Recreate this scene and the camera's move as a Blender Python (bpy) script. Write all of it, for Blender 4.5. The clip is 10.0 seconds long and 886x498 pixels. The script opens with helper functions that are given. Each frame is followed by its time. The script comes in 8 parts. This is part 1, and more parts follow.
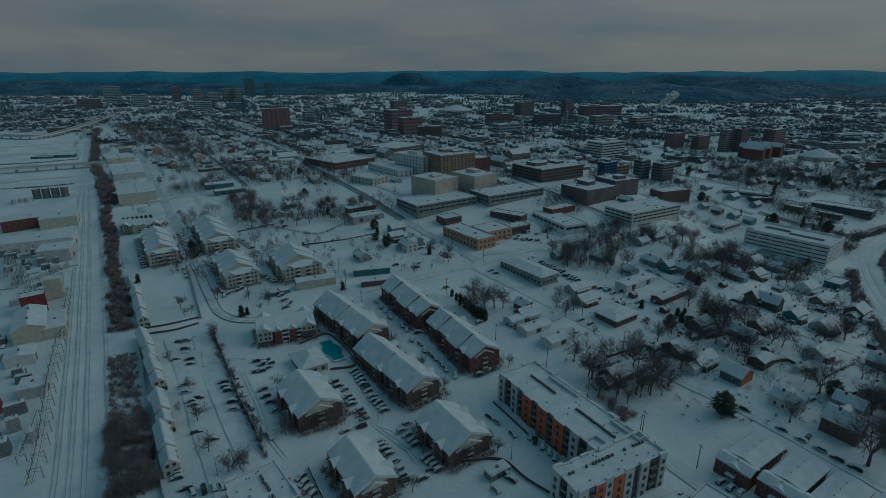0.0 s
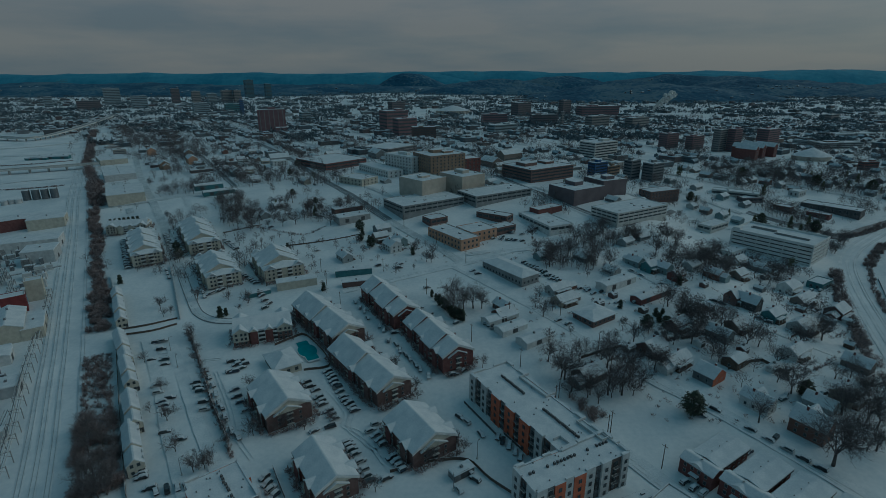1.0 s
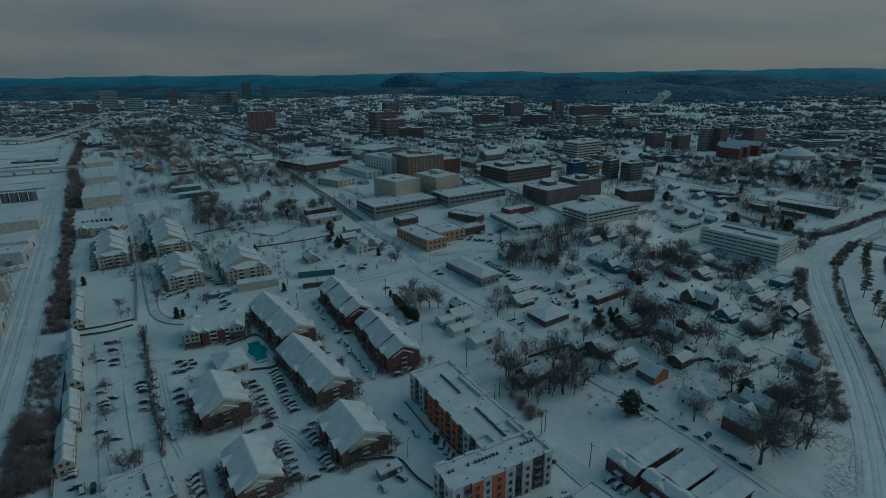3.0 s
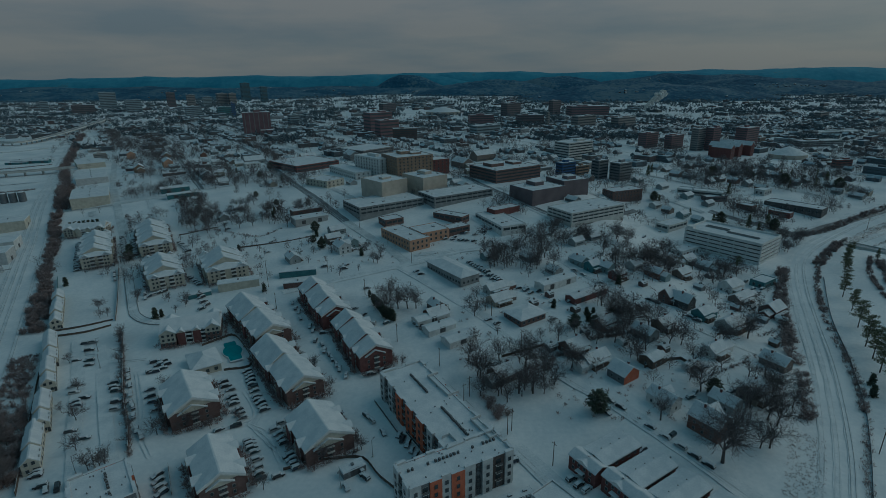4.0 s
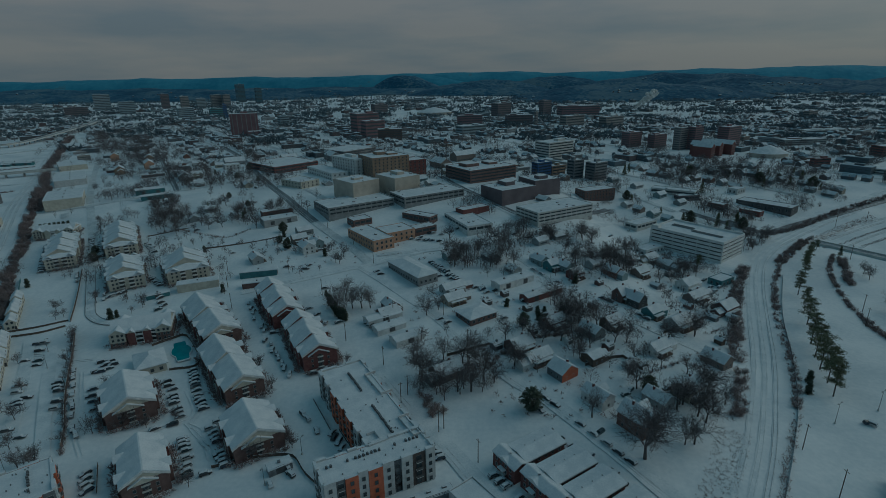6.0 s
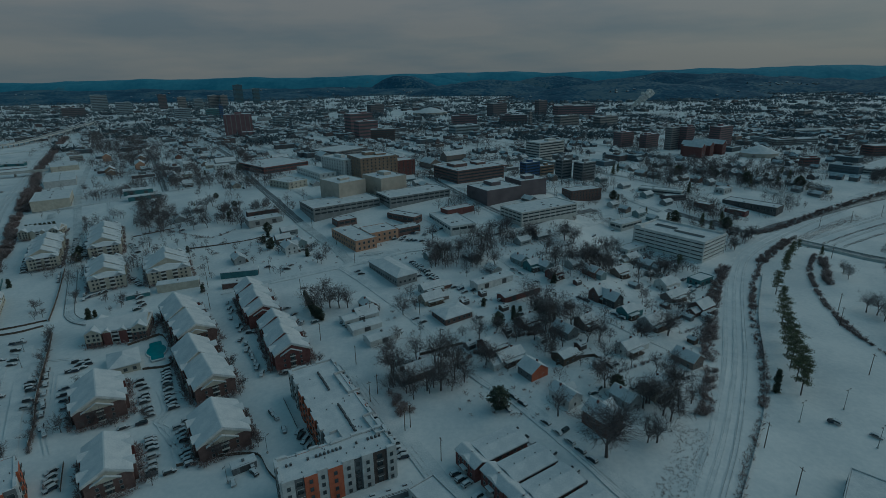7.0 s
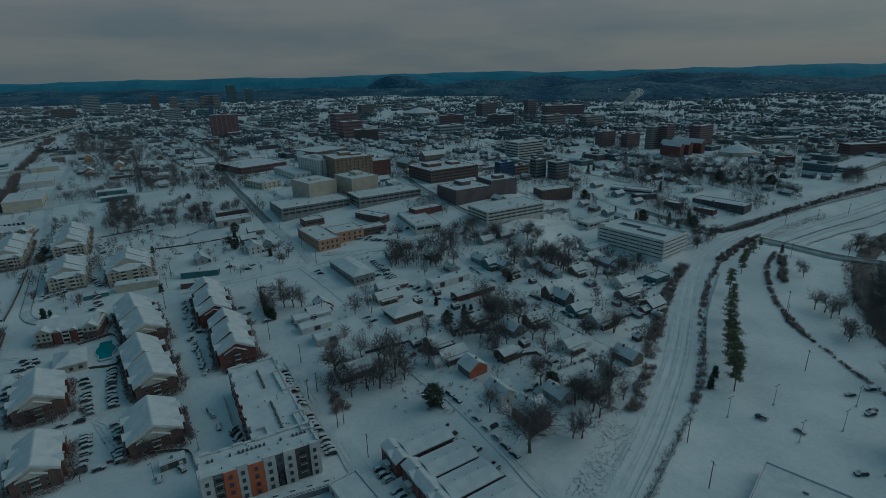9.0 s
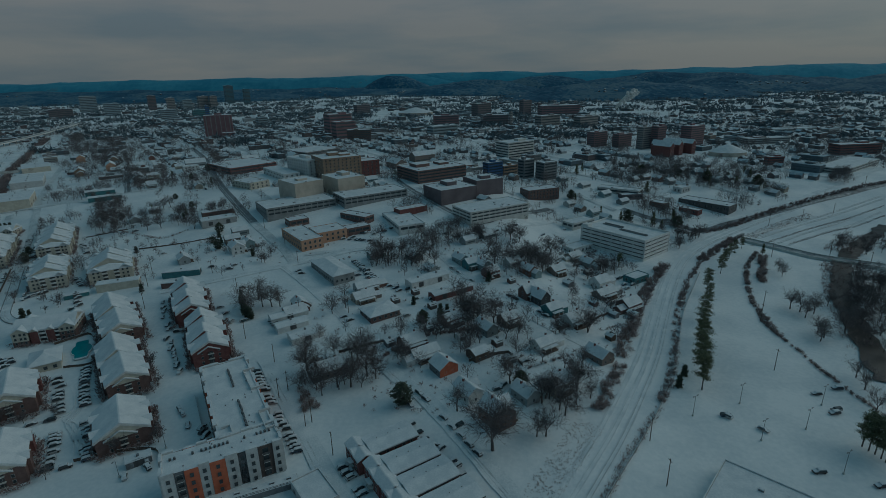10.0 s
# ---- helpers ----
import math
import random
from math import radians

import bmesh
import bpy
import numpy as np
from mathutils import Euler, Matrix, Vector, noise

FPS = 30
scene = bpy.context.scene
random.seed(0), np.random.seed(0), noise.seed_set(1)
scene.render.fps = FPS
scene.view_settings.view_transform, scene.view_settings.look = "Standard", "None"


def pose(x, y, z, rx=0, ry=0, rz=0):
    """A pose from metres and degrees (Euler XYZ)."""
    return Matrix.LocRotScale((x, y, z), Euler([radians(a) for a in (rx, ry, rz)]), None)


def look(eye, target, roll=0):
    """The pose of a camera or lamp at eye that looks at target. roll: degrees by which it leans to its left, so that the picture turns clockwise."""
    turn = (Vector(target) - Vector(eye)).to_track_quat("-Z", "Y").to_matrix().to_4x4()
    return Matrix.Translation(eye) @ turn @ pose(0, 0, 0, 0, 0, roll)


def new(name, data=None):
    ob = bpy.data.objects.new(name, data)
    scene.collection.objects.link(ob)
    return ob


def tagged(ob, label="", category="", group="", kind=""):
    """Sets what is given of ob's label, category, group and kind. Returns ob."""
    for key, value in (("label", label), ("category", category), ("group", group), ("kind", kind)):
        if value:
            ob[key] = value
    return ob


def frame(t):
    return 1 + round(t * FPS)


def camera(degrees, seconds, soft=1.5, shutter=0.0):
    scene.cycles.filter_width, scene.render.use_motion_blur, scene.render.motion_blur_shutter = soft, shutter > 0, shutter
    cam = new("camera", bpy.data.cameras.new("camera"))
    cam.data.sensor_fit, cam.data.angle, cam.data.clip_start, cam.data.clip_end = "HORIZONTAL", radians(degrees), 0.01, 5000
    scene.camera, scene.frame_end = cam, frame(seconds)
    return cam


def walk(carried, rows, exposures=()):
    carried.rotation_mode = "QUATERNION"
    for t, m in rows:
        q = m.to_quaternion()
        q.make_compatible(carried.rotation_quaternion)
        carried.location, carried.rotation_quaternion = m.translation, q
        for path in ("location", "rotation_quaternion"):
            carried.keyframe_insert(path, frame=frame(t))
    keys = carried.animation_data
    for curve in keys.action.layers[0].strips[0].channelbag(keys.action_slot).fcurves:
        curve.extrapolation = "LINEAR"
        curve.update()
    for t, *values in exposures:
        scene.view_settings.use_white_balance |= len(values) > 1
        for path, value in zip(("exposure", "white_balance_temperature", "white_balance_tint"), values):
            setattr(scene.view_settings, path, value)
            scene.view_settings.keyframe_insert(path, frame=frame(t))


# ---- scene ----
cam = camera(81.4, 10.0, soft=0.85)
METRES, EYE, TILT, LEAN, TURN = 145.0, 136.5, -19.0, 0.0, 0.0
ROWS = [
    (0.0, 0.0, 0.0, 0.0, 0.0, 0.0, -0.0),
    (0.5, 0.0483, -0.0009, -0.0004, 0.11, 0.03, 0.05),
    (1.0, 0.0983, -0.0023, -0.0005, 0.23, 0.06, 0.11),
    (1.5, 0.1474, -0.004, -0.0013, 0.32, 0.1, 0.19),
    (2.0, 0.1964, -0.0061, -0.0019, 0.4, 0.11, 0.26),
    (2.5, 0.2464, -0.0083, -0.0026, 0.49, 0.13, 0.32),
    (4.0, 0.3968, -0.0161, -0.0045, 0.73, 0.18, 0.47),
    (4.5, 0.4473, -0.0192, -0.0051, 0.78, 0.18, 0.56),
    (5.0, 0.4969, -0.0225, -0.006, 0.78, 0.2, 0.61),
    (5.5, 0.5473, -0.0257, -0.0072, 0.79, 0.2, 0.68),
    (7.0, 0.6986, -0.0373, -0.0105, 0.87, 0.22, 0.8),
    (7.5, 0.7483, -0.0415, -0.0116, 0.89, 0.19, 0.85),
    (8.0, 0.7979, -0.0461, -0.0129, 0.88, 0.21, 0.9),
    (8.5, 0.848, -0.0508, -0.0138, 0.8, 0.19, 0.96),
    (9.0, 0.8978, -0.0557, -0.0156, 0.76, 0.19, 1.01),
    (9.5, 0.9482, -0.0607, -0.0171, 0.75, 0.2, 1.03),
    (10.0, 0.9973, -0.0661, -0.0183, 0.78, 0.2, 1.02),
]
walk(cam, [(t, pose(0, 0, EYE, TILT, LEAN, TURN) @ pose(METRES * x, METRES * y, METRES * z, 90 + pitch, roll, yaw)) for t, x, y, z, yaw, pitch, roll in ROWS],
     exposures=[(0.0, -2.07, 5200, -11), (10.0, -2.08, 5310, -10)])

# ---- light: a thick winter overcast ----
world = bpy.data.worlds.new("overcast_sky")
scene.world = world
world.use_nodes = True
wn, wl = world.node_tree.nodes, world.node_tree.links
wn.clear()
w_out, w_bg = wn.new("ShaderNodeOutputWorld"), wn.new("ShaderNodeBackground")
sky = wn.new("ShaderNodeTexSky")
sky.sky_type, sky.sun_disc = "NISHITA", False
sky.sun_elevation, sky.sun_rotation = radians(32), radians(77)
sky.air_density, sky.dust_density = 1.0, 3.0
w_co, w_sep = wn.new("ShaderNodeTexCoord"), wn.new("ShaderNodeSeparateXYZ")
wl.new(w_co.outputs["Generated"], w_sep.inputs[0])
deck = wn.new("ShaderNodeValToRGB")          # the cloud deck, from the horizon up to the zenith
deck.color_ramp.elements[0].position, deck.color_ramp.elements[0].color = 0.0, (0.99, 0.93, 0.90, 1)
deck.color_ramp.elements[1].position, deck.color_ramp.elements[1].color = 0.75, (0.50, 0.89, 1.03, 1)
for at, tone in ((0.035, (0.98, 0.91, 0.89)), (0.075, (0.92, 0.84, 0.84)), (0.14, (1.08, 0.94, 0.90)), (0.30, (0.46, 0.62, 0.68))):
    e = deck.color_ramp.elements.new(at)
    e.color = (*tone, 1)
wl.new(w_sep.outputs["Z"], deck.inputs["Fac"])
w_map, w_noise, w_ramp = wn.new("ShaderNodeMapping"), wn.new("ShaderNodeTexNoise"), wn.new("ShaderNodeValToRGB")
w_map.inputs["Scale"].default_value = (2.6, 2.6, 15)
w_noise.inputs["Scale"].default_value, w_noise.inputs["Detail"].default_value = 1.3, 7
w_noise.inputs["Roughness"].default_value = 0.5
wl.new(w_co.outputs["Generated"], w_map.inputs["Vector"])
wl.new(w_map.outputs["Vector"], w_noise.inputs["Vector"])
w_ramp.color_ramp.elements[0].position, w_ramp.color_ramp.elements[0].color = 0.38, (0.76, 0.85, 0.93, 1)
w_ramp.color_ramp.elements[1].position, w_ramp.color_ramp.elements[1].color = 0.62, (1.14, 1.07, 1.03, 1)
wl.new(w_noise.outputs["Fac"], w_ramp.inputs["Fac"])
w_mul = wn.new("ShaderNodeMix")
w_mul.data_type, w_mul.blend_type = "RGBA", "MULTIPLY"
w_mul.inputs["Factor"].default_value = 1.0
wl.new(deck.outputs["Color"], w_mul.inputs["A"])
wl.new(w_ramp.outputs["Color"], w_mul.inputs["B"])
w_mix = wn.new("ShaderNodeMix")
w_mix.data_type = "RGBA"
w_mix.inputs["Factor"].default_value = 0.06
wl.new(w_mul.outputs["Result"], w_mix.inputs["A"])
wl.new(sky.outputs["Color"], w_mix.inputs["B"])
wl.new(w_mix.outputs["Result"], w_bg.inputs["Color"])
w_bg.inputs["Strength"].default_value = 0.58
wl.new(w_bg.outputs[0], w_out.inputs["Surface"])

sun = new("sun", bpy.data.lights.new("sun", "SUN"))
sun.data.energy, sun.data.angle, sun.data.color = 2.3, radians(60), (1.0, 0.80, 0.66)
sun.matrix_world = look((420, 100, 270), (0, 0, 0))

# ---- the lie of the land ----
# TERRAIN
def smooth(a, b, v):
    k = min(1.0, max(0.0, (v - a) / (b - a)))
    return k * k * (3 - 2 * k)


def ground_z(x, y):
    rise = -6 + 2 * smooth(170, 225, y) + 4 * smooth(215, 280, y) + 5 * smooth(280, 390, y)
    rise += (3.2 * smooth(20, 80, -x) + 2.2 * smooth(100, 150, x)) * (1 - smooth(200, 270, y))
    rise += 14 * smooth(385, 530, y) * (1 - 0.75 * smooth(100, 420, x)) * (1 - 0.5 * smooth(180, 480, -x)) * (1 - 0.5 * smooth(900, 1500, y))
    low = smooth(190, 260, x) * (1 - smooth(430, 620, y))
    line = 330 + 0.55 * (y - 250)
    creek = 4 * math.exp(-((x - line - 90) / 20) ** 2) * smooth(130, 200, y) * (1 - smooth(420, 520, y))
    u, v = (x - 391) * 0.835 + (y - 433) * 0.55, (x - 391) * 0.55 - (y - 433) * 0.835
    cut = 3.6 * smooth(6, 14, v) * (1 - smooth(60, 120, v)) * smooth(-15, 20, u) * (1 - smooth(130, 260, u))   # below the railway bank
    return rise * (1 - low) - 7.5 * low - creek - cut
# END TERRAIN


# ---- materials ----
def material(name, rough=0.8, metal=0.0):
    m = bpy.data.materials.new(name)
    m.use_nodes = True
    b = m.node_tree.nodes["Principled BSDF"]
    b.inputs["Roughness"].default_value, b.inputs["Metallic"].default_value = rough, metal
    return m, m.node_tree.nodes, m.node_tree.links, b


def speckled(name, c0, c1, scale=0.4, fine=6.0, rough=0.8, bump=0.15, metal=0.0, far=0.25, bump_far=0.5, per_object=None, island=False):
    """Two-scale noise between two colours, in object space metres, with relief."""
    m, n, l, b = material(name, rough, metal)
    co = n.new("ShaderNodeTexCoord")
    big, small = n.new("ShaderNodeTexNoise"), n.new("ShaderNodeTexNoise")
    big.inputs["Scale"].default_value, big.inputs["Detail"].default_value = scale, 5
    small.inputs["Scale"].default_value, small.inputs["Detail"].default_value = fine, 4
    for t in (big, small):
        l.new(co.outputs["Object"], t.inputs["Vector"])
    add = n.new("ShaderNodeMath")
    add.operation = "ADD"
    half = n.new("ShaderNodeMath")
    half.operation = "MULTIPLY"
    half.inputs[1].default_value = far
    l.new(small.outputs["Fac"], half.inputs[0])
    l.new(big.outputs["Fac"], add.inputs[0])
    l.new(half.outputs[0], add.inputs[1])
    ramp = n.new("ShaderNodeValToRGB")
    mid = 0.5 + far * 0.5
    ramp.color_ramp.elements[0].position, ramp.color_ramp.elements[0].color = mid - 0.17, (*c0, 1)
    ramp.color_ramp.elements[1].position, ramp.color_ramp.elements[1].color = mid + 0.17, (*c1, 1)
    l.new(add.outputs[0], ramp.inputs["Fac"])
    last = ramp.outputs["Color"]
    if per_object:
        info, pick, mix = n.new("ShaderNodeNewGeometry" if island else "ShaderNodeObjectInfo"), n.new("ShaderNodeValToRGB"), n.new("ShaderNodeMix")
        pick.color_ramp.interpolation = "CONSTANT"
        while len(pick.color_ramp.elements) < len(per_object):
            pick.color_ramp.elements.new(0.5)
        for i, c in enumerate(per_object):
            pick.color_ramp.elements[i].position = i / len(per_object)
            pick.color_ramp.elements[i].color = (*c, 1)
        l.new(info.outputs["Random Per Island" if island else "Random"], pick.inputs["Fac"])
        mix.data_type, mix.blend_type = "RGBA", "MULTIPLY"
        mix.inputs["Factor"].default_value = 1.0
        l.new(last, mix.inputs["A"])
        l.new(pick.outputs["Color"], mix.inputs["B"])
        last = mix.outputs["Result"]
    l.new(last, b.inputs["Base Color"])
    if bump:
        bp = n.new("ShaderNodeBump")
        bp.inputs["Strength"].default_value, bp.inputs["Distance"].default_value = bump, bump_far
        l.new(add.outputs[0], bp.inputs["Height"])
        l.new(bp.outputs["Normal"], b.inputs["Normal"])
    return m


SNOW = speckled("snow_ground", (0.57, 0.63, 0.67), (0.775, 0.80, 0.815), 0.03, 0.5, 0.75, 0.2, far=0.4, bump_far=0.5)
ROOF_SNOW = speckled("snow_on_roof", (0.55, 0.60, 0.64), (0.70, 0.73, 0.755), 0.2, 1.6, 0.75, 0.14, far=0.5)
SLUSH = speckled("slush_on_road", (0.13, 0.155, 0.175), (0.40, 0.44, 0.47), 0.15, 1.2, 0.6, 0.3, far=0.7)
PACKED = speckled("packed_snow", (0.54, 0.60, 0.64), (0.74, 0.77, 0.79), 0.12, 1.5, 0.65, 0.3, far=0.6)
RUT = speckled("wheel_rut", (0.38, 0.43, 0.46), (0.66, 0.70, 0.72), 0.3, 2.0, 0.5, 0.2, far=0.6)
TRODDEN = speckled("trodden_snow", (0.41, 0.46, 0.49), (0.66, 0.70, 0.72), 0.1, 1.4, 0.65, 0.3, far=0.7)
BRICK = speckled("red_brick", (0.132, 0.057, 0.055), (0.205, 0.094, 0.087), 0.5, 9.0, 0.9, 0.2, far=0.6)
BRICK_DARK = speckled("brown_brick", (0.125, 0.082, 0.076), (0.185, 0.124, 0.114), 0.5, 9.0, 0.9, 0.2, far=0.6)
BRICK_TAN = speckled("tan_brick", (0.21, 0.155, 0.115), (0.31, 0.23, 0.17), 0.3, 7.0, 0.9, 0.15, far=0.5)
CREAM = speckled("cream_siding", (0.44, 0.42, 0.355), (0.57, 0.55, 0.475), 0.4, 5.0, 0.8, 0.15, far=0.4)
WHITE = speckled("white_siding", (0.52, 0.54, 0.54), (0.70, 0.71, 0.70), 0.4, 5.0, 0.7, 0.12, far=0.4)
GREY = speckled("grey_panel", (0.12, 0.135, 0.15), (0.18, 0.20, 0.215), 0.5, 6.0, 0.7, 0.1, far=0.4)
PALE = speckled("pale_grey_panel", (0.42, 0.44, 0.45), (0.56, 0.58, 0.58), 0.5, 6.0, 0.7, 0.1, far=0.4)
BROWN_PANEL = speckled("dark_brown_panel", (0.075, 0.062, 0.058), (0.12, 0.10, 0.092), 0.5, 6.0, 0.7, 0.1, far=0.4)
ORANGE = speckled("orange_panel", (0.38, 0.105, 0.052), (0.52, 0.155, 0.08), 0.5, 6.0, 0.65, 0.1, far=0.4)
CONCRETE = speckled("concrete", (0.44, 0.45, 0.44), (0.60, 0.61, 0.59), 0.2, 4.0, 0.85, 0.2, far=0.6)
CONCRETE_WHITE = speckled("white_concrete", (0.58, 0.60, 0.60), (0.74, 0.75, 0.74), 0.2, 4.0, 0.85, 0.2, far=0.6)
CONCRETE_DARK = speckled("weathered_concrete", (0.20, 0.215, 0.22), (0.31, 0.325, 0.33), 0.2, 4.0, 0.85, 0.2, far=0.6)
CONCRETE_TAN = speckled("tan_precast", (0.40, 0.37, 0.32), (0.52, 0.48, 0.42), 0.15, 3.0, 0.85, 0.15, far=0.5)
# one dark tone: painted shade of openings, and the colour of doors and timber
SHADE = speckled("painted_shade_and_dark_wood", (0.050, 0.058, 0.064), (0.085, 0.094, 0.100), 0.5, 4.0, 0.9, 0.0)
TEAL = speckled("teal_metal", (0.045, 0.15, 0.175), (0.075, 0.21, 0.235), 0.4, 4.0, 0.5, 0.1)
BLUE = speckled("blue_metal", (0.02, 0.07, 0.18), (0.03, 0.10, 0.25), 0.4, 4.0, 0.5, 0.1)
BARK = speckled("bark", (0.075, 0.070, 0.070), (0.14, 0.13, 0.125), 2.0, 14.0, 0.95, 0.4)
TWIG = speckled("bare_twigs", (0.105, 0.100, 0.108), (0.190, 0.176, 0.178), 0.7, 5.0, 0.95, 0.0)
BRUSH = speckled("dry_brush", (0.190, 0.155, 0.157), (0.330, 0.272, 0.266), 0.35, 3.0, 0.95, 0.0)
NEEDLE = speckled("evergreen_needles", (0.100, 0.118, 0.078), (0.180, 0.196, 0.116), 0.6, 4.0, 0.9, 0.0)
NEEDLE_DARK = speckled("dark_evergreen_needles", (0.062, 0.082, 0.066), (0.115, 0.135, 0.098), 0.6, 4.0, 0.9, 0.0)
WOOD = speckled("weathered_wood", (0.07, 0.055, 0.045), (0.14, 0.11, 0.09), 1.0, 9.0, 0.9, 0.2)
STEEL = speckled("galvanised_steel", (0.16, 0.17, 0.18), (0.30, 0.31, 0.32), 0.8, 6.0, 0.45, 0.1, 0.6)
RUST = speckled("rusted_steel", (0.24, 0.245, 0.25), (0.42, 0.42, 0.41), 0.8, 8.0, 0.7, 0.2, 0.2)
RED_PAINT = speckled("red_painted_metal", (0.15, 0.030, 0.034), (0.22, 0.050, 0.050), 0.4, 4.0, 0.6, 0.1)
DARK_ROOF = speckled("dark_membrane", (0.06, 0.065, 0.07), (0.12, 0.125, 0.13), 0.4, 4.0, 0.8, 0.1)
GLASS = speckled("window_glass", (0.038, 0.053, 0.063), (0.075, 0.095, 0.107), 0.4, 3.0, 0.12, 0.0)
CAR_PAINT = speckled("car_paint", (0.9, 0.9, 0.9), (1, 1, 1), 0.6, 5.0, 0.35, 0.0,
                     per_object=((0.03, 0.033, 0.038), (0.07, 0.078, 0.085), (0.035, 0.055, 0.09), (0.22, 0.23, 0.235), (0.05, 0.055, 0.065), (0.04, 0.042, 0.045), (0.025, 0.06, 0.07), (0.42, 0.43, 0.43)))
TYRE = speckled("tyre_rubber", (0.015, 0.015, 0.015), (0.03, 0.03, 0.03), 2.0, 9.0, 0.9, 0.1)
HOUSE_WALL = speckled("painted_boards", (0.8, 0.8, 0.8), (1, 1, 1), 0.5, 5.0, 0.85, 0.15,
                      per_object=((0.44, 0.46, 0.46), (0.24, 0.27, 0.28), (0.19, 0.11, 0.09), (0.40, 0.38, 0.32), (0.22, 0.19, 0.17), (0.24, 0.33, 0.35), (0.34, 0.37, 0.38)))
TOWN_WALL = speckled("town_masonry", (0.8, 0.8, 0.8), (1, 1, 1), 0.3, 3.0, 0.85, 0.15,
                     per_object=((0.17, 0.11, 0.095), (0.32, 0.31, 0.29), (0.14, 0.10, 0.09), (0.40, 0.41, 0.41), (0.18, 0.20, 0.21), (0.24, 0.20, 0.17)))
# town colours with distance haze painted in: bluer and of lower contrast
HAZED_WALL = speckled("hazed_far_masonry", (0.75, 0.75, 0.75), (1, 1, 1), 0.3, 3.0, 0.85, 0.0,
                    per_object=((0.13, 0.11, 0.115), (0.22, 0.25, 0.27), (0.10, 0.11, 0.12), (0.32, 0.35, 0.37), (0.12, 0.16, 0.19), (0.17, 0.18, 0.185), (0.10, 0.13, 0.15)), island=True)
HAZED_ROOF = speckled("hazed_snow_on_far_roofs", (0.27, 0.35, 0.41), (0.54, 0.61, 0.66), 0.02, 0.2, 0.8, 0.0, far=0.9)
HAZED_GLASS = speckled("hazed_window_glass", (0.075, 0.095, 0.108), (0.11, 0.135, 0.148), 0.4, 3.0, 0.2, 0.0)
HAZED_BRICK = speckled("hazed_brown_brick", (0.122, 0.105, 0.118), (0.172, 0.150, 0.162), 0.1, 2.0, 0.9, 0.0)
HAZED_RED = speckled("hazed_red_brick", (0.170, 0.104, 0.118), (0.228, 0.145, 0.156), 0.1, 2.0, 0.9, 0.0)
HAZED_TAN = speckled("hazed_tan_brick", (0.205, 0.200, 0.200), (0.280, 0.270, 0.266), 0.1, 2.0, 0.9, 0.0)
HAZED_PALE = speckled("hazed_pale_masonry", (0.20, 0.265, 0.30), (0.29, 0.35, 0.385), 0.1, 2.0, 0.85, 0.0)
HAZED_STEEL = speckled("hazed_office_glass", (0.040, 0.105, 0.145), (0.065, 0.145, 0.185), 0.1, 2.0, 0.4, 0.0)
RAIL = speckled("snow_dusted_rail", (0.26, 0.285, 0.30), (0.46, 0.485, 0.50), 0.8, 6.0, 0.6, 0.0)
WET = speckled("wet_asphalt", (0.055, 0.066, 0.076), (0.20, 0.225, 0.245), 0.12, 1.0, 0.5, 0.1, far=0.8)
BRICK_ORANGE = speckled("orange_tan_brick", (0.40, 0.245, 0.165), (0.53, 0.335, 0.235), 0.3, 7.0, 0.9, 0.15, far=0.5)
FRAME = speckled("grey_window_frame", (0.26, 0.27, 0.27), (0.36, 0.37, 0.37), 0.4, 3.0, 0.6, 0.0)
POOL = speckled("pool_cover", (0.0, 0.19, 0.225), (0.01, 0.26, 0.295), 0.3, 3.0, 0.35, 0.05)
WATER = speckled("creek_water", (0.036, 0.036, 0.036), (0.070, 0.066, 0.062), 0.08, 0.8, 0.3, 0.1)
# the blue of the wooded hills is distance haze put into the base colour
HAZED_FOREST = speckled("hazed_winter_forest", (0.010, 0.068, 0.130), (0.024, 0.106, 0.186), 0.006, 0.06, 0.95, 0.3, far=0.9, bump_far=9.0)
# twig colour lightened and blued to paint in the haze
HAZED_TREE = speckled("hazed_distant_trees", (0.072, 0.108, 0.135), (0.125, 0.165, 0.190), 0.02, 0.3, 0.95, 0.0)
# the farthest ridge has still more haze painted into its colour
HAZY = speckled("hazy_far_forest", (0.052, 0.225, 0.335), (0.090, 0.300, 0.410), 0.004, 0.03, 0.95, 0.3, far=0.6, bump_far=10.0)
for hill_mat, level, tone in ((HAZED_FOREST, 0.27, (0.09, 0.16, 0.21, 1)), (HAZY, 0.2, (0.10, 0.24, 0.31, 1))):
    for node in hill_mat.node_tree.nodes:          # clearings with snow in them, their tone hazed blue as well
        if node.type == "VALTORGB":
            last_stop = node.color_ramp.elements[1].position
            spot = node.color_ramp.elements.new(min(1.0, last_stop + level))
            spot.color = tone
WATER.node_tree.nodes["Principled BSDF"].inputs["Specular IOR Level"].default_value = 0.15
STEAM = speckled("steam", (0.60, 0.60, 0.58), (0.75, 0.74, 0.72), 0.1, 0.8, 1.0, 0.5)


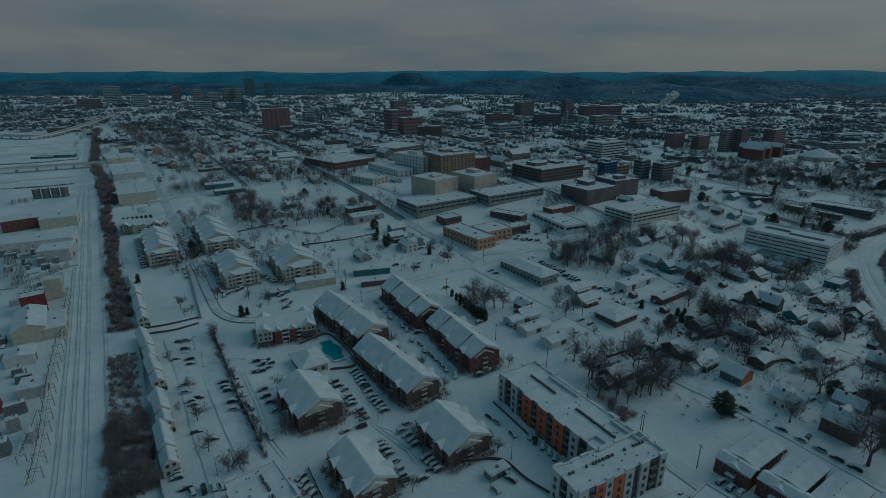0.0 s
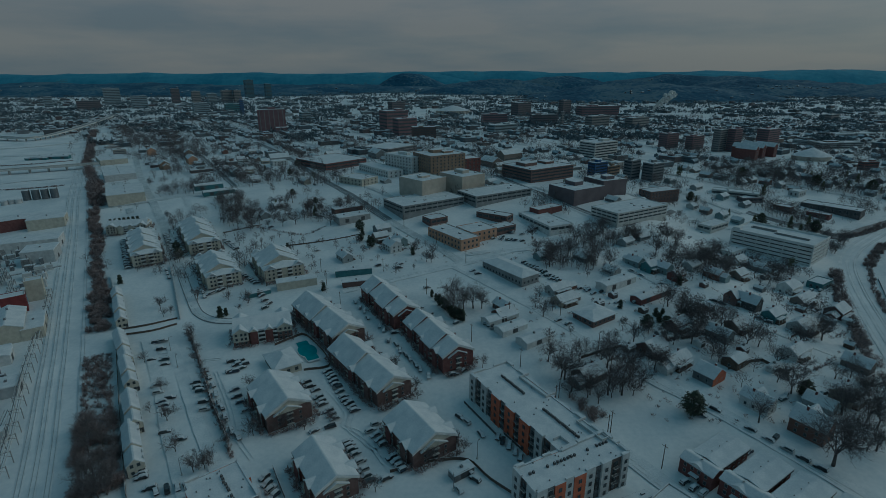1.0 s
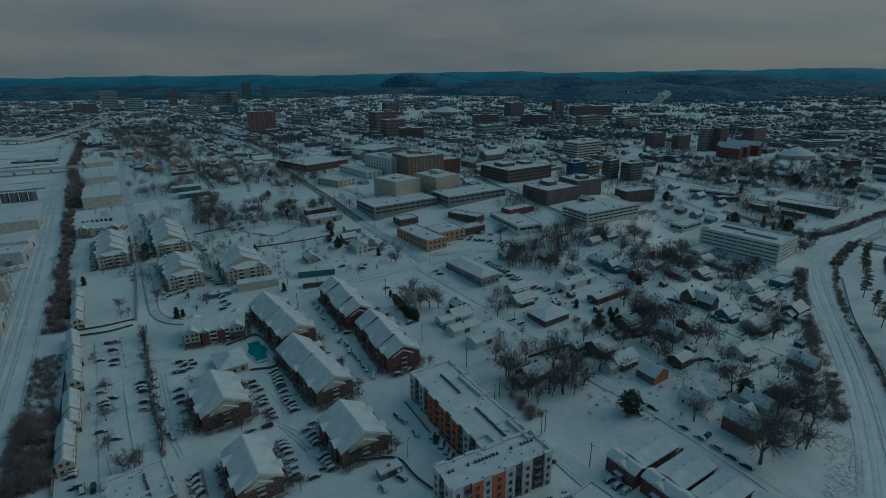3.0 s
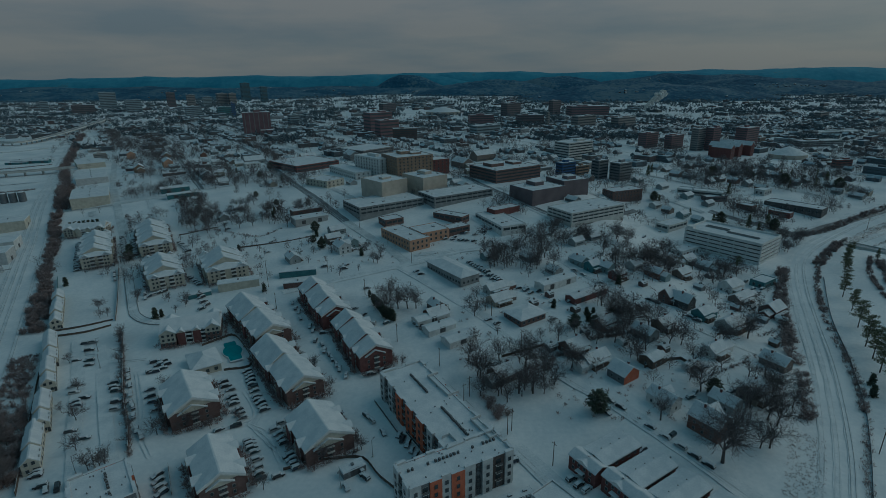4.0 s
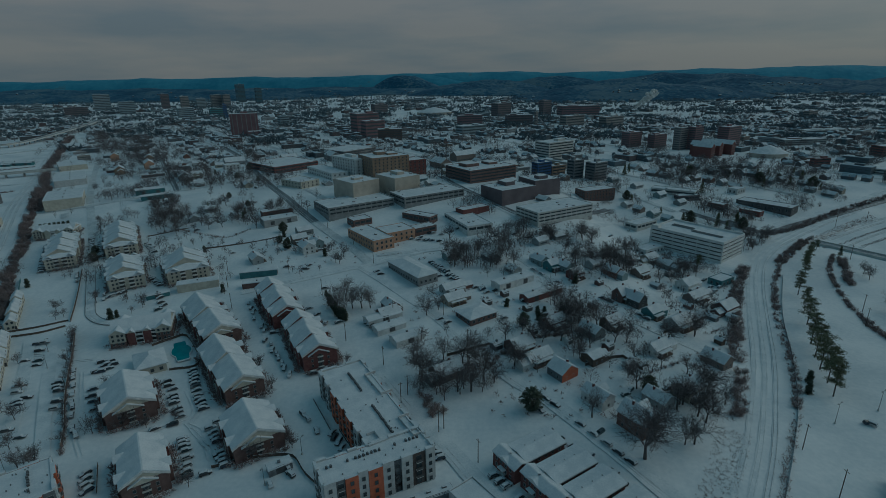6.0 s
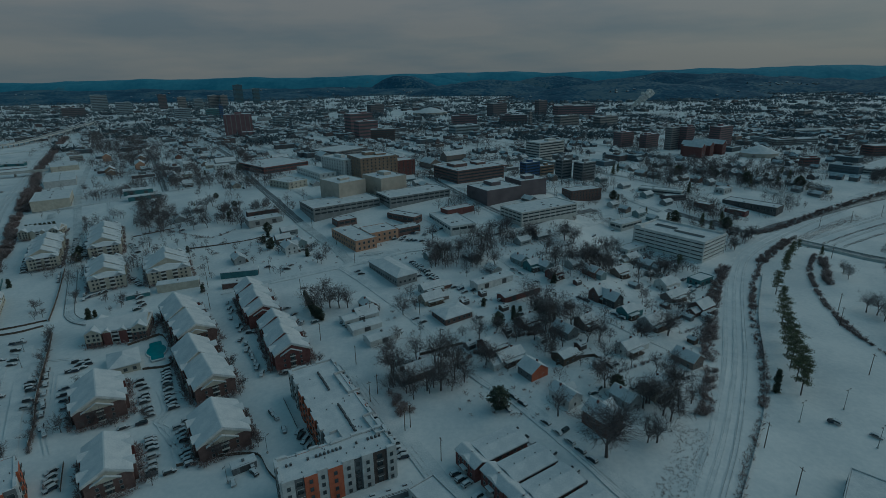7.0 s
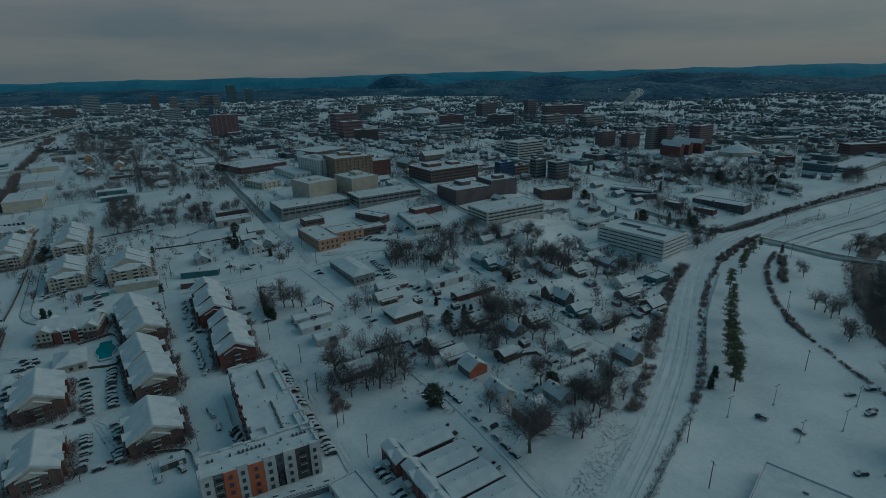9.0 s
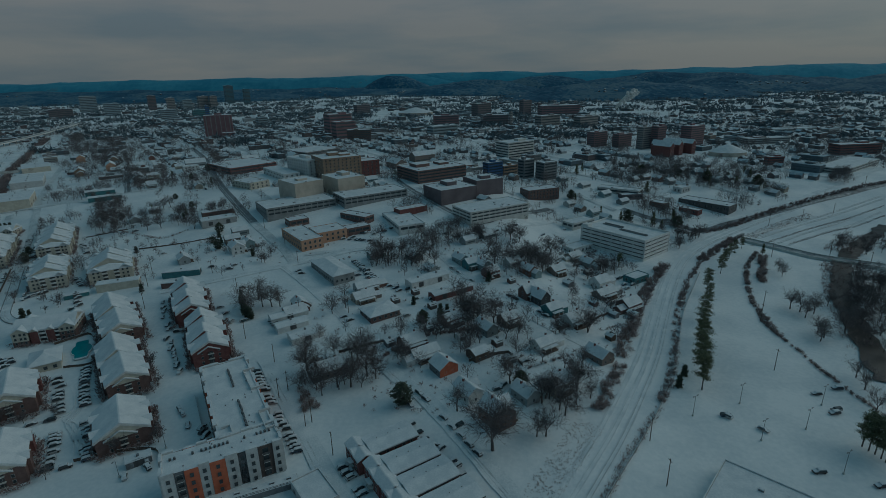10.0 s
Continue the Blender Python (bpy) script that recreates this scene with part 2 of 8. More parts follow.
# ---- mesh tools ----
class Shape:
    """Collects faces, each with a material slot."""

    def __init__(self):
        self.v, self.f, self.s = [], [], []

    def face(self, pts, slot=0):
        k = len(self.v)
        self.v += [tuple(p) for p in pts]
        self.f.append(tuple(range(k, k + len(pts))))
        self.s.append(slot)

    def box(self, x0, y0, z0, x1, y1, z1, slot=0, cut=0.0):
        k, c = len(self.v), cut
        self.v += [(x0, y0, z0), (x1, y0, z0), (x1, y1, z0), (x0, y1, z0), (x0 + c, y0 + c, z1), (x1 - c, y0 + c, z1), (x1 - c, y1 - c, z1), (x0 + c, y1 - c, z1)]
        for q in ((0, 3, 2, 1), (4, 5, 6, 7), (0, 1, 5, 4), (1, 2, 6, 5), (2, 3, 7, 6), (3, 0, 4, 7)):
            self.f.append(tuple(k + i for i in q))
            self.s.append(slot)

    def prism(self, outline, axis_from, axis_to, slot=0):
        """An outline of (y, z) pushed along x."""
        a = [(axis_from, y, z) for y, z in outline]
        b = [(axis_to, y, z) for y, z in outline]
        n = len(a)
        self.face(a[::-1], slot)
        self.face(b, slot)
        for i in range(n):
            j = (i + 1) % n
            self.face((a[i], a[j], b[j], b[i]), slot)

    def tube(self, p, q, r0, r1, n=4, slot=0):
        p, q = Vector(p), Vector(q)
        d = (q - p).normalized()
        u = d.orthogonal().normalized()
        w = d.cross(u)
        k = len(self.v)
        for c, r in ((p, r0), (q, r1)):
            for i in range(n):
                a = 2 * math.pi * i / n
                self.v.append(tuple(c + (u * math.cos(a) + w * math.sin(a)) * r))
        for i in range(n):
            j = (i + 1) % n
            self.f.append((k + i, k + j, k + n + j, k + n + i))
            self.s.append(slot)
        self.f.append(tuple(k + n + i for i in range(n)))
        self.s.append(slot)

    def pipe(self, pts, r, n=6, slot=0):
        """One bent tube through the points."""
        k = len(self.v)
        for i, p in enumerate(pts):
            d = (pts[min(i + 1, len(pts) - 1)] - pts[max(i - 1, 0)]).normalized()
            u = Vector((-d.y, d.x, 0)).normalized()
            w = u.cross(d)
            self.v += [tuple(p + (u * math.cos(6.283 * a / n) + w * math.sin(6.283 * a / n)) * r) for a in range(n)]
        for i in range(len(pts) - 1):
            for a in range(n):
                b = (a + 1) % n
                self.f.append((k + i * n + a, k + i * n + b, k + (i + 1) * n + b, k + (i + 1) * n + a))
                self.s.append(slot)

    def mesh(self, name, *mats):
        me = bpy.data.meshes.new(name)
        me.from_pydata(self.v, [], self.f)
        for m in mats:
            me.materials.append(m)
        if len(mats) > 1:
            me.polygons.foreach_set("material_index", self.s)
        me.update()
        return me


def thing(name, x, y, rot=0.0, label="", category="", group="", kind="", z=None):
    ob = new(name)
    ob.empty_display_size = 0.5
    ob.matrix_world = pose(x, y, ground_z(x, y) if z is None else z, 0, 0, rot)
    return tagged(ob, label, category, group, kind)


def part(name, shape, mat, parent, label="", loc=None, rot=0.0):
    mats = mat if isinstance(mat, tuple) else (mat,)
    me = shape if isinstance(shape, bpy.types.Mesh) else shape.mesh(name, *mats)
    ob = new(name, me)
    ob.parent = parent
    if loc is not None:
        ob.matrix_basis = pose(*loc, 0, 0, rot)
    return tagged(ob, label)


def boxed(x0, y0, z0, x1, y1, z1, cut=0.0):
    s = Shape()
    s.box(x0, y0, z0, x1, y1, z1, 0, cut)
    return s


STOCK = {}


def window_mesh(w, h, frame_mat=None):
    key = ("window", round(w, 1), round(h, 1), frame_mat)
    if key not in STOCK:
        s, e = Shape(), 0.055
        for x, z, d in ((0.0, 0.0, -0.16), (e, e, -0.16), (e, e, -0.06)):
            q = w / 2 + e - x
            s.v += [(-q, d, z - e), (q, d, z - e), (q, d, h + e - z), (-q, d, h + e - z)]
        s.v += [(-w / 2 - e, 0.05, -e), (w / 2 + e, 0.05, -e), (w / 2 + e, 0.05, h + e), (-w / 2 - e, 0.05, h + e)]
        for i in range(4):
            j = (i + 1) % 4
            for k, m in ((0, 4), (4, 8), (12, 0)):
                s.f.append((k + i, k + j, m + j, m + i))
                s.s.append(1)
        s.f.append((8, 9, 10, 11))
        s.s.append(0)
        STOCK[key] = s.mesh("window", GLASS, frame_mat or FRAME)
    return STOCK[key]


def away_from_camera(parent, turn):
    """Whether a wall looks away from the camera's path: those stay blank."""
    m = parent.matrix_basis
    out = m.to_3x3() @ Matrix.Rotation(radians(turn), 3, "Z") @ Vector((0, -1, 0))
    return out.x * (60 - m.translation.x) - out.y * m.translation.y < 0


def windows(parent, x0, x1, y, z0, storeys, step, w=1.3, h=1.6, floor=3.0, turn=0.0, frame_mat=None):
    """Rows of windows along local x on the wall at local y that faces -y, the wall turned about the thing's axis."""
    n = max(1, int(abs(x1 - x0) / step))
    r = Matrix.Rotation(radians(turn), 4, "Z")
    if away_from_camera(parent, turn):
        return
    for i in range(n):
        x = x0 + (i + 0.5) * (x1 - x0) / n
        for k in range(storeys):
            ob = new("window", window_mesh(w, h, frame_mat))
            ob.parent = parent
            ob.matrix_basis = r @ Matrix.Translation((x, y, z0 + k * floor + 0.9))


def gable_roof(L, W, eave, rise, over=0.5, thick=0.35):
    """A snow-laden slab with its ridge along x."""
    s = Shape()
    a, b = W / 2 + over, rise + over * rise / (W / 2) * 0
    low = eave - over * rise / (W / 2)
    s.prism([(-a, low), (0, eave + rise), (a, low), (a, low + thick), (a - 0.25, low + thick + 0.2), (0.3, eave + rise + thick), (-0.3, eave + rise + thick), (-a + 0.25, low + thick + 0.2), (-a, low + thick)], -L / 2 - over, L / 2 + over)
    return s


def hip_roof(L, W, eave, rise, over=0.5):
    s = Shape()
    a, b, r = L / 2 + over, W / 2 + over, max(0.0, (L - W) / 2)
    s.box(-a, -b, eave - 0.15, a, b, eave + 0.25)
    base = [(-a, -b, eave + 0.25), (a, -b, eave + 0.25), (a, b, eave + 0.25), (-a, b, eave + 0.25)]
    p, q = (-r, 0, eave + rise), (r, 0, eave + rise)
    for f in ((base[0], base[1], q, p), (base[1], base[2], q), (base[2], base[3], p, q), (base[3], base[0], p)):
        s.face(f)
    return s


class Plots:
    """The ground already built on: circles kept in squares of 50 m."""

    def __init__(self):
        self.cells = {}

    def append(self, circle):
        self.cells.setdefault((int(circle[0] // 50), int(circle[1] // 50)), []).append(circle)

    def near(self, x, y):
        i, j = int(x // 50), int(y // 50)
        for a in (-1, 0, 1):
            for b in (-1, 0, 1):
                yield from self.cells.get((i + a, j + b), ())


TAKEN = Plots()


def take(x, y, L, W, rot):
    n = max(1, int(L / max(W, 4)))
    c, s = math.cos(radians(rot)), math.sin(radians(rot))
    for i in range(n):
        d = (i + 0.5) / n * L - L / 2
        TAKEN.append((x + c * d, y + s * d, max(L / n, W) * 0.6))


# ---- ground ----
def axis(lo, hi, fine0, fine1, step, grow=1.16):
    vals = [fine0 + i * step for i in range(int((fine1 - fine0) / step) + 1)]
    d, v = step, fine1
    while v < hi:
        d *= grow
        v = min(hi, v + d)
        vals.append(v)
    d, v = step, fine0
    while v > lo:
        d *= grow
        v = max(lo, v - d)
        vals.insert(0, v)
    return vals


def build_ground():
    xs, ys = axis(-4700, 4700, -420, 520, 4.0), axis(-900, 4850, 60, 640, 4.0)
    vs = [(x, y, ground_z(x, y) + 0.35 * noise.noise((x * 0.03, y * 0.03, 0)) * (0.4 if y < 200 else 1) - 0.15) for y in ys for x in xs]
    n = len(xs)
    fs = [(j * n + i, j * n + i + 1, (j + 1) * n + i + 1, (j + 1) * n + i) for j in range(len(ys) - 1) for i in range(n - 1)]
    me = bpy.data.meshes.new("ground")
    me.from_pydata(vs, [], fs)
    me.materials.append(SNOW)
    me.polygons.foreach_set("use_smooth", [True] * len(me.polygons))
    tagged(new("ground", me), "snow-covered city ground with gentle rises", "ground", kind="structure")


build_ground()


def along(points, step=6.0):
    """Points every few metres along a smooth line through the given ones."""
    pts = [Vector((x, y, 0)) for x, y in points]
    pts = [2 * pts[0] - pts[1]] + pts + [2 * pts[-1] - pts[-2]]
    out = []
    for i in range(1, len(pts) - 2):
        a, b, c, d = pts[i - 1:i + 3]
        n = max(1, int((c - b).length / step))
        for k in range(n):
            t = k / n
            out.append(0.5 * ((2 * b) + (c - a) * t + (2 * a - 5 * b + 4 * c - d) * t * t + (3 * b - a - 3 * c + d) * t ** 3))
    out.append(pts[-2])
    return out


def strip_shape(points, width, lift, offset=0.0, thick=0.12, step=6.0, jitter=0.0):
    ps, s, rows = along(points, step), Shape(), []
    for i, p in enumerate(ps):
        d = (ps[min(i + 1, len(ps) - 1)] - ps[max(i - 1, 0)]).normalized()
        nrm = Vector((-d.y, d.x, 0))
        row = []
        for k in (-0.5, 0.5):
            q = p + nrm * (offset + k * (width + random.uniform(-jitter, jitter)))
            row.append((q.x, q.y, ground_z(q.x, q.y) + lift))
        rows.append(row)
    for a, b in zip(rows, rows[1:]):
        s.face((a[0], b[0], b[1], a[1])[::-1])
        for e in (0, 1):
            low = [(a[e][0], a[e][1], a[e][2] - thick), (b[e][0], b[e][1], b[e][2] - thick)]
            s.face((a[e], b[e], low[1], low[0]))
    return s


ROAD_COUNT = [0]


def road(points, width, label="snow-packed street with dark wheel ruts", mat=None, ruts=True, busy=False):
    ROAD_COUNT[0] += 1
    lift = 0.11 + 0.005 * ROAD_COUNT[0]          # crossing streets lie a finger above one another
    ob = new("road", strip_shape(points, width, lift, jitter=0.5).mesh("road", mat or (SLUSH if busy else PACKED)))
    tagged(ob, label, "road", kind="structure")
    if ruts:
        for o in (-width * 0.3, -width * 0.1, width * 0.12, width * 0.3)[:4 if busy else 2]:
            part("wheel_rut", strip_shape(points, 0.55, lift + 0.0025, o + random.uniform(-0.3, 0.3), jitter=0.5), RUT, ob)
    ps = along(points, 12)
    for p in ps:
        TAKEN.append((p.x, p.y, width * 0.75))
    return ob


# ---- kinds of buildings ----
def apartment(x, y, rot, L, W, h=9.0, storeys=3, wall=None, gable=None, segs=2, label="three-storey brick apartment house with snowy gable roof", stagger=1.2):
    """A long walk-up with a stepped gable roof, bays along its sides and a pediment at each end."""
    wall, gable = wall or BRICK_DARK, gable or CREAM
    e = thing("apartment_building", x, y, rot, label, "building", "apartment houses")
    take(x, y, L, W, rot)
    rise, n, floor = W * 0.26, segs, h / storeys
    shrubs("foundation_shrubs", around(x, y, rot, L, W, 2.4, 0.7, random.Random(int(x)), 0.22), "bare brown shrubs along the foot of a building", (1.1, 3.2), int(y))
    for i in range(n):
        x0, x1 = -L / 2 + i * L / n, -L / 2 + (i + 1) * L / n
        off, up = (stagger if i % 2 else 0.0), (1.3 if i % 2 else 0.0)
        part("wall", boxed(x0 + 0.01, -W / 2 + off, -0.5, x1 - 0.01, W / 2 + off, h), wall, e)
        g = Shape()
        g.prism([(-W / 2 + off, h), (W / 2 + off, h), (off, h + rise + up)], x0 + 0.02, x1 - 0.02)
        part("gable", g, gable, e, "cream gable wall")
        r = gable_roof(x1 - x0 - 0.4, W, h, rise + up, 0.6, 0.4)
        part("roof", r, ROOF_SNOW, e, "roof slope under thick snow", ((x0 + x1) / 2, off, 0))
        for sy in (-1, 1):
            yy = sy * (W / 2 + 0.45) + off
            part("fascia", boxed(x0 - 0.3, yy - 0.15, h - 0.75, x1 + 0.3, yy + 0.15, h - 0.3), WOOD, e)
    for end in (-1, 1):
        off = stagger if (end > 0 and (n - 1) % 2) else 0.0
        top = h + rise + (1.3 if end > 0 and (n - 1) % 2 else 0.0)
        for sy in (-1, 1):
            b = Shape()
            b.prism([(off, top - 0.02), (off, top - 0.7), (off + sy * (W / 2 + 0.55), h - 1.0), (off + sy * (W / 2 + 0.55), h - 0.35)], end * (L / 2 + 0.12), end * (L / 2 + 0.5))
            part("rake_board", b, WHITE, e, "broad white rake board")
        g, k, q = Shape(), W * 0.30, off + W * 0.04
        g.prism([(q - k, h - 0.9), (q + k, h - 0.9), (q, h - 0.9 + k * 0.5)], end * (L / 2 + 0.02), end * (L / 2 + 0.8))
        part("pediment", g, gable, e, "cream pediment below the gable")
        part("pediment_roof", gable_roof(0.5, k * 2, h - 0.9, k * 0.5, 0.3, 0.22), ROOF_SNOW, e, "", (end * (L / 2 + 0.55), q, 0))
        windows(e, -W * 0.36, W * 0.36, -L / 2 - (0.02 if end < 0 else 0.02), 0, storeys, W * 0.24, 1.0, 1.4, floor, 270 if end < 0 else 90, FRAME)
        if not away_from_camera(e, 270 if end < 0 else 90):
            for k in range(storeys):
                part("end_balcony", boxed(-0.5, -1.5, -0.1, 0.5, 1.5, 0.12), CONCRETE, e, "", (end * (L / 2 + 0.5), off, k * floor + 0.3))
            # flat dark panel paints the shade of a stair opening
            part("end_recess", boxed(-0.04, -1.2, 0.5, 0.04, 1.2, h - 0.7), SHADE, e, "flat dark panel painted as stair shade", (end * (L / 2 + 0.01), off, 0))
    for sy in (-1, 1):
        n_bay = max(2, int(L / 12))
        for i in range(n_bay):
            xb = -L / 2 + (i + 0.5) * L / n_bay
            part("bay", boxed(xb - 2.0, sy * W / 2 - 1.3, -0.3, xb + 2.0, sy * W / 2 + 1.5, h - 0.1), BRICK if i % 2 else wall, e)
            d = gable_roof(W * 0.32, 4.6, h - 0.1, 1.5, 0.35, 0.35)
            part("dormer_roof", d, ROOF_SNOW, e, "", (xb, sy * (W * 0.34 + 1.2), 0), 90)
        windows(e, -L / 2 + 1, L / 2 - 1, -W / 2 - (0.02 if sy < 0 else stagger + 0.02), 0, storeys, 4.5, 1.1, 1.4, floor, 0 if sy < 0 else 180, FRAME)
        for i in range(0 if away_from_camera(e, 0 if sy < 0 else 180) else n_bay):
            xb = -L / 2 + (i + 0.5) * L / n_bay
            for k in range(1, storeys):
                part("balcony", STOCK.setdefault("balcony", boxed(-1.1, -0.9, -0.1, 1.1, 0.9, 0.1).mesh("balcony", CREAM)), None, e, "", (xb + 2.9, sy * (W / 2 + 0.9), k * floor))
    return e


def cream_flats(x, y, rot, L, W, h=8.2, base=None, label="cream three-storey apartment house with stepped snowy gable roofs"):
    """A walk-up in staggered lengths, each under its own gable, with a lower hipped head at each end and balconies
    before panels painted dark as shade.
    """
    e = thing("apartment_building", x, y, rot, label, "building", "cream apartment houses")
    take(x, y, L, W, rot)
    floor, rise, head = h / 3, W * 0.25, 7.0
    n = max(2, round((L - 2 * head) / 12))
    step = (L - 2 * head) / n
    shrubs("foundation_shrubs", around(x, y, rot, L, W, 2.2, 0.9, random.Random(int(x)), 0.3), "bare brown shrubs along the foot of a building", (1.0, 2.8), int(y))
    for i in range(n):
        x0, x1 = -L / 2 + head + i * step, -L / 2 + head + (i + 1) * step
        off, up = (0.5, -0.5)[i % 2], (0.0, 0.7)[i % 2]
        part("wall", boxed(x0 + 0.01, -W / 2 + off, -0.5, x1 - 0.01, W / 2 + off, h), CREAM, e)
        g = Shape()
        g.prism([(-W / 2 + off, h), (W / 2 + off, h), (off, h + rise + up)], x0 + 0.02, x1 - 0.02)
        part("gable", g, CREAM, e)
        part("roof", gable_roof(x1 - x0 - 0.5, W, h, rise + up, 0.6, 0.4), ROOF_SNOW, e, "roof slope under thick snow", ((x0 + x1) / 2, off, 0))
        for sy in (-1, 1):
            part("bay", boxed(x0 + step * 0.3, sy * W / 2 + off - 1.2, -0.3, x0 + step * 0.7, sy * W / 2 + off + 1.2, h - 0.2), CREAM, e)
            part("bay_roof", gable_roof(W * 0.3, step * 0.44, h - 0.2, 1.3, 0.35, 0.3), ROOF_SNOW, e, "", ((x0 + x1) / 2, sy * (W * 0.37 + 0.9) + off, 0), 90)
            yy = sy * (W / 2 + 0.5) + off
            part("fascia", boxed(x0 - 0.3, yy - 0.12, h - 0.7, x1 + 0.3, yy + 0.12, h - 0.28), WOOD, e)
    for end in (-1, 1):
        q = part("head_wall", boxed(-head / 2, -W / 2 - 0.5, -0.5, head / 2, W / 2 + 0.5, h - 0.4), CREAM, e, "", (end * (L / 2 - head / 2), 0, 0))
        part("head_roof", hip_roof(head, W + 1.0, h - 0.35, rise * 0.62, 0.6), ROOF_SNOW, q, "hipped end of the roof under snow")
        for sy in (-1, 1):
            part("head_gable", gable_roof(2.6, W * 0.3, h - 0.3, W * 0.10, 0.4, 0.3), ROOF_SNOW, q, "", (end * (head / 2 - 0.4), sy * W * 0.36, 0))
        if base:
            part("brick_base", boxed(-head / 2 - 0.06, -W / 2 - 0.56, -0.5, head / 2 + 0.06, W / 2 + 0.56, floor * 1.05), base, q, "brick-faced ground floor")
        turn = 270 if end < 0 else 90
        if away_from_camera(e, turn):
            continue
        r = Matrix.Rotation(radians(turn), 4, "Z")
        for k in range(3):
            for xx in (-0.14, 0.14):
                # thin dark panels paint the shade behind the balconies
                q = part("recess", STOCK.setdefault("recess", boxed(-1.5, -0.05, 0, 1.5, 0.05, 2.0).mesh("recess", SHADE)), None, e)
                q.matrix_basis = r @ Matrix.Translation((xx * W, -L / 2, k * floor + 0.35))
                q = part("balcony", STOCK.setdefault("flat_balcony", boxed(-1.7, -1.2, -0.1, 1.7, 0.0, 0.12).mesh("balcony", WHITE)), None, e)
                q.matrix_basis = r @ Matrix.Translation((xx * W, -L / 2, k * floor + 0.25))
                part("railing", STOCK.setdefault("flat_rail", boxed(-1.7, -1.2, 0.5, 1.7, -1.14, 1.05).mesh("railing", WHITE)), None, q)
            for xx in (-0.4, -0.29, 0.29, 0.4):
                ob = new("window", window_mesh(1.1, 1.3, FRAME))
                ob.parent, ob.matrix_basis = e, r @ Matrix.Translation((xx * W, -L / 2 - 0.02, k * floor + 0.8))
    for sy in (-1, 1):
        windows(e, -L / 2 + 2, L / 2 - 2, -W / 2 - 1.25, 0, 3, 6.0, 1.2, 1.3, floor, 0 if sy < 0 else 180, FRAME)
    return e


def court_flats(x, y, rot, L, W, h, wall, bay, label):
    """Flats: a cross-gabled head at each end, bays with gablets and columns of balconies between."""
    e = thing("apartment_building", x, y, rot, label, "building", "apartment houses")
    take(x, y, L, W, rot)
    floor, rise, head = h / 3, W * 0.24, 7.6
    shrubs("foundation_shrubs", around(x, y, rot, L, W + 3, 1.8, 0.8, random.Random(7), 0.3), "bare brown shrubs along the foot of a building", (1.0, 2.4), 7)
    part("wall", boxed(-L / 2 + head, -W / 2, -0.5, L / 2 - head, W / 2, h), wall, e)
    g = Shape()
    g.prism([(-W / 2, h), (W / 2, h), (0, h + rise)], -L / 2 + 0.3, L / 2 - 0.3)
    part("gable", g, CREAM, e, "cream gable wall")
    part("roof", gable_roof(L - 1.0, W, h, rise, 0.6, 0.4), ROOF_SNOW, e, "roof slope under thick snow")
    part("fascia", boxed(-L / 2 + head, -W / 2 - 0.62, h - 0.8, L / 2 - head, -W / 2 - 0.4, h - 0.35), WHITE, e)
    for end in (-1, 1):
        q = part("head_wall", boxed(-head / 2, -W / 2 - 1.6, -0.5, head / 2, W / 2 + 1.6, h), CREAM, e, "cream end wing", (end * (L / 2 - head / 2), 0, 0))
        part("brick_base", boxed(-head / 2 - 0.06, -W / 2 - 1.66, -0.5, head / 2 + 0.06, W / 2 + 1.66, floor * (0.9 if end < 0 else 1.9)), wall, q, "facing of the lower storeys")
        c = Shape()
        c.prism([(-head / 2, h), (head / 2, h), (0, h + head * 0.3)], -W / 2 - 1.6, W / 2 + 1.6)
        part("head_gable", c, CREAM, q, "cream gable", (0, 0, 0), 90)
        part("head_roof", gable_roof(W + 3.2, head, h, head * 0.3, 0.5, 0.35), ROOF_SNOW, q, "gabled roof under snow", (0, 0, 0), 90)
        for k in range(3):
            for xx in (-2.2, 0.4, 2.4):
                ob = new("window", window_mesh(1.1, 1.3, FRAME))
                ob.parent, ob.matrix_basis = e, Matrix.Translation((end * (L / 2 - head / 2) + xx, -W / 2 - 1.7, k * floor + 0.75))
        windows(e, -W * 0.4, W * 0.4, -L / 2 - 0.08, 0, 3, 4.0, 1.1, 1.3, floor, 270 if end < 0 else 90, FRAME)
    for xb in (-4.6, 3.2):
        b = part("bay", boxed(-1.9, -W / 2 - 1.5, -0.4, 1.9, -W / 2 + 0.5, h - 0.5), bay, e, "projecting bay", (xb, 0, 0))
        c = Shape()
        c.prism([(-2.0, h - 0.5), (2.0, h - 0.5), (0, h + 1.0)], -W / 2 - 1.5, -W / 2 + 1.5)
        part("bay_gable", c, CREAM, b, "cream gablet", (0, 0, 0), 90)
        part("bay_roof", gable_roof(3.4, 4.0, h - 0.4, 1.5, 0.3, 0.3), ROOF_SNOW, b, "", (0, -W / 2 + 0.1, 0), 90)
    for xb in (-0.7, 6.2):
        # a dark sheet on the wall is painted shade for the balcony column
        part("balcony_recess", boxed(-1.7, -0.03, 0.2, 1.7, 0.05, h - 0.9), SHADE, e, "flat dark panel painted as shade behind the balconies", (xb, -W / 2 - 0.04, 0))
        for k in range(3):
            d = part("balcony", boxed(-1.8, -1.4, -0.12, 1.8, 0.0, 0.12), WHITE, e, "white balcony slab", (xb, -W / 2 - 0.08, k * floor + 0.15))
            part("railing", boxed(-1.8, -1.4, 0.45, 1.8, -1.32, 0.95), WHITE, d)
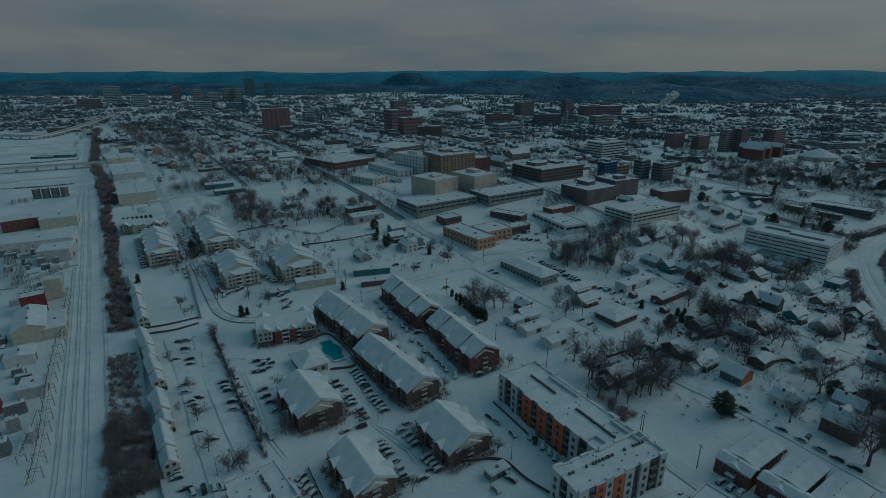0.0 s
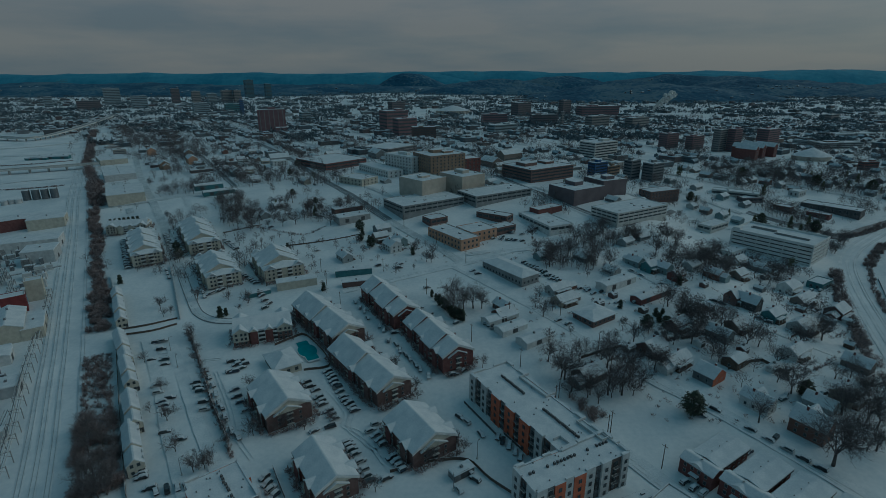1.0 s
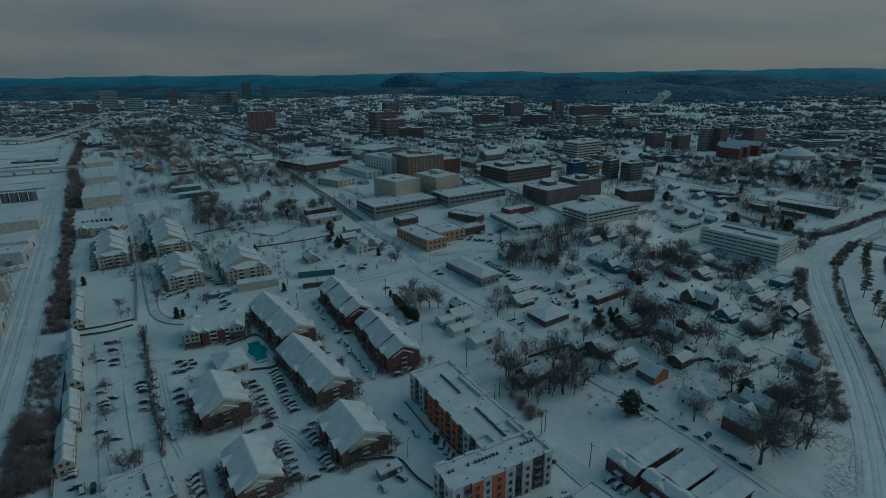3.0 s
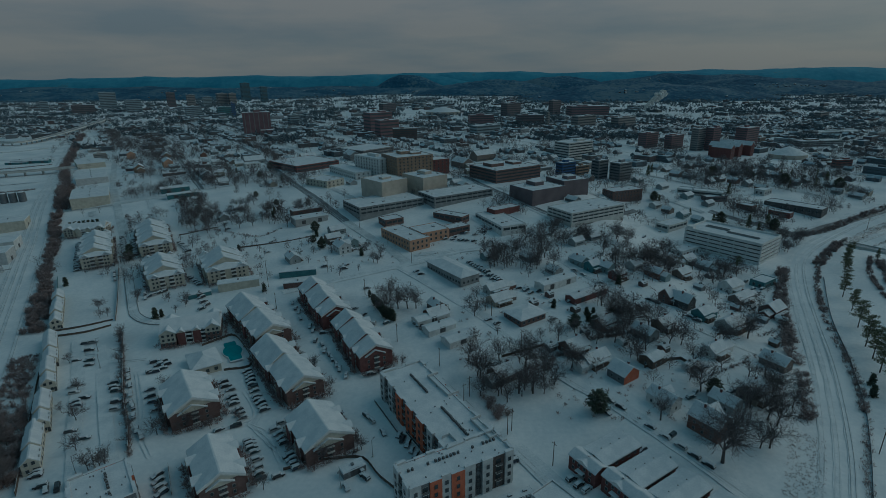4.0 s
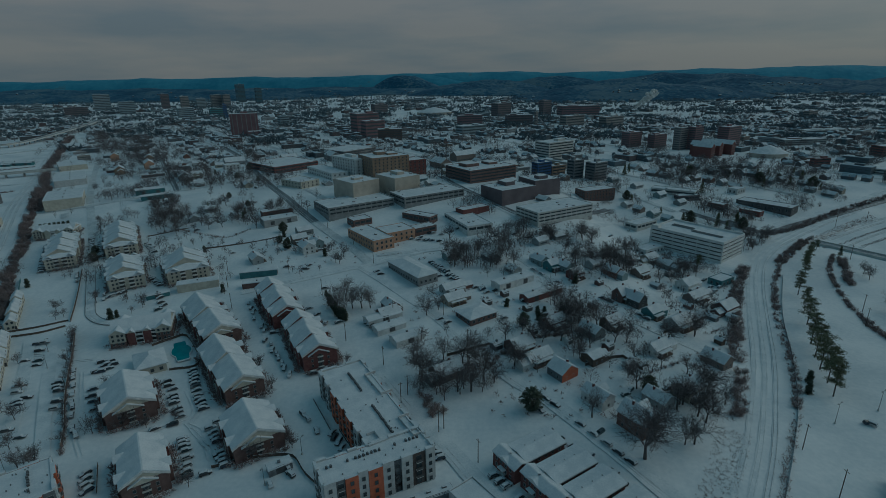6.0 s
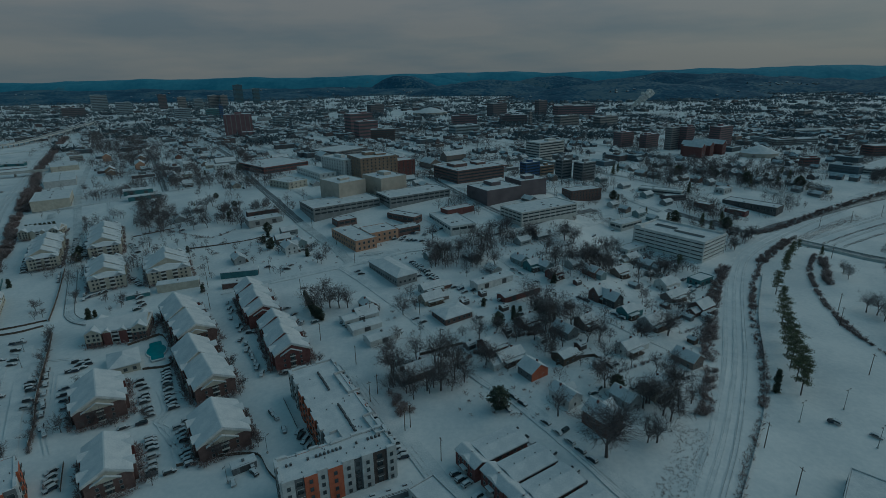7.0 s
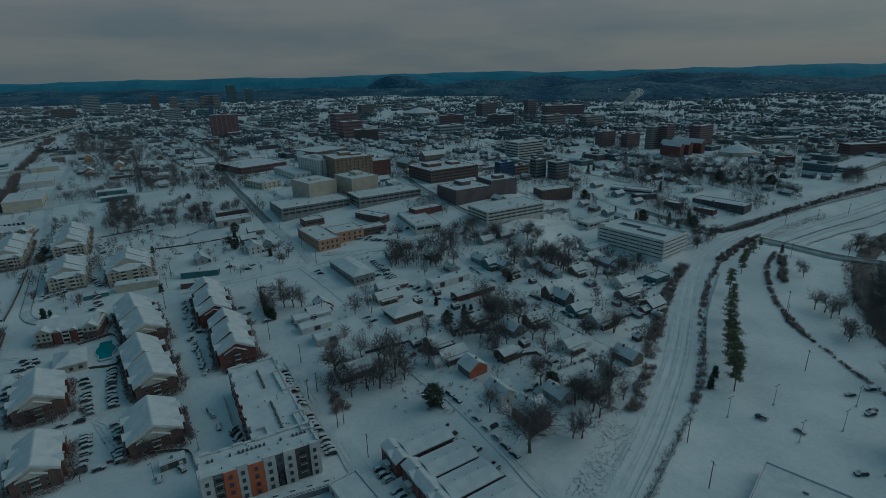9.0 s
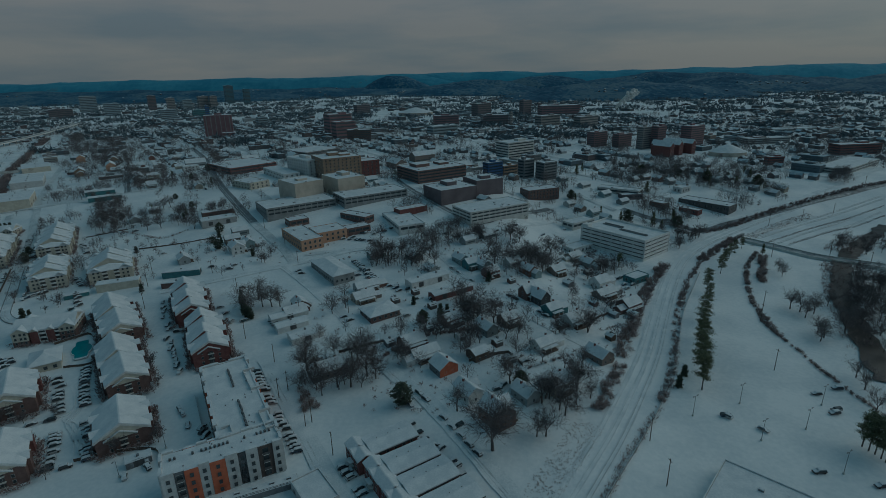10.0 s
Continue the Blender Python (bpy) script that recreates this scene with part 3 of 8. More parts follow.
        for px in (-1.75, 1.75):
            part("post", boxed(-0.12, -0.12, -0.3, 0.12, 0.12, h - 0.5), WHITE, e, "", (xb + px, -W / 2 - 1.36, 0))


def townhouse(x, y, rot, L, W, h=6.0, label="narrow cream townhouse with a snowy gable roof", lift=0.0):
    e = thing("townhouse", x, y, rot, label, "house", "row of townhouses")
    take(x, y, L, W, rot)
    g = Shape()
    g.prism([(-W / 2, -0.5), (W / 2, -0.5), (W / 2, h + lift), (0, h + lift + W * 0.42), (-W / 2, h + lift)], -L / 2, L / 2)
    part("wall", g, CREAM, e)
    part("roof", gable_roof(L - 0.9, W, h + lift, W * 0.42, 0.4, 0.25), ROOF_SNOW, e, "roof slope under snow")
    windows(e, -W * 0.4, W * 0.4, -L / 2 - 0.02, 0, 2, W * 0.35, 1.1, 1.4, 3.0, 270)
    windows(e, -L * 0.4, L * 0.4, -W / 2 - 0.02, 0, 2, 3.4, 1.1, 1.4, 3.0, 0)
    windows(e, -L * 0.4, L * 0.4, -W / 2 - 0.02, 0, 2, 3.4, 1.1, 1.4, 3.0, 180)
    part("door", boxed(-L / 2 - 0.12, -W * 0.42 - 0.5, 0, -L / 2, -W * 0.42 + 0.5, 2.1), SHADE, e, "dark entry door")
    return e


def flat_block(x, y, rot, L, W, h, storeys=2, wall=None, label="flat-roofed brick building with snow on its roof", name="building", step=0.0, band=False, penthouse=0, base=None, frame_mat=None, group=""):
    """A flat roof behind a parapet, rows of windows or bands of them, plant on the roof."""
    wall = wall or BRICK_DARK
    e = thing(name, x, y, rot, label, "building", group)
    take(x, y, L, W, rot)
    part("wall", boxed(-L / 2, -W / 2, -6, L / 2, W / 2, h), wall, e)
    part("roof", boxed(-L / 2 + 0.4, -W / 2 + 0.4, h + 0.003, L / 2 - 0.4, W / 2 - 0.4, h + 0.32, 0.15), ROOF_SNOW, e, "flat roof under snow")
    p = Shape()
    for a in (-1, 1):
        p.box(-L / 2 - 0.05, a * (W / 2 - 0.15) - 0.2, h - 0.1, L / 2 + 0.05, a * (W / 2 - 0.15) + 0.2, h + 0.65)
        p.box(a * (L / 2 - 0.15) - 0.2, -W / 2 + 0.36, h - 0.1, a * (L / 2 - 0.15) + 0.2, W / 2 - 0.36, h + 0.64)
    part("parapet", p, wall, e)
    c = Shape()
    for a in (-1, 1):
        c.box(-L / 2, a * (W / 2 - 0.15) - 0.17, h + 0.65, L / 2, a * (W / 2 - 0.15) + 0.17, h + 0.83, 0, 0.05)
        c.box(a * (L / 2 - 0.15) - 0.17, -W / 2 + 0.36, h + 0.65, a * (L / 2 - 0.15) + 0.17, W / 2 - 0.36, h + 0.82, 0, 0.05)
    part("coping_snow", c, ROOF_SNOW, e)
    floor = h / storeys
    if band:
        for k in range(storeys):
            z = k * floor + floor * 0.38
            b = Shape()
            b.box(-L / 2 + 1.0, -W / 2 - 0.06, z, L / 2 - 1.0, W / 2 + 0.06, z + floor * 0.42)
            b.box(-L / 2 - 0.06, -W / 2 + 1.0, z, L / 2 + 0.06, W / 2 - 1.0, z + floor * 0.42)
            # far panes take the glass colour with haze painted in
            part("window_band", b, GLASS if y < 800 else HAZED_GLASS, e)
        for a, b, t in ((L, W, 0), (W, L, 90)) if y < 560 else ():
            nm = max(2, int(a / (6 if y < 700 else 14)))
            me = boxed(-0.35, -b / 2 - 0.14, 0, 0.35, b / 2 + 0.14, h - 0.4).mesh("pier", wall)
            for i in range(nm + 1):
                q = part("pier", me, None, e)
                q.matrix_basis = Matrix.Rotation(radians(t), 4, "Z") @ Matrix.Translation((-a / 2 + 1 + i * (a - 2) / nm, 0, 0))
    elif step:
        for k, (a, b) in enumerate(((L, W), (W, L), (L, W), (W, L))):
            windows(e, -a / 2 + 1, a / 2 - 1, -b / 2 - 0.02, 0, storeys, step, min(1.6, step * 0.45), floor * 0.48, floor, k * 90, frame_mat)
    rng = random.Random(int(x * 7 + y * 13))
    for k in range(penthouse):
        a, b = L * rng.uniform(0.18, 0.4), W * rng.uniform(0.2, 0.45)
        px, py = rng.uniform(-0.25, 0.25) * L, rng.uniform(-0.2, 0.2) * W
        hh = rng.uniform(2.2, 4.0)
        q = part("penthouse", boxed(px - a / 2, py - b / 2, h + 0.2, px + a / 2, py + b / 2, h + hh), base or wall, e)
        part("penthouse_snow", boxed(px - a / 2 + 0.1, py - b / 2 + 0.1, h + hh + 0.003, px + a / 2 - 0.1, py + b / 2 - 0.1, h + hh + 0.3, 0.15), ROOF_SNOW, q)
    for k in range(min(6, int(L * W / 260)) if y < 620 else 0):
        px, py, s = rng.uniform(-0.42, 0.42) * L, rng.uniform(-0.4, 0.4) * W, rng.uniform(0.5, 1.2)
        u = Shape()
        u.box(px - s, py - s * 0.7, h + 0.2, px + s, py + s * 0.7, h + 0.2 + s * 0.9, 0)
        u.box(px - s * 0.95, py - s * 0.65, h + 0.2 + s * 0.9, px + s * 0.95, py + s * 0.65, h + 0.4 + s * 0.9, 1, 0.1)
        part("roof_unit", u, (STEEL, ROOF_SNOW), e)
    return e


def modern_block(x, y, rot, L, W, h, storeys, scheme, ends, label, units=((-0.4, 0.4, 0.15),), pitch=1.45):
    """A flat-roofed block whose fronts are upright panels of different cladding, with rows of machines on the roof."""
    e = thing("apartment_block", x, y, rot, label, "building", "grey and orange apartment block")
    take(x, y, L, W, rot)
    part("wall", boxed(-L / 2, -W / 2, -0.5, L / 2, W / 2, h), GREY, e, "dark grey panel wall")
    part("roof", boxed(-L / 2 + 0.5, -W / 2 + 0.5, h + 0.003, L / 2 - 0.5, W / 2 - 0.5, h + 0.3, 0.1), ROOF_SNOW, e, "flat roof under smooth snow")
    floor = h / storeys
    for turn, a, b, mats in ((0, L, W, scheme), (180, L, W, scheme[::-1]), (90, W, L, ends), (270, W, L, ends[::-1])):
        total, at = sum(w for w, *_ in mats), -a / 2
        r = Matrix.Rotation(radians(turn), 4, "Z")
        for w, mat, proud in mats:
            w = w * a / total
            top = h + (1.1 if mat is PALE else 0.45)
            p = Shape()
            y0 = -b / 2 - proud
            p.box(at + 0.03, y0, -0.5, at + w - 0.03, -b / 2 + 0.6, top, 0)
            p.box(at + 0.03, y0, top, at + w - 0.03, -b / 2 + 0.6, top + 0.2, 1, 0.05)
            q = part("facade_panel", p, (mat, ROOF_SNOW), e)
            q.matrix_basis = r
            n = 0 if away_from_camera(e, turn) else max(1, round(w / (4.6 if mat is ORANGE else 3.6)))
            for k in range(storeys):
                z = k * floor
                for i in range(n):
                    xx = at + (i + 0.5) * w / n
                    if mat in (GREY, BROWN_PANEL) and k:
                        bal = new("balcony", STOCK.setdefault("juliet", boxed(-1.25, -1.0, -0.08, 1.25, 0.0, 0.12).mesh("balcony", CONCRETE)))
                        bal.parent, bal.matrix_basis = e, r @ Matrix.Translation((xx, y0, z))
                        rail = new("railing", STOCK.setdefault("juliet_rail", boxed(-1.25, -1.0, 0.12, 1.25, -0.94, 1.1).mesh("railing", DARK_ROOF)))
                        rail.parent, rail.matrix_basis = bal, Matrix.Identity(4)
                    ob = new("window", window_mesh(2.0 if mat in (GREY, BROWN_PANEL) else 1.1, 2.0 if mat in (GREY, BROWN_PANEL) else 1.5, FRAME if mat is GREY else DARK_ROOF))
                    ob.parent, ob.matrix_basis = e, r @ Matrix.Translation((xx, y0 - 0.02, z + 0.5))
            at += w
    unit = STOCK.get("condenser")
    if unit is None:
        u = Shape()
        u.box(-0.4, -0.4, 0, 0.4, 0.4, 0.95, 0, 0.04)
        u.box(-0.35, -0.35, 0.95, 0.35, 0.35, 1.02, 1, 0.05)
        unit = STOCK["condenser"] = u.mesh("condenser", DARK_ROOF, STEEL)
    rng = random.Random(int(x))
    for a, b, yy, *cross in units:
        n = int((b - a) * (W if cross else L) / pitch)
        for i in range(n):
            if pitch < 1.2 or rng.random() < 0.85 and math.sin(i * 0.55) > -0.75:
                f = a + (b - a) * (i + 0.5) / n
                at = (L * yy, W * f, h + 0.3) if cross else (L * f, W * yy + rng.uniform(-0.15, 0.15), h + 0.3)
                part("condenser", unit, None, e, "dark roof condenser", at, rng.uniform(-6, 6))
    for i in range(14):
        part("roof_vent", STOCK.setdefault("vent", boxed(-0.2, -0.2, 0, 0.2, 0.2, 0.5, 0.04).mesh("roof_vent", STEEL)), None, e, "", (rng.uniform(-0.46, 0.46) * L, rng.uniform(-0.42, 0.42) * W, h + 0.28))
    return e


def house(x, y, rot, L=11.0, W=8.0, h=4.2, wall=None, rise=None, porch=True, chimney=True, cross=False, label="snow-roofed wooden house in a yard", wing=True):
    e = thing("house", x, y, rot, label, "house", "houses")
    take(x, y, L, W, rot)
    wall = wall or HOUSE_WALL
    rise = rise or W * 0.33
    g = Shape()
    g.prism([(-W / 2, -1.5), (W / 2, -1.5), (W / 2, h), (0, h + rise), (-W / 2, h)], -L / 2, L / 2)
    part("wall", g, wall, e)
    part("roof", gable_roof(L, W, h, rise, 0.5, 0.3), ROOF_SNOW, e, "gable roof under snow")
    if cross:
        g = Shape()
        g.prism([(-W * 0.3, 0), (W * 0.3, 0), (W * 0.3, h), (0, h + rise * 0.75), (-W * 0.3, h)], 0, W / 2 + 2.2)
        part("cross_wing", g, wall, e, "", (L * 0.15, 0, 0), 270)
        part("cross_roof", gable_roof(W / 2 + 2.0, W * 0.6, h, rise * 0.75, 0.4, 0.3), ROOF_SNOW, e, "", (L * 0.15, -W / 4 - 1.2, 0), 270)
    side = random.choice((-1, 1))
    if wing and not cross and random.random() < 0.6:
        a, b = L * random.uniform(0.3, 0.5), W * random.uniform(0.55, 0.8)
        g = Shape()
        g.prism([(-b / 2, -1.5), (b / 2, -1.5), (b / 2, h * 0.72), (0, h * 0.72 + b * 0.3), (-b / 2, h * 0.72)], -a / 2, a / 2)
        part("side_wing", g, wall, e, "", (side * (L / 2 + a / 2 - 0.1), -W * 0.1, 0))
        part("wing_roof", gable_roof(a, b, h * 0.72, b * 0.3, 0.35, 0.28), ROOF_SNOW, e, "", (side * (L / 2 + a / 2 - 0.1), -W * 0.1, 0))
    k = (2 if h > 5 else 1) if y < 470 else 0
    windows(e, -L * 0.42, L * 0.42, -W / 2 - 0.02, -0.1, k, 3.2, 1.0, 1.4, 2.8, 0)
    windows(e, -L * 0.42, L * 0.42, -W / 2 - 0.02, -0.1, k, 3.2, 1.0, 1.4, 2.8, 180)
    windows(e, -W * 0.4, W * 0.4, -L / 2 - 0.02, -0.1, k, 3.4, 1.0, 1.4, 2.8, 90)
    windows(e, -W * 0.4, W * 0.4, -L / 2 - 0.02, -0.1, k, 3.4, 1.0, 1.4, 2.8, 270)
    if chimney:
        c = part("chimney", boxed(L * 0.18 - 0.4, 0.5, h, L * 0.18 + 0.4, 1.3, h + rise + 1.2), BRICK, e)
        part("chimney_cap", boxed(L * 0.18 - 0.5, 0.4, h + rise + 1.2, L * 0.18 + 0.5, 1.4, h + rise + 1.4, 0.1), ROOF_SNOW, c)
    if porch:
        part("porch_roof", boxed(-L * 0.4, -W / 2 - 2.4, 2.6, L * 0.4, -W / 2 - 0.05, 2.95, 0.12), ROOF_SNOW, e)
        for i in (-1, 0, 1):
            part("porch_post", boxed(i * L * 0.37 - 0.09, -W / 2 - 2.25, -0.5, i * L * 0.37 + 0.09, -W / 2 - 2.07, 2.6), WHITE, e)
        part("porch_floor", boxed(-L * 0.4, -W / 2 - 2.4, -1.0, L * 0.4, -W / 2 - 0.05, 0.35), WOOD, e)
        part("door", boxed(-0.5, -W / 2 - 0.1, 0.35, 0.5, -W / 2, 2.4), SHADE, e)
    return e


def shed(x, y, rot, L, W, h, wall, rise=0.0, label="industrial shed with a snowy roof", name="industrial_building"):
    e = thing(name, x, y, rot, label, "building", "industrial sheds")
    take(x, y, L, W, rot)
    part("wall", boxed(-L / 2, -W / 2, -1.5, L / 2, W / 2, h), wall, e)
    if rise:
        g = Shape()
        g.prism([(-W / 2, h), (W / 2, h), (0, h + rise)], -L / 2 + 0.02, L / 2 - 0.02)
        part("gable", g, wall, e)
        part("roof", gable_roof(L, W, h, rise, 0.4, 0.3), ROOF_SNOW, e, "gable roof under snow")
    else:
        part("roof", boxed(-L / 2 - 0.3, -W / 2 - 0.3, h, L / 2 + 0.3, W / 2 + 0.3, h + 0.45, 0.2), ROOF_SNOW, e, "flat roof under snow")
    for i in range(max(1, int(L / 14))):
        xx = -L / 2 + (i + 0.5) * L / max(1, int(L / 14))
        part("vent", boxed(xx - 0.5, -0.5, h + rise - 0.5, xx + 0.5, 0.5, h + rise + 1.2), STEEL, e)
        part("loading_door", boxed(xx - 1.8, -W / 2 - 0.08, 0, xx + 1.8, -W / 2, 3.4), DARK_ROOF, e)
    return e


def parking_garage(x, y, rot, L, W, h, levels, label="white concrete multi-storey car park with open decks"):
    e = thing("parking_garage", x, y, rot, label, "building")
    take(x, y, L, W, rot)
    f = h / levels
    # a solid dark core paints the shade inside the open decks
    part("core", boxed(-L / 2 + 1.2, -W / 2 + 1.2, -9, L / 2 - 1.2, W / 2 - 1.2, h - 0.4), SHADE, e, "solid core painted dark as shade between the decks")
    for k in range(-1, levels + 1):
        z = k * f
        s = Shape()
        for a in (-1, 1):
            s.box(-L / 2, a * (W / 2 - 0.3) - 0.3, z - 0.25, L / 2, a * (W / 2 - 0.3) + 0.3, z + f * 0.6)
            s.box(a * (L / 2 - 0.3) - 0.3, -W / 2 + 0.6, z - 0.25, a * (L / 2 - 0.3) + 0.3, W / 2 - 0.6, z + f * 0.6)
        part("deck_band", s, CONCRETE_WHITE, e)
    for a, b, t in ((L, W, 0), (W, L, 90), (L, W, 180), (W, L, 270)):
        n = max(2, int(a / 9))
        for i in range(n + 1):
            c = new("column", STOCK.setdefault(("col", round(h)), boxed(-0.35, -0.12, -9, 0.35, 0.5, h + f * 0.3).mesh("column", CONCRETE_WHITE)))
            c.parent = e
            c.matrix_basis = Matrix.Rotation(radians(t), 4, "Z") @ Matrix.Translation((-a / 2 + 0.35 + i * (a - 0.7) / n, -b / 2 - 0.02, 0))
    part("roof", boxed(-L / 2 + 0.62, -W / 2 + 0.62, h - 0.35, L / 2 - 0.62, W / 2 - 0.62, h + 0.25), ROOF_SNOW, e, "snowy open top deck")
    for u, v, a, b in ((-0.16, 0.06, 0.20, 2.2), (0.22, -0.10, 0.15, 3.4)):
        # dark slab on the roof paints the shade of a sunken ramp
        w = part("ramp_well", boxed(-L * a, -b / 2, h + 0.1, L * a, b / 2, h + 0.32), SHADE, e, "raised dark slab painted as the shade of a ramp", (u * L, v * W, 0))
        for side in (-1, 1):
            part("ramp_wall", boxed(-L * a - 0.3, side * b / 2 - 0.15, h + 0.1, L * a + 0.3, side * b / 2 + 0.15, h + 1.3), CONCRETE_DARK, w, "grey concrete parapet")
    part("stair_tower", boxed(L / 2 - 6, W / 2 - 6.5, h, L / 2 - 0.7, W / 2 - 0.7, h + 3.2), CONCRETE_WHITE, e)
    return e


# ---- plants ----
def tree_mesh(seed, height, spread, density=5, twig=0.035):
    """A bare broadleaf tree: trunk mesh and a crown mesh of limbs, branches and fine twigs."""
    rng = random.Random(seed)
    trunk, crown = Shape(), Shape()
    fork = height * rng.uniform(0.20, 0.28)
    r = height * 0.024
    lean = Vector((rng.uniform(-0.4, 0.4), rng.uniform(-0.4, 0.4), fork))
    trunk.tube((0, 0, -0.4), lean * 0.5, r * 1.35, r * 1.05, 7)
    trunk.tube(lean * 0.5, lean, r * 1.05, r * 0.9, 7)

    def sprig(p, d, length):
        side = Vector((rng.gauss(0, 1), rng.gauss(0, 1), rng.gauss(0, 1))).cross(d).normalized() * twig
        tip = p + d * length
        crown.face((p - side, p + side, tip))
        for k in range(3):
            q = p.lerp(tip, rng.uniform(0.25, 0.85))
            e = (d + Vector((rng.gauss(0, 0.6), rng.gauss(0, 0.6), rng.gauss(0.1, 0.45)))).normalized()
            crown.face((q - side * 0.8, q + side * 0.8, q + e * length * rng.uniform(0.35, 0.6)))

    def grow(p, d, length, rad, level):
        n = 3 if level < 3 else 2
        for k in range(n):
            d = (d + Vector((rng.gauss(0, 0.16), rng.gauss(0, 0.16), rng.gauss(0.03, 0.08)))).normalized()
            q = p + d * length / n
            crown.tube(p, q, rad * (1 - 0.25 * k / n), rad * (1 - 0.25 * (k + 1) / n), 3)
            p, rad = q, max(twig, rad * 0.84)
            for b in range(density):
                if rng.random() < 0.66:
                    side = d.orthogonal().normalized()
                    side.rotate(Matrix.Rotation(rng.uniform(0, 6.283), 3, d))
                    nd = (d * rng.uniform(0.5, 0.9) + side * rng.uniform(0.5, 1.0)).normalized()
                    if level < 2:
                        grow(p, nd, length * rng.uniform(0.42, 0.62), max(twig, rad * 0.55), level + 1)
                    else:
                        sprig(p, nd, length * rng.uniform(0.5, 0.9))

    for i in range(rng.randint(5, 7)):
        a = i * 2.4 + rng.uniform(-0.5, 0.5)
        tilt = rng.uniform(0.25, 0.95) * spread
        d = Vector((math.cos(a) * tilt, math.sin(a) * tilt, 1)).normalized()
        grow(lean, d, height * rng.uniform(0.46, 0.64), r * 0.56, 1)
    return trunk.mesh("trunk", BARK), crown.mesh("crown", TWIG)


TREES = [tree_mesh(11 + i, h, s, d, 0.042) for i, (h, s, d) in enumerate(((13, 1.0, 5), (15, 0.85, 5), (11, 1.2, 5), (9, 1.0, 4), (16, 1.1, 6), (7, 0.8, 4)))]
TREES.append(tree_mesh(29, 18, 1.15, 7, 0.055))
TREE_TALL = (13, 15, 11, 9, 16, 7, 18)


def tree(x, y, height=12.0, kind=None, label="bare winter tree with dark branches", turn=None):
    k = random.randrange(5) if kind is None else kind
    s = height / TREE_TALL[k]
    e = thing("tree", x, y, random.uniform(0, 360) if turn is None else turn, label, "tree", "bare trees")
    for name, me in zip(("trunk", "crown"), TREES[k]):
        part(name, me, None, e)
    e.scale = (s * random.uniform(0.9, 1.1), s * random.uniform(0.9, 1.1), s)
    return e


def conifer_mesh(seed, height, radius, bare=0.12, clumps=150, ragged=0.35, column=False, mat=None):
    """Trunk and a crown of needle sprays on uneven boughs."""
    rng = random.Random(seed)
    t, c = Shape(), Shape()
    t.tube((0, 0, -0.4), (0, 0, height * 0.95), height * 0.016, 0.03, 6)
    for i in range(clumps):
        k = (i + rng.random()) / clumps
        z = height * (bare + (1 - bare) * k)
        reach = radius * (((1 - k) ** 0.55) * (0.75 + 0.25 * math.sin(k * 30)) if not column else math.sin(math.pi * min(1, 0.12 + k * 0.9)) ** 0.6)
        reach *= rng.uniform(1 - ragged, 1.0) + 0.08
        a = rng.uniform(0, 2 * math.pi)
        d = Vector((math.cos(a), math.sin(a), rng.uniform(-0.3, 0.15)))
        t.tube((0, 0, z), Vector((0, 0, z)) + d * reach * 0.9, 0.05, 0.02, 3)
        for j in range(18):
            m = Vector((0, 0, z)) + d * reach * (0.3 + 0.7 * math.sqrt(rng.random())) + Vector((rng.gauss(0, 0.3), rng.gauss(0, 0.3), rng.gauss(0, 0.15)))
            u = (d + Vector((rng.gauss(0, 0.6), rng.gauss(0, 0.6), rng.gauss(0, 0.35)))).normalized() * rng.uniform(0.25, 0.55)
            w = Vector((rng.gauss(0, 1), rng.gauss(0, 1), rng.gauss(0, 0.4))).normalized() * rng.uniform(0.12, 0.26)
            c.face((m - u, m + w, m + u, m - w))
    return t.mesh("trunk", BARK), c.mesh("crown", mat or NEEDLE)


def pine_mesh(seed, height, reach):
    """A ragged pine: bare lower trunk, uneven limbs and needle pads at their ends."""
    rng = random.Random(seed)
    t, c = Shape(), Shape()
    bend = Vector((rng.uniform(-0.8, 0.8), rng.uniform(-0.8, 0.8), 0))
    spine = [bend * (k * k) + Vector((0, 0, height * 0.97 * k)) for k in (0, 0.3, 0.6, 1.0)]
    spine[0].z = -0.4
    for k in range(3):
        t.tube(spine[k], spine[k + 1], height * 0.017 * (1 - 0.28 * k), height * 0.017 * (0.72 - 0.28 * k), 6)
    for i in range(19):
        k = 0.30 + 0.68 * (i + rng.random()) / 19
        root = bend * (k * k) + Vector((0, 0, height * 0.97 * k))
        a, far = i * 2.4 + rng.uniform(-0.6, 0.6), reach * rng.uniform(0.45, 1.0) * (1.12 - k) ** 0.45 * (0.7 if k < 0.36 else 1.0)
        d = Vector((math.cos(a), math.sin(a), rng.uniform(-0.1, 0.35)))
        tip = root + d * far
        t.tube(root, tip, 0.11, 0.04, 4)
        for m in range(3):
            mid, size = root.lerp(tip, (1.0, 0.68, 0.4)[m]) + Vector((rng.gauss(0, 0.4), rng.gauss(0, 0.4), 0.2)), reach * rng.uniform(0.11, 0.19)
            for j in range(54):
                q = mid + Vector((rng.gauss(0, size), rng.gauss(0, size), rng.gauss(0, size * 0.42)))
                u = Vector((rng.gauss(0, 1), rng.gauss(0, 1), rng.gauss(0.3, 0.6))).normalized() * rng.uniform(0.25, 0.5)
                w = Vector((rng.gauss(0, 1), rng.gauss(0, 1), rng.gauss(0, 0.5))).normalized() * rng.uniform(0.10, 0.22)
                c.face((q - u, q + w, q + u, q - w))
    return t.mesh("trunk", BARK), c.mesh("crown", NEEDLE)


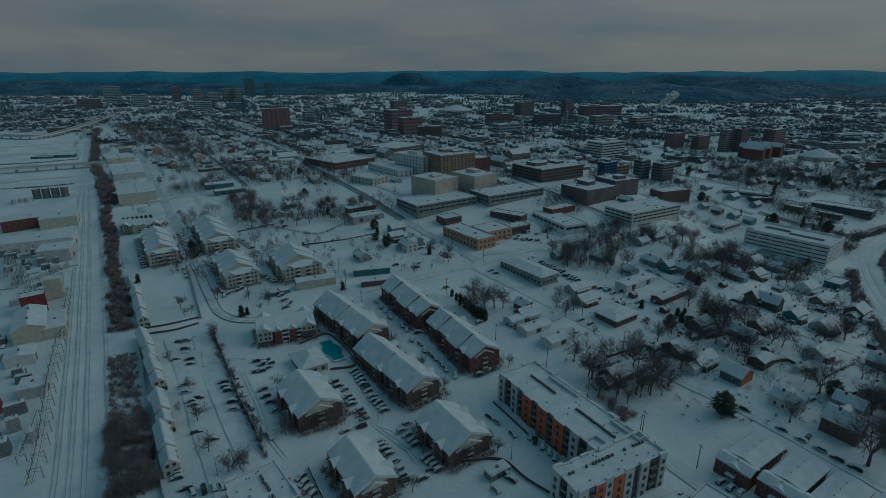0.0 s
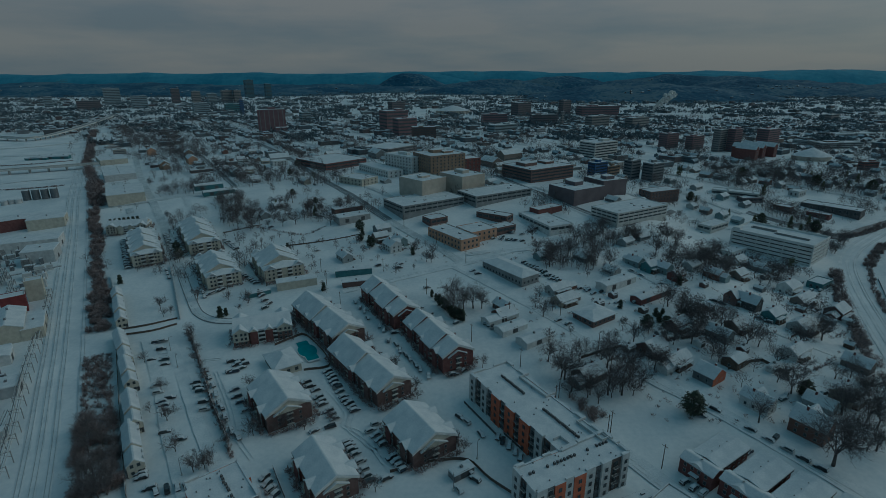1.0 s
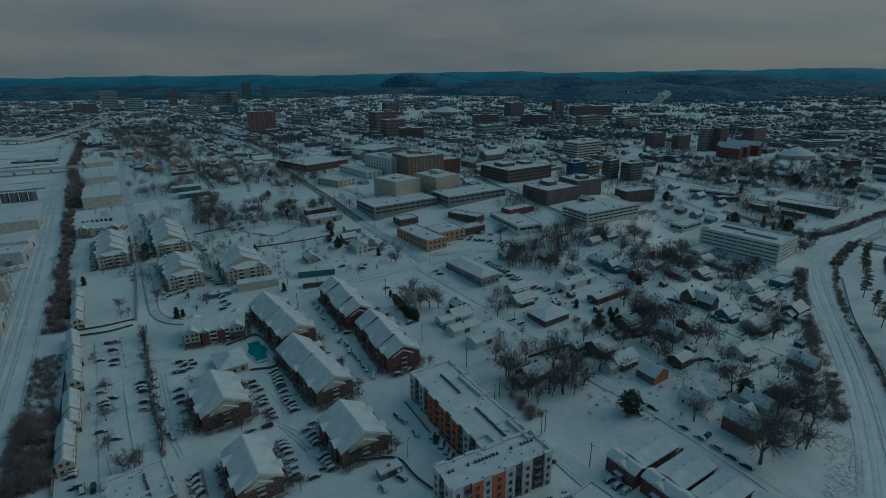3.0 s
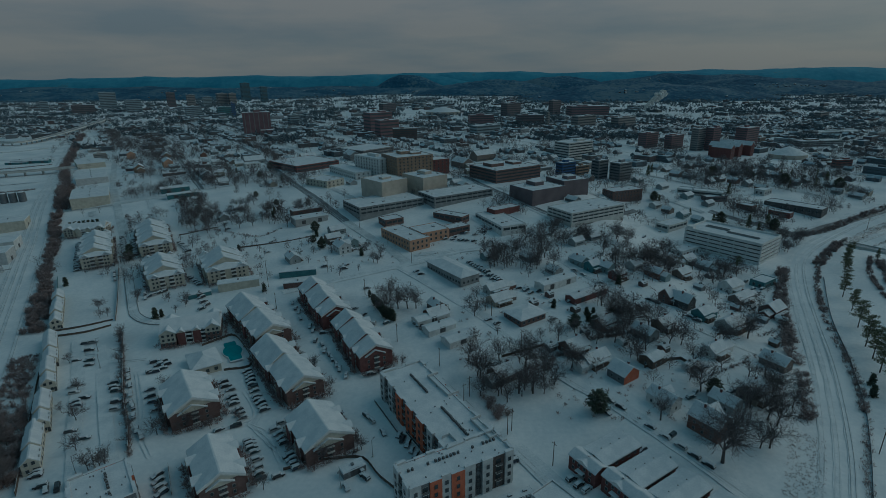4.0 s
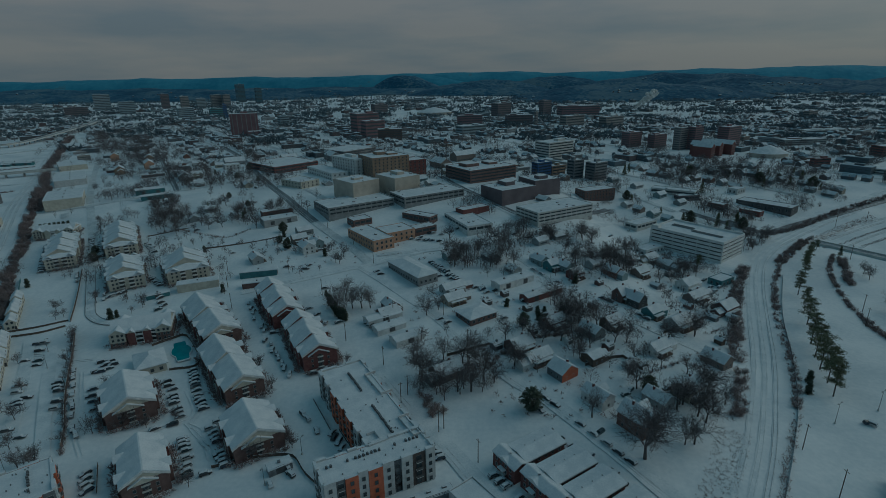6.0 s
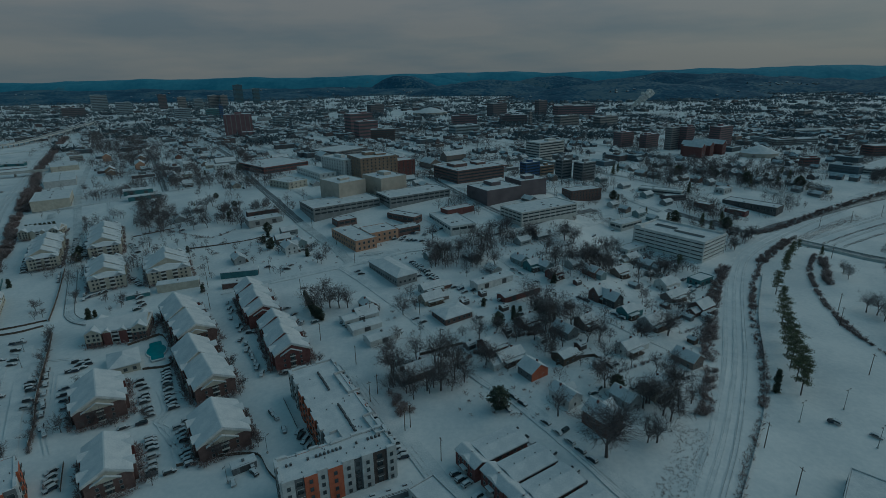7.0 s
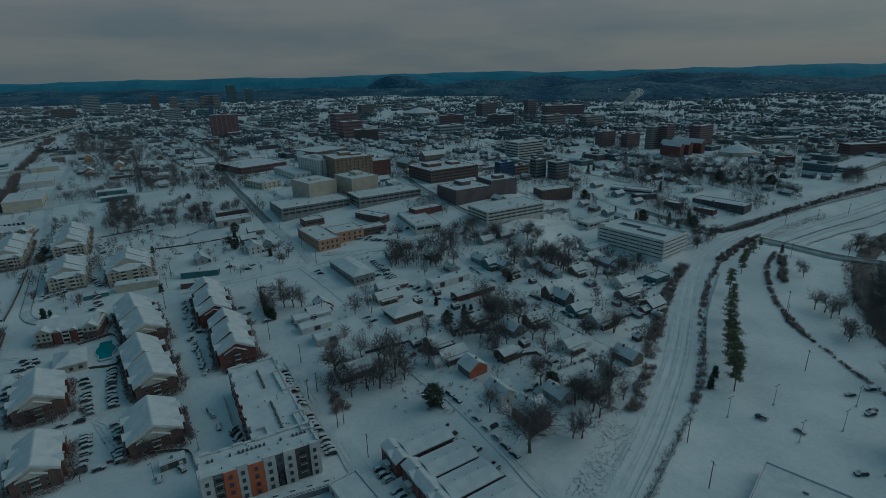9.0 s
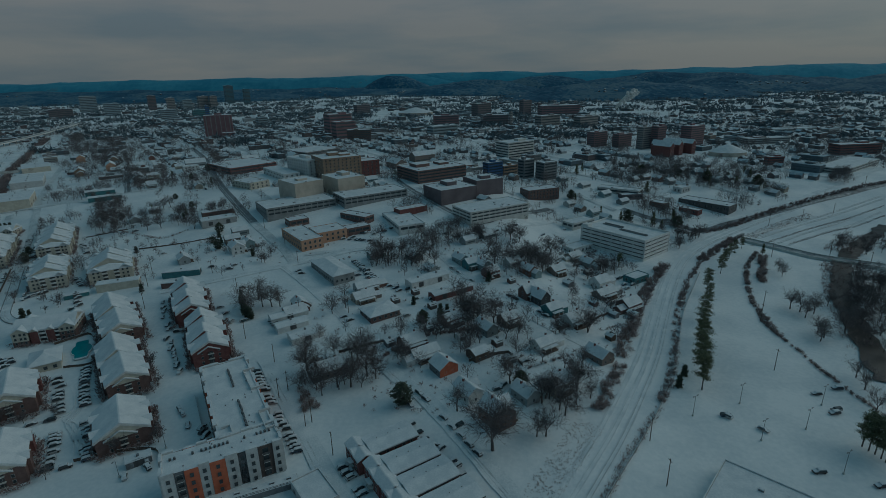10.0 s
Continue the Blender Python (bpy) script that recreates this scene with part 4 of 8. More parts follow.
PINES = [conifer_mesh(51 + i, h, r, b, n, 0.5, col, NEEDLE_DARK if i > 1 else NEEDLE) for i, (h, r, b, n, col) in enumerate(((20, 5.4, 0.14, 300, False), (17, 4.9, 0.14, 270, False), (8, 1.8, 0.03, 120, True), (9, 4.2, 0.1, 210, True), (5, 1.5, 0.03, 80, False)))]
PINES += [pine_mesh(71 + i, 18, r) for i, r in enumerate((5.2, 4.6, 5.8))]
PINE_TALL = (20, 17, 8, 9, 5, 18, 18, 18)


def evergreen(x, y, height, kind=0, label="dark green evergreen tree"):
    s = height / PINE_TALL[kind]
    e = thing("evergreen_tree", x, y, random.uniform(0, 360), label, "tree", "evergreens")
    for name, me in zip(("trunk", "crown"), PINES[kind]):
        part(name, me, None, e)
    e.scale = (s, s, s)
    return e


def thicket(points, width, height, count, label, name="brush", mat=None, seed=1, snowy=0.0):
    """A band of leafless scrub along a line."""
    rng, s, ps = random.Random(seed), Shape(), along(points, 3)
    size = max(0.8, min(width * 0.36, height * 0.48))
    clumps = max(4, int(len(ps) * 3 * width / (size * size * 2.2)))
    per = max(4, count // clumps)
    for i in range(clumps):
        f = rng.random() * (len(ps) - 1)
        a, b = ps[int(f)], ps[int(f) + 1]
        d = (b - a).normalized()
        o = rng.uniform(-0.5, 0.5) * max(0.0, width - size)
        c = a.lerp(b, f - int(f)) + Vector((-d.y, d.x, 0)) * o
        tall, reach = height * rng.uniform(0.45, 1.0), size * rng.uniform(0.6, 1.1)
        for k in range(per):
            t, r = rng.uniform(0, 6.283), reach * math.sqrt(rng.random())
            out = Vector((math.cos(t), math.sin(t), 0))
            p = c + out * r * 0.6
            z = ground_z(p.x, p.y)
            hh = tall * math.sqrt(max(0.05, 1 - (r / reach) ** 2)) * rng.uniform(0.7, 1.05)
            base = Vector((p.x, p.y, z - 0.1))
            tip = base + out * r * 0.5 + Vector((rng.gauss(0, 0.15), rng.gauss(0, 0.15), 1)) * hh
            side = Vector((-out.y, out.x, 0)) * 0.05 * max(1.0, c.y / 230)
            s.face((base - side, base + side, tip))
            for q in range(7):
                m = base.lerp(tip, rng.uniform(0.25, 1.0))
                e = m + Vector((out.x * 0.4 + rng.gauss(0, 0.5), out.y * 0.4 + rng.gauss(0, 0.5), rng.uniform(-0.1, 0.55))) * min(hh, 3.0) * 0.55
                w = Vector((rng.uniform(-1, 1), rng.uniform(-1, 1), rng.uniform(-0.5, 0.5))) * 0.10 * max(1.0, c.y / 230)
                s.face((m - w, m + w, e))
    ob = new(name, s.mesh(name, mat or BRUSH))
    return tagged(ob, label, "shrub", kind="stuff")


def woods(name, spots, label, height=(7, 12), seed=2, mat=None, sprays=38, size=0.13, thin=0.16):
    """Far-off leafless trees: a stem and a ragged tuft of twigs each, in one mesh."""
    rng, s = random.Random(seed), Shape()
    for x, y in spots:
        z, h = ground_z(x, y), rng.uniform(*height)
        s.face([(x - 0.16, y, z - 0.5), (x + 0.16, y, z - 0.5), (x + 0.06, y, z + h * 0.6), (x - 0.06, y, z + h * 0.6)])
        reach, low = h * rng.uniform(0.3, 0.46), rng.uniform(0.24, 0.4)
        lean = rng.uniform(0, 6.283)
        for k in range(sprays):
            a, r = rng.uniform(0, 6.283), reach * rng.random() ** 0.6 * (1 + 0.25 * math.cos(3 * rng.random() + lean))
            zz = z + h * (low + (1 - low) * rng.random() * (1 - 0.5 * min(1.0, r / reach) ** 2))
            m = Vector((x + math.cos(a) * r, y + math.sin(a) * r, zz))
            u = Vector((math.cos(a) + rng.gauss(0, 0.5), math.sin(a) + rng.gauss(0, 0.5), rng.uniform(0.2, 1.4))).normalized() * h * size
            w = Vector((rng.gauss(0, 1), rng.gauss(0, 1), rng.gauss(0, 1))).normalized() * h * size * thin
            s.face((m - u + w, m - u - w, m + u))
    return tagged(new(name, s.mesh(name, mat or TWIG)), label, "trees", kind="stuff")


def shrubs(name, spots, label, size=(0.8, 1.8), seed=3, mat=None):
    """Leafless shrubs and tufts, all in one mesh."""
    rng, s = random.Random(seed), Shape()
    for x, y in spots:
        z, h = ground_z(x, y), rng.uniform(*size)
        for k in range(22):
            a, r = rng.uniform(0, 6.283), h * 0.55 * rng.random()
            m = Vector((x + math.cos(a) * r, y + math.sin(a) * r, z + h * rng.uniform(0.05, 0.7)))
            e = m + Vector((math.cos(a) * 0.5 + rng.gauss(0, 0.3), math.sin(a) * 0.5 + rng.gauss(0, 0.3), rng.uniform(0.2, 0.9))) * h * 0.5
            w = Vector((rng.gauss(0, 1), rng.gauss(0, 1), 0)).normalized() * 0.10 * h
            s.face((m - w, m + w, e))
    return tagged(new(name, s.mesh(name, mat or BRUSH)), label, "shrubs", kind="stuff")


def around(x, y, rot, L, W, gap, step, rng, skip=0.25):
    """Spots along the foot of a building."""
    out, c, n = [], math.cos(radians(rot)), math.sin(radians(rot))
    for a, b, t in ((L, W, 0), (W, L, 1)):
        k = -a / 2
        while k < a / 2:
            for sgn in (-1, 1):
                if rng.random() > skip:
                    u, v = k + rng.uniform(-0.5, 0.5), sgn * (b / 2 + gap + rng.uniform(-0.6, 0.8))
                    u, v = (u, v) if t == 0 else (v, u)
                    out.append((x + u * c - v * n, y + u * n + v * c))
            k += step
    return out


# ---- cars, poles, fences ----
def car_stock():
    """Body, glass, snow and wheels of a snowed-in saloon and of a taller car."""
    for key, hood, top, length in (("saloon", 0.85, 1.42, 4.6), ("suv", 1.05, 1.75, 4.8)):
        a = length / 2
        b = Shape()
        prof = [(-a, 0.35), (a, 0.35), (a + 0.05, 0.62), (a - 0.12, hood - 0.08), (a - 1.25, hood), (-a + 0.7, hood + 0.02), (-a + 0.05, hood - 0.06), (-a - 0.03, 0.6)]
        left = [(x, -0.88, z) for x, z in prof]
        right = [(x, 0.88, z) for x, z in prof]
        b.face(left)
        b.face(right[::-1])
        for i in range(len(prof)):
            j = (i + 1) % len(prof)
            b.face((left[j], left[i], right[i], right[j]))
        g = Shape()
        x0, x1 = (-a + 0.35, a - 1.25) if key == "saloon" else (-a + 0.08, a - 1.3)
        g.box(x0, -0.8, hood - 0.02, x1, 0.8, top - 0.06, 0, 0.22 if key == "saloon" else 0.16)
        c = Shape()          # one blanket of snow over bonnet, screens, roof and boot
        line = [(-a - 0.01, hood - 0.02, 0.80), (-a + 0.06, hood + 0.15, 0.86), (x0 - 0.02, hood + 0.20, 0.86), (x0 + 0.34, top + 0.16, 0.70), (x0 + 0.8, top + 0.24, 0.66), (x1 - 0.7, top + 0.22, 0.66), (x1 - 0.34, top + 0.12, 0.70), (x1 + 0.16, hood + 0.17, 0.84), (a - 0.25, hood + 0.12, 0.84), (a + 0.02, hood - 0.10, 0.78)]
        for (p, z, w), (p2, z2, w2) in zip(line, line[1:]):
            c.face(((p, -w, z), (p2, -w2, z2), (p2, w2, z2), (p, w, z)))
            for k in (-1, 1):
                c.face(((p, k * w, z), (p2, k * w2, z2), (p2, k * (w2 + 0.03), z2 - 0.32), (p, k * (w + 0.03), z - 0.32)))
        w = Shape()
        w.tube((0, -0.1, 0), (0, 0.1, 0), 0.33, 0.33, 10)
        w.face([(0.33 * math.cos(i * 0.628), -0.1, 0.33 * math.sin(i * 0.628)) for i in range(10)])
        STOCK[key] = (b.mesh("body", CAR_PAINT), g.mesh("cabin_glass", GLASS), c.mesh("snow_cap", ROOF_SNOW), w.mesh("wheel", TYRE), a)


car_stock()


def car(x, y, rot, label="parked car under a cap of snow"):
    key = random.choice(("saloon", "suv", "suv"))
    b, g, c, w, a = STOCK[key]
    e = thing("car", x, y, rot + random.uniform(-3, 3) + random.choice((0, 180)), label, "car", "parked cars")
    part("body", b, None, e)
    part("cabin_glass", g, None, e)
    if random.random() < 0.93:
        part("snow_cap", c, None, e)
    for sx in (-a + 0.85, a - 0.95) if y < 165 else ():
        for sy in (-0.82, 0.82):
            part("wheel", w, None, e, "", (sx, sy, 0.33))
    TAKEN.append((x, y, 3))
    return e


def car_row(line, heading, gap=2.9, skip=()):
    """Cars side by side or nose to tail on a line; heading in degrees."""
    (x0, y0), (x1, y1) = line
    n, rot = max(2, round(math.hypot(x1 - x0, y1 - y0) / gap) + 1), heading
    for i in range(n):
        if i not in skip:
            k = i / max(1, n - 1)
            car(x0 + (x1 - x0) * k + random.uniform(-0.3, 0.3), y0 + (y1 - y0) * k + random.uniform(-0.3, 0.3), rot)


def street_lamp(x, y, h=10.0, heads=1, rot=0.0):
    e = thing("street_lamp", x, y, rot, "tall grey parking-lot lamp post", "lamp post", "lamp posts")
    s = Shape()
    s.tube((0, 0, -0.2), (0, 0, h), 0.13, 0.08, 6)
    part("pole", s, STEEL, e)
    part("base", boxed(-0.35, -0.35, -0.3, 0.35, 0.35, 0.7, 0.06), CONCRETE, e)
    for k in range(heads):
        a = Shape()
        a.tube((0, 0, h - 0.1), (1.3, 0, h + 0.1), 0.06, 0.06, 5)
        a.box(0.9, -0.22, h + 0.02, 1.8, 0.22, h + 0.2)
        part("lamp_head", a, STEEL, e, "", (0, 0, 0), k * 360 / heads)
    return e


def utility_pole(x, y, h=12.0, rot=0.0):
    e = thing("utility_pole", x, y, rot, "weathered wooden utility pole with a crossarm", "pole", "utility poles")
    s = Shape()
    s.tube((0, 0, -0.3), (0, 0, h), 0.19, 0.13, 7)
    part("pole", s, WOOD, e)
    part("crossarm", boxed(-1.2, -0.07, h - 1.0, 1.2, 0.07, h - 0.84), WOOD, e)
    return e


def fence(points, h=1.8, mat=None, label="dark wooden fence dusted with snow", span=4.0):
    ps = along(points, span)
    x, y = ps[0].x, ps[0].y
    e = thing("fence", x, y, 0, label, "fence")
    z = ground_z(x, y)
    post = STOCK.setdefault(("post", h), boxed(-0.08, -0.08, -0.3, 0.08, 0.08, h + 0.1).mesh("post", WOOD))
    for a, b in zip(ps, ps[1:]):
        d = b - a
        r = math.degrees(math.atan2(d.y, d.x))
        za = ground_z(a.x, a.y) - z
        part("post", post, None, e, "", (a.x - x, a.y - y, za), r)
        k = ("panel", h, round(d.length, 1), mat)
        if k not in STOCK:
            s = Shape()
            s.box(0.08, -0.05, -0.1, round(d.length, 1) - 0.08, 0.05, h)
            s.box(0.08, -0.07, h, round(d.length, 1) - 0.08, 0.07, h + 0.1, 1)
            STOCK[k] = s.mesh("panel", mat or WOOD, ROOF_SNOW)
        part("panel", STOCK[k], None, e, "", (a.x - x, a.y - y, za), r)
    return e


def cars(points, heading, spread=0.0):
    for x, y in points:
        car(x, y, heading + random.uniform(-spread, spread))


def railway(points, offsets, label="railway track with snow between dark rails", buried=()):
    for o in tuple(offsets) + tuple(buried):
        e = new("railway_track")
        tagged(e, label if o not in buried else "railway track buried under drifted snow", "railway", "railway tracks", "structure")
        for g in (-0.72, 0.72):
            if o in buried:
                part("rail", strip_shape(points, 0.22, 0.07, o + g, 0.12, 4.0, 0.06), TRODDEN, e, "rail showing faintly through snow")
            else:
                part("rail", strip_shape(points, 0.09, 0.20, o + g, 0.25, 4.0), RAIL, e, "steel rail dusted with snow")
        part("track_bed", strip_shape(points, 2.4, 0.03, o, 0.2, 6.0, 0.5), PACKED, e, "smooth snow over the sleepers")
    for p in along(points, 10):
        TAKEN.append((p.x, p.y, 12))


def free(x, y, r):
    return all((x - a) ** 2 + (y - b) ** 2 > max(0.0, r + c) ** 2 for a, b, c in TAKEN.near(x, y))


# ---- railways, streets and water ----
railway([(-113.5, 112.9), (-131.3, 142.7), (-148.0, 169.6), (-184.1, 226.8), (-234.4, 305.7), (-316.6, 435.6), (-454.6, 650.6), (-672.2, 992.2)], (0.0, -4.6, 4.4, -12.5), "snowed-in main line track with dark rails")
railway([(170.3, 102.9), (194.6, 136.9), (212.8, 162.8), (231.7, 193.0), (255.1, 233.2), (277.8, 277.9), (303.5, 327.0), (331.1, 372.7), (357.3, 403.9), (391.1, 433.3), (442.1, 470.1), (509.8, 511.4)], (0.0,), "curving railway track with dark rails in snow", (4.6, 9.4))
railway([(434.5, 415.1), (476.6, 442.1), (581.8, 499.2)], (0.0, 8.0), "railway siding in the snow")
road([(-977.3, 1632.3), (-526.3, 898.4), (-347.8, 607.8), (-257.8, 471.0), (-206.9, 394.1), (-180.0, 350.0)], 7.0, "snow-packed street with dark slushy ruts", TRODDEN)
LANE = [(-180.0, 350.0), (-158.0, 315.5), (-139.0, 286.0), (-133.0, 278.5), (-126.0, 273.0), (-118.0, 270.0), (-108.0, 269.5)]
road(LANE, 5.0, "narrow kerbed lane under packed snow")
for side in (-2.75, 2.75):
    tagged(new("kerb", strip_shape(LANE, 0.3, 0.32, side, 0.4, 3.0).mesh("kerb", CONCRETE_DARK)), "dark concrete kerb clear of snow", "kerb", kind="structure")
road([(-637.3, 1182.8), (-375.7, 725.0), (-253.4, 515.6), (-197.7, 433.7)], 6.5)
road([(-471.4, 973.6), (-377.1, 822.9), (-271.6, 647.8), (-213.5, 551.2)], 6.0, "narrow street with dark slush", WET)
road([(-330.0, 478.0), (-262.0, 509.0), (-213.5, 551.2), (-184.7, 578.6), (-156.5, 610.2), (-125.3, 645.1), (-101.0, 663.4)], 5.5, "side street with dark ruts in packed snow", TRODDEN)
road([(-340.3, 969.0), (-242.8, 806.8), (-169.2, 668.2), (-105.2, 552.6), (-63.8, 486.2), (-36.4, 447.3)], 8.0, "busy street with dark slush down to the asphalt", WET)
road([(-36.4, 447.3), (-13.2, 417.1), (10.9, 382.9), (27.4, 353.8)], 8.0, "snow-packed street with dark slushy ruts", TRODDEN, busy=True)
road([(27.4, 353.8), (52.0, 368.8), (87.5, 396.6), (136.2, 431.4)], 7.0)
road([(27.4, 353.8), (-1.6, 338.3), (-30.2, 322.3), (-53.2, 309.8)], 7.0)
road([(20.1, 350.9), (54.4, 308.0), (86.2, 260.8), (113.2, 216.2), (134.1, 188.8), (154.9, 152.2), (163.9, 135.6), (175.7, 114.5)], 8.0)
road([(46.2, 228.1), (70.9, 188.4), (88.4, 159.8), (103.2, 136.1), (118.8, 111.4)], 8.0)
road([(68.8, 467.9), (128.2, 380.5), (162.9, 314.2), (193.6, 265.9), (222.9, 232.6)], 7.0)
road([(109.6, 514.9), (147.1, 458.1), (171.6, 424.9), (202.1, 431.1), (263.1, 501.9)], 7.0)
road([(406.3, 433.1), (424.4, 406.5), (441.4, 382.6), (476.0, 358.2)], 8.5, "road over the creek with packed snow", busy=True)
road([(324.1, 512.8), (356.3, 474.9), (379.6, 453.8), (421.1, 473.4), (514.2, 518.1), (646.2, 577.2)], 9.0, "busy street with dark slush down to the asphalt", WET)
railway([(393.8, 420.7), (486.1, 473.1), (612.1, 532.9)], (0.0, 5.0), "railway siding in the snow")
road([(359.0, 454.9), (449.8, 496.4), (555.3, 554.2), (722.7, 673.7)], 7.0)
road([(-1112.6, 1324.3), (-984.9, 1324.3), (-941.1, 1458.0), (-973.7, 1747.3)], 10.0, "ploughed road beyond the rail yard", busy=True)
road([(-1363.3, 1632.3), (-1193.6, 1590.3), (-1095.9, 1676.5), (-1089.3, 1851.4)], 10.0, "ploughed road beyond the rail yard", busy=True)
road([(-521.8, 598.7), (-499.5, 622.2), (-459.8, 643.4)], 6.0)
railway([(-765.5, 898.4), (-718.6, 927.4), (-686.1, 992.2)], (0.0, 8.0), "railway siding in the snow")
road([(-698.2, 815.7), (-649.1, 833.5), (-610.7, 871.3)], 6.0)
road([(-303.3, 495.6), (-279.6, 504.2), (-248.4, 517.3), (-198.4, 499.4)], 6.0)
road([(100.2, 388.8), (69.4, 379.6), (40.7, 366.3), (20.1, 350.9)], 6.0)
for lane in ([(-132.5, 243.6), (-101.8, 198.5), (-79.8, 166.3), (-59.1, 139.1)], [(-149.0, 249.4), (-119.8, 206.8), (-100.5, 176.4), (-76.1, 140.7)]):
    road(lane, 5.5, "ploughed car park lane under packed snow", ruts=False)
road([(75.5, 616.4), (112.7, 519.2), (158.1, 450.4), (180.2, 441.3), (248.3, 510.9)], 6.0, "busy street with dark slush down to the asphalt", WET)
road([(30.0, 371.1), (82.7, 387.3), (134.0, 399.0), (173.1, 431.1)], 6.0)
road([(248.3, 510.9), (280.9, 475.0), (307.9, 462.9)], 6.0)
road([(358.1, 485.3), (369.0, 463.0), (377.0, 450.0)], 7.0, "busy street with dark slush down to the asphalt", WET)
creek = new("creek", strip_shape([(561.0, 466.3), (514.2, 429.9), (466.2, 385.5), (434.6, 348.1), (404.9, 307.8), (383.1, 267.2), (368.1, 234.7), (353.3, 203.4)], 12, 0.8, jitter=3.0).mesh("creek", WATER))
tagged(creek, "dark creek between snowy banks", "water", kind="structure")

# ---- the apartment court ----
apartment(-23.0, 218.1, 126.7, 47.7, 17.6, 7.5, segs=2)
apartment(-52.2, 263.1, 127.3, 51.2, 18.6, 7.5, segs=2)
apartment(-58.3, 191.2, 125.2, 26.0, 19.1, 7.5, segs=1)
apartment(-29.8, 151.7, 123.4, 24.0, 15.4, 7.5, segs=1)
apartment(3.7, 172.7, 123.8, 23.9, 19.6, 7.5, segs=1)
apartment(10.2, 242.0, 118.5, 44.0, 17.1, 8.5, segs=4, wall=BRICK, gable=BRICK, label="long red brick apartment row with snowy gables")
apartment(-18.8, 284.0, 119.4, 47.6, 17.1, 8.5, segs=4, wall=BRICK, gable=BRICK, label="long red brick apartment row with snowy gables")
court_flats(-86.9, 255.3, 20.2, 30.0, 17.0, 7.5, BRICK_DARK, BRICK, "brick and cream apartment house with gables and balconies by the pool")
cream_flats(-220.7, 380.2, 122.3, 68.6, 18.4)
cream_flats(-189.7, 406.0, 121.5, 73.2, 21.1)
cream_flats(-145.2, 336.1, 123.0, 47.0, 20.5)
cream_flats(-105.8, 344.7, 121.3, 39.6, 25.8)

# ---- the grey and orange block ----
D, P_, O, G = (4, BROWN_PANEL, 0.05), (4, PALE, 0.9), (5.5, ORANGE, 0.85), (3, GREY, 0.1)
modern_block(49.4, 181.3, -59.5, 58.5, 20.0, 13, 4, [P_, D, P_, G, O, G, O, G, O, G, P_, D, P_], [(5, PALE, 0.5), G, (5, PALE, 0.5)],
             "pale grey and orange apartment wing with snowy flat roof", ((-0.36, -0.08, 0.04), (0.12, 0.47, 0.04)), 1.05)
# the SHADE panel is painted shade for a narrow gap in the front
modern_block(58.7, 146.4, 117.6, 12.6, 40.7, 13.4, 4, [(5, PALE, 0.6), D, (5, PALE, 0.6)], [(3.2, PALE, 0.7), (5, BROWN_PANEL, 0.05), (4, PALE, 0.7), (2.6, SHADE, 0.0), (4, PALE, 0.4), (5, ORANGE, 0.5), (3.4, PALE, 0.3), (4.4, ORANGE, 0.5), (3, GREY, 0.12), (4, PALE, 0.6)],
             "pale grey and orange apartment wing with snowy flat roof", ((-0.44, 0.44, 0.12, 1),))
modern_block(-59.3, 133.4, -51.0, 20.6, 17.3, 11, 3, [G, O, G, (4, PALE, 0.6)], [(4, PALE, 0.6), G, O, G], "grey and orange apartment block with snow on its flat roof", ((-0.3, 0.3, 0.1),))



def roof_screen(x, y, rot, a, b, z, label):
    """A low clad wall on three sides of a sunken roof terrace, capped with snow."""
    e = thing("roof_screen", x, y, rot, label, "parapet", "roof screens", z=z)
    for k, (x0, y0, x1, y1) in enumerate(((-a / 2, -b / 2, a / 2, -b / 2 + 0.3), (-a / 2, -b / 2 + 0.3, -a / 2 + 0.3, b / 2), (a / 2 - 0.3, -b / 2 + 0.3, a / 2, b / 2))):
        q = part("screen_wall", boxed(x0, y0, -0.02, x1, y1, 1.1), PALE, e)
        part("snow_cap", boxed(x0 + 0.02, y0 + 0.02, 1.1, x1 - 0.02, y1 - 0.02, 1.25, 0.05), ROOF_SNOW, q)


BLOCK_TOP = ground_z(49.4, 181.3) + 13.3
roof_screen(54.0, 192.0, -57.5, 17.5, 5.5, BLOCK_TOP, "pale screen wall round a snowy roof terrace")
roof_screen(70.6, 163.0, -57.5, 13.0, 5.0, BLOCK_TOP, "pale screen wall round a snowy roof terrace")
roof_screen(57.0, 155.6, 122.0, 5.6, 3.4, BLOCK_TOP, "pale stair head wall on the roof")
roof_screen(75.2, 158.6, -57.5, 8.0, 2.2, BLOCK_TOP - 0.3, "pale screen wall at the roof edge")
flat_block(248.3, 127.2, -42.2, 31.3, 27.6, 5, 1, WHITE, "low flat-roofed hall under smooth snow beside the car park", step=6)

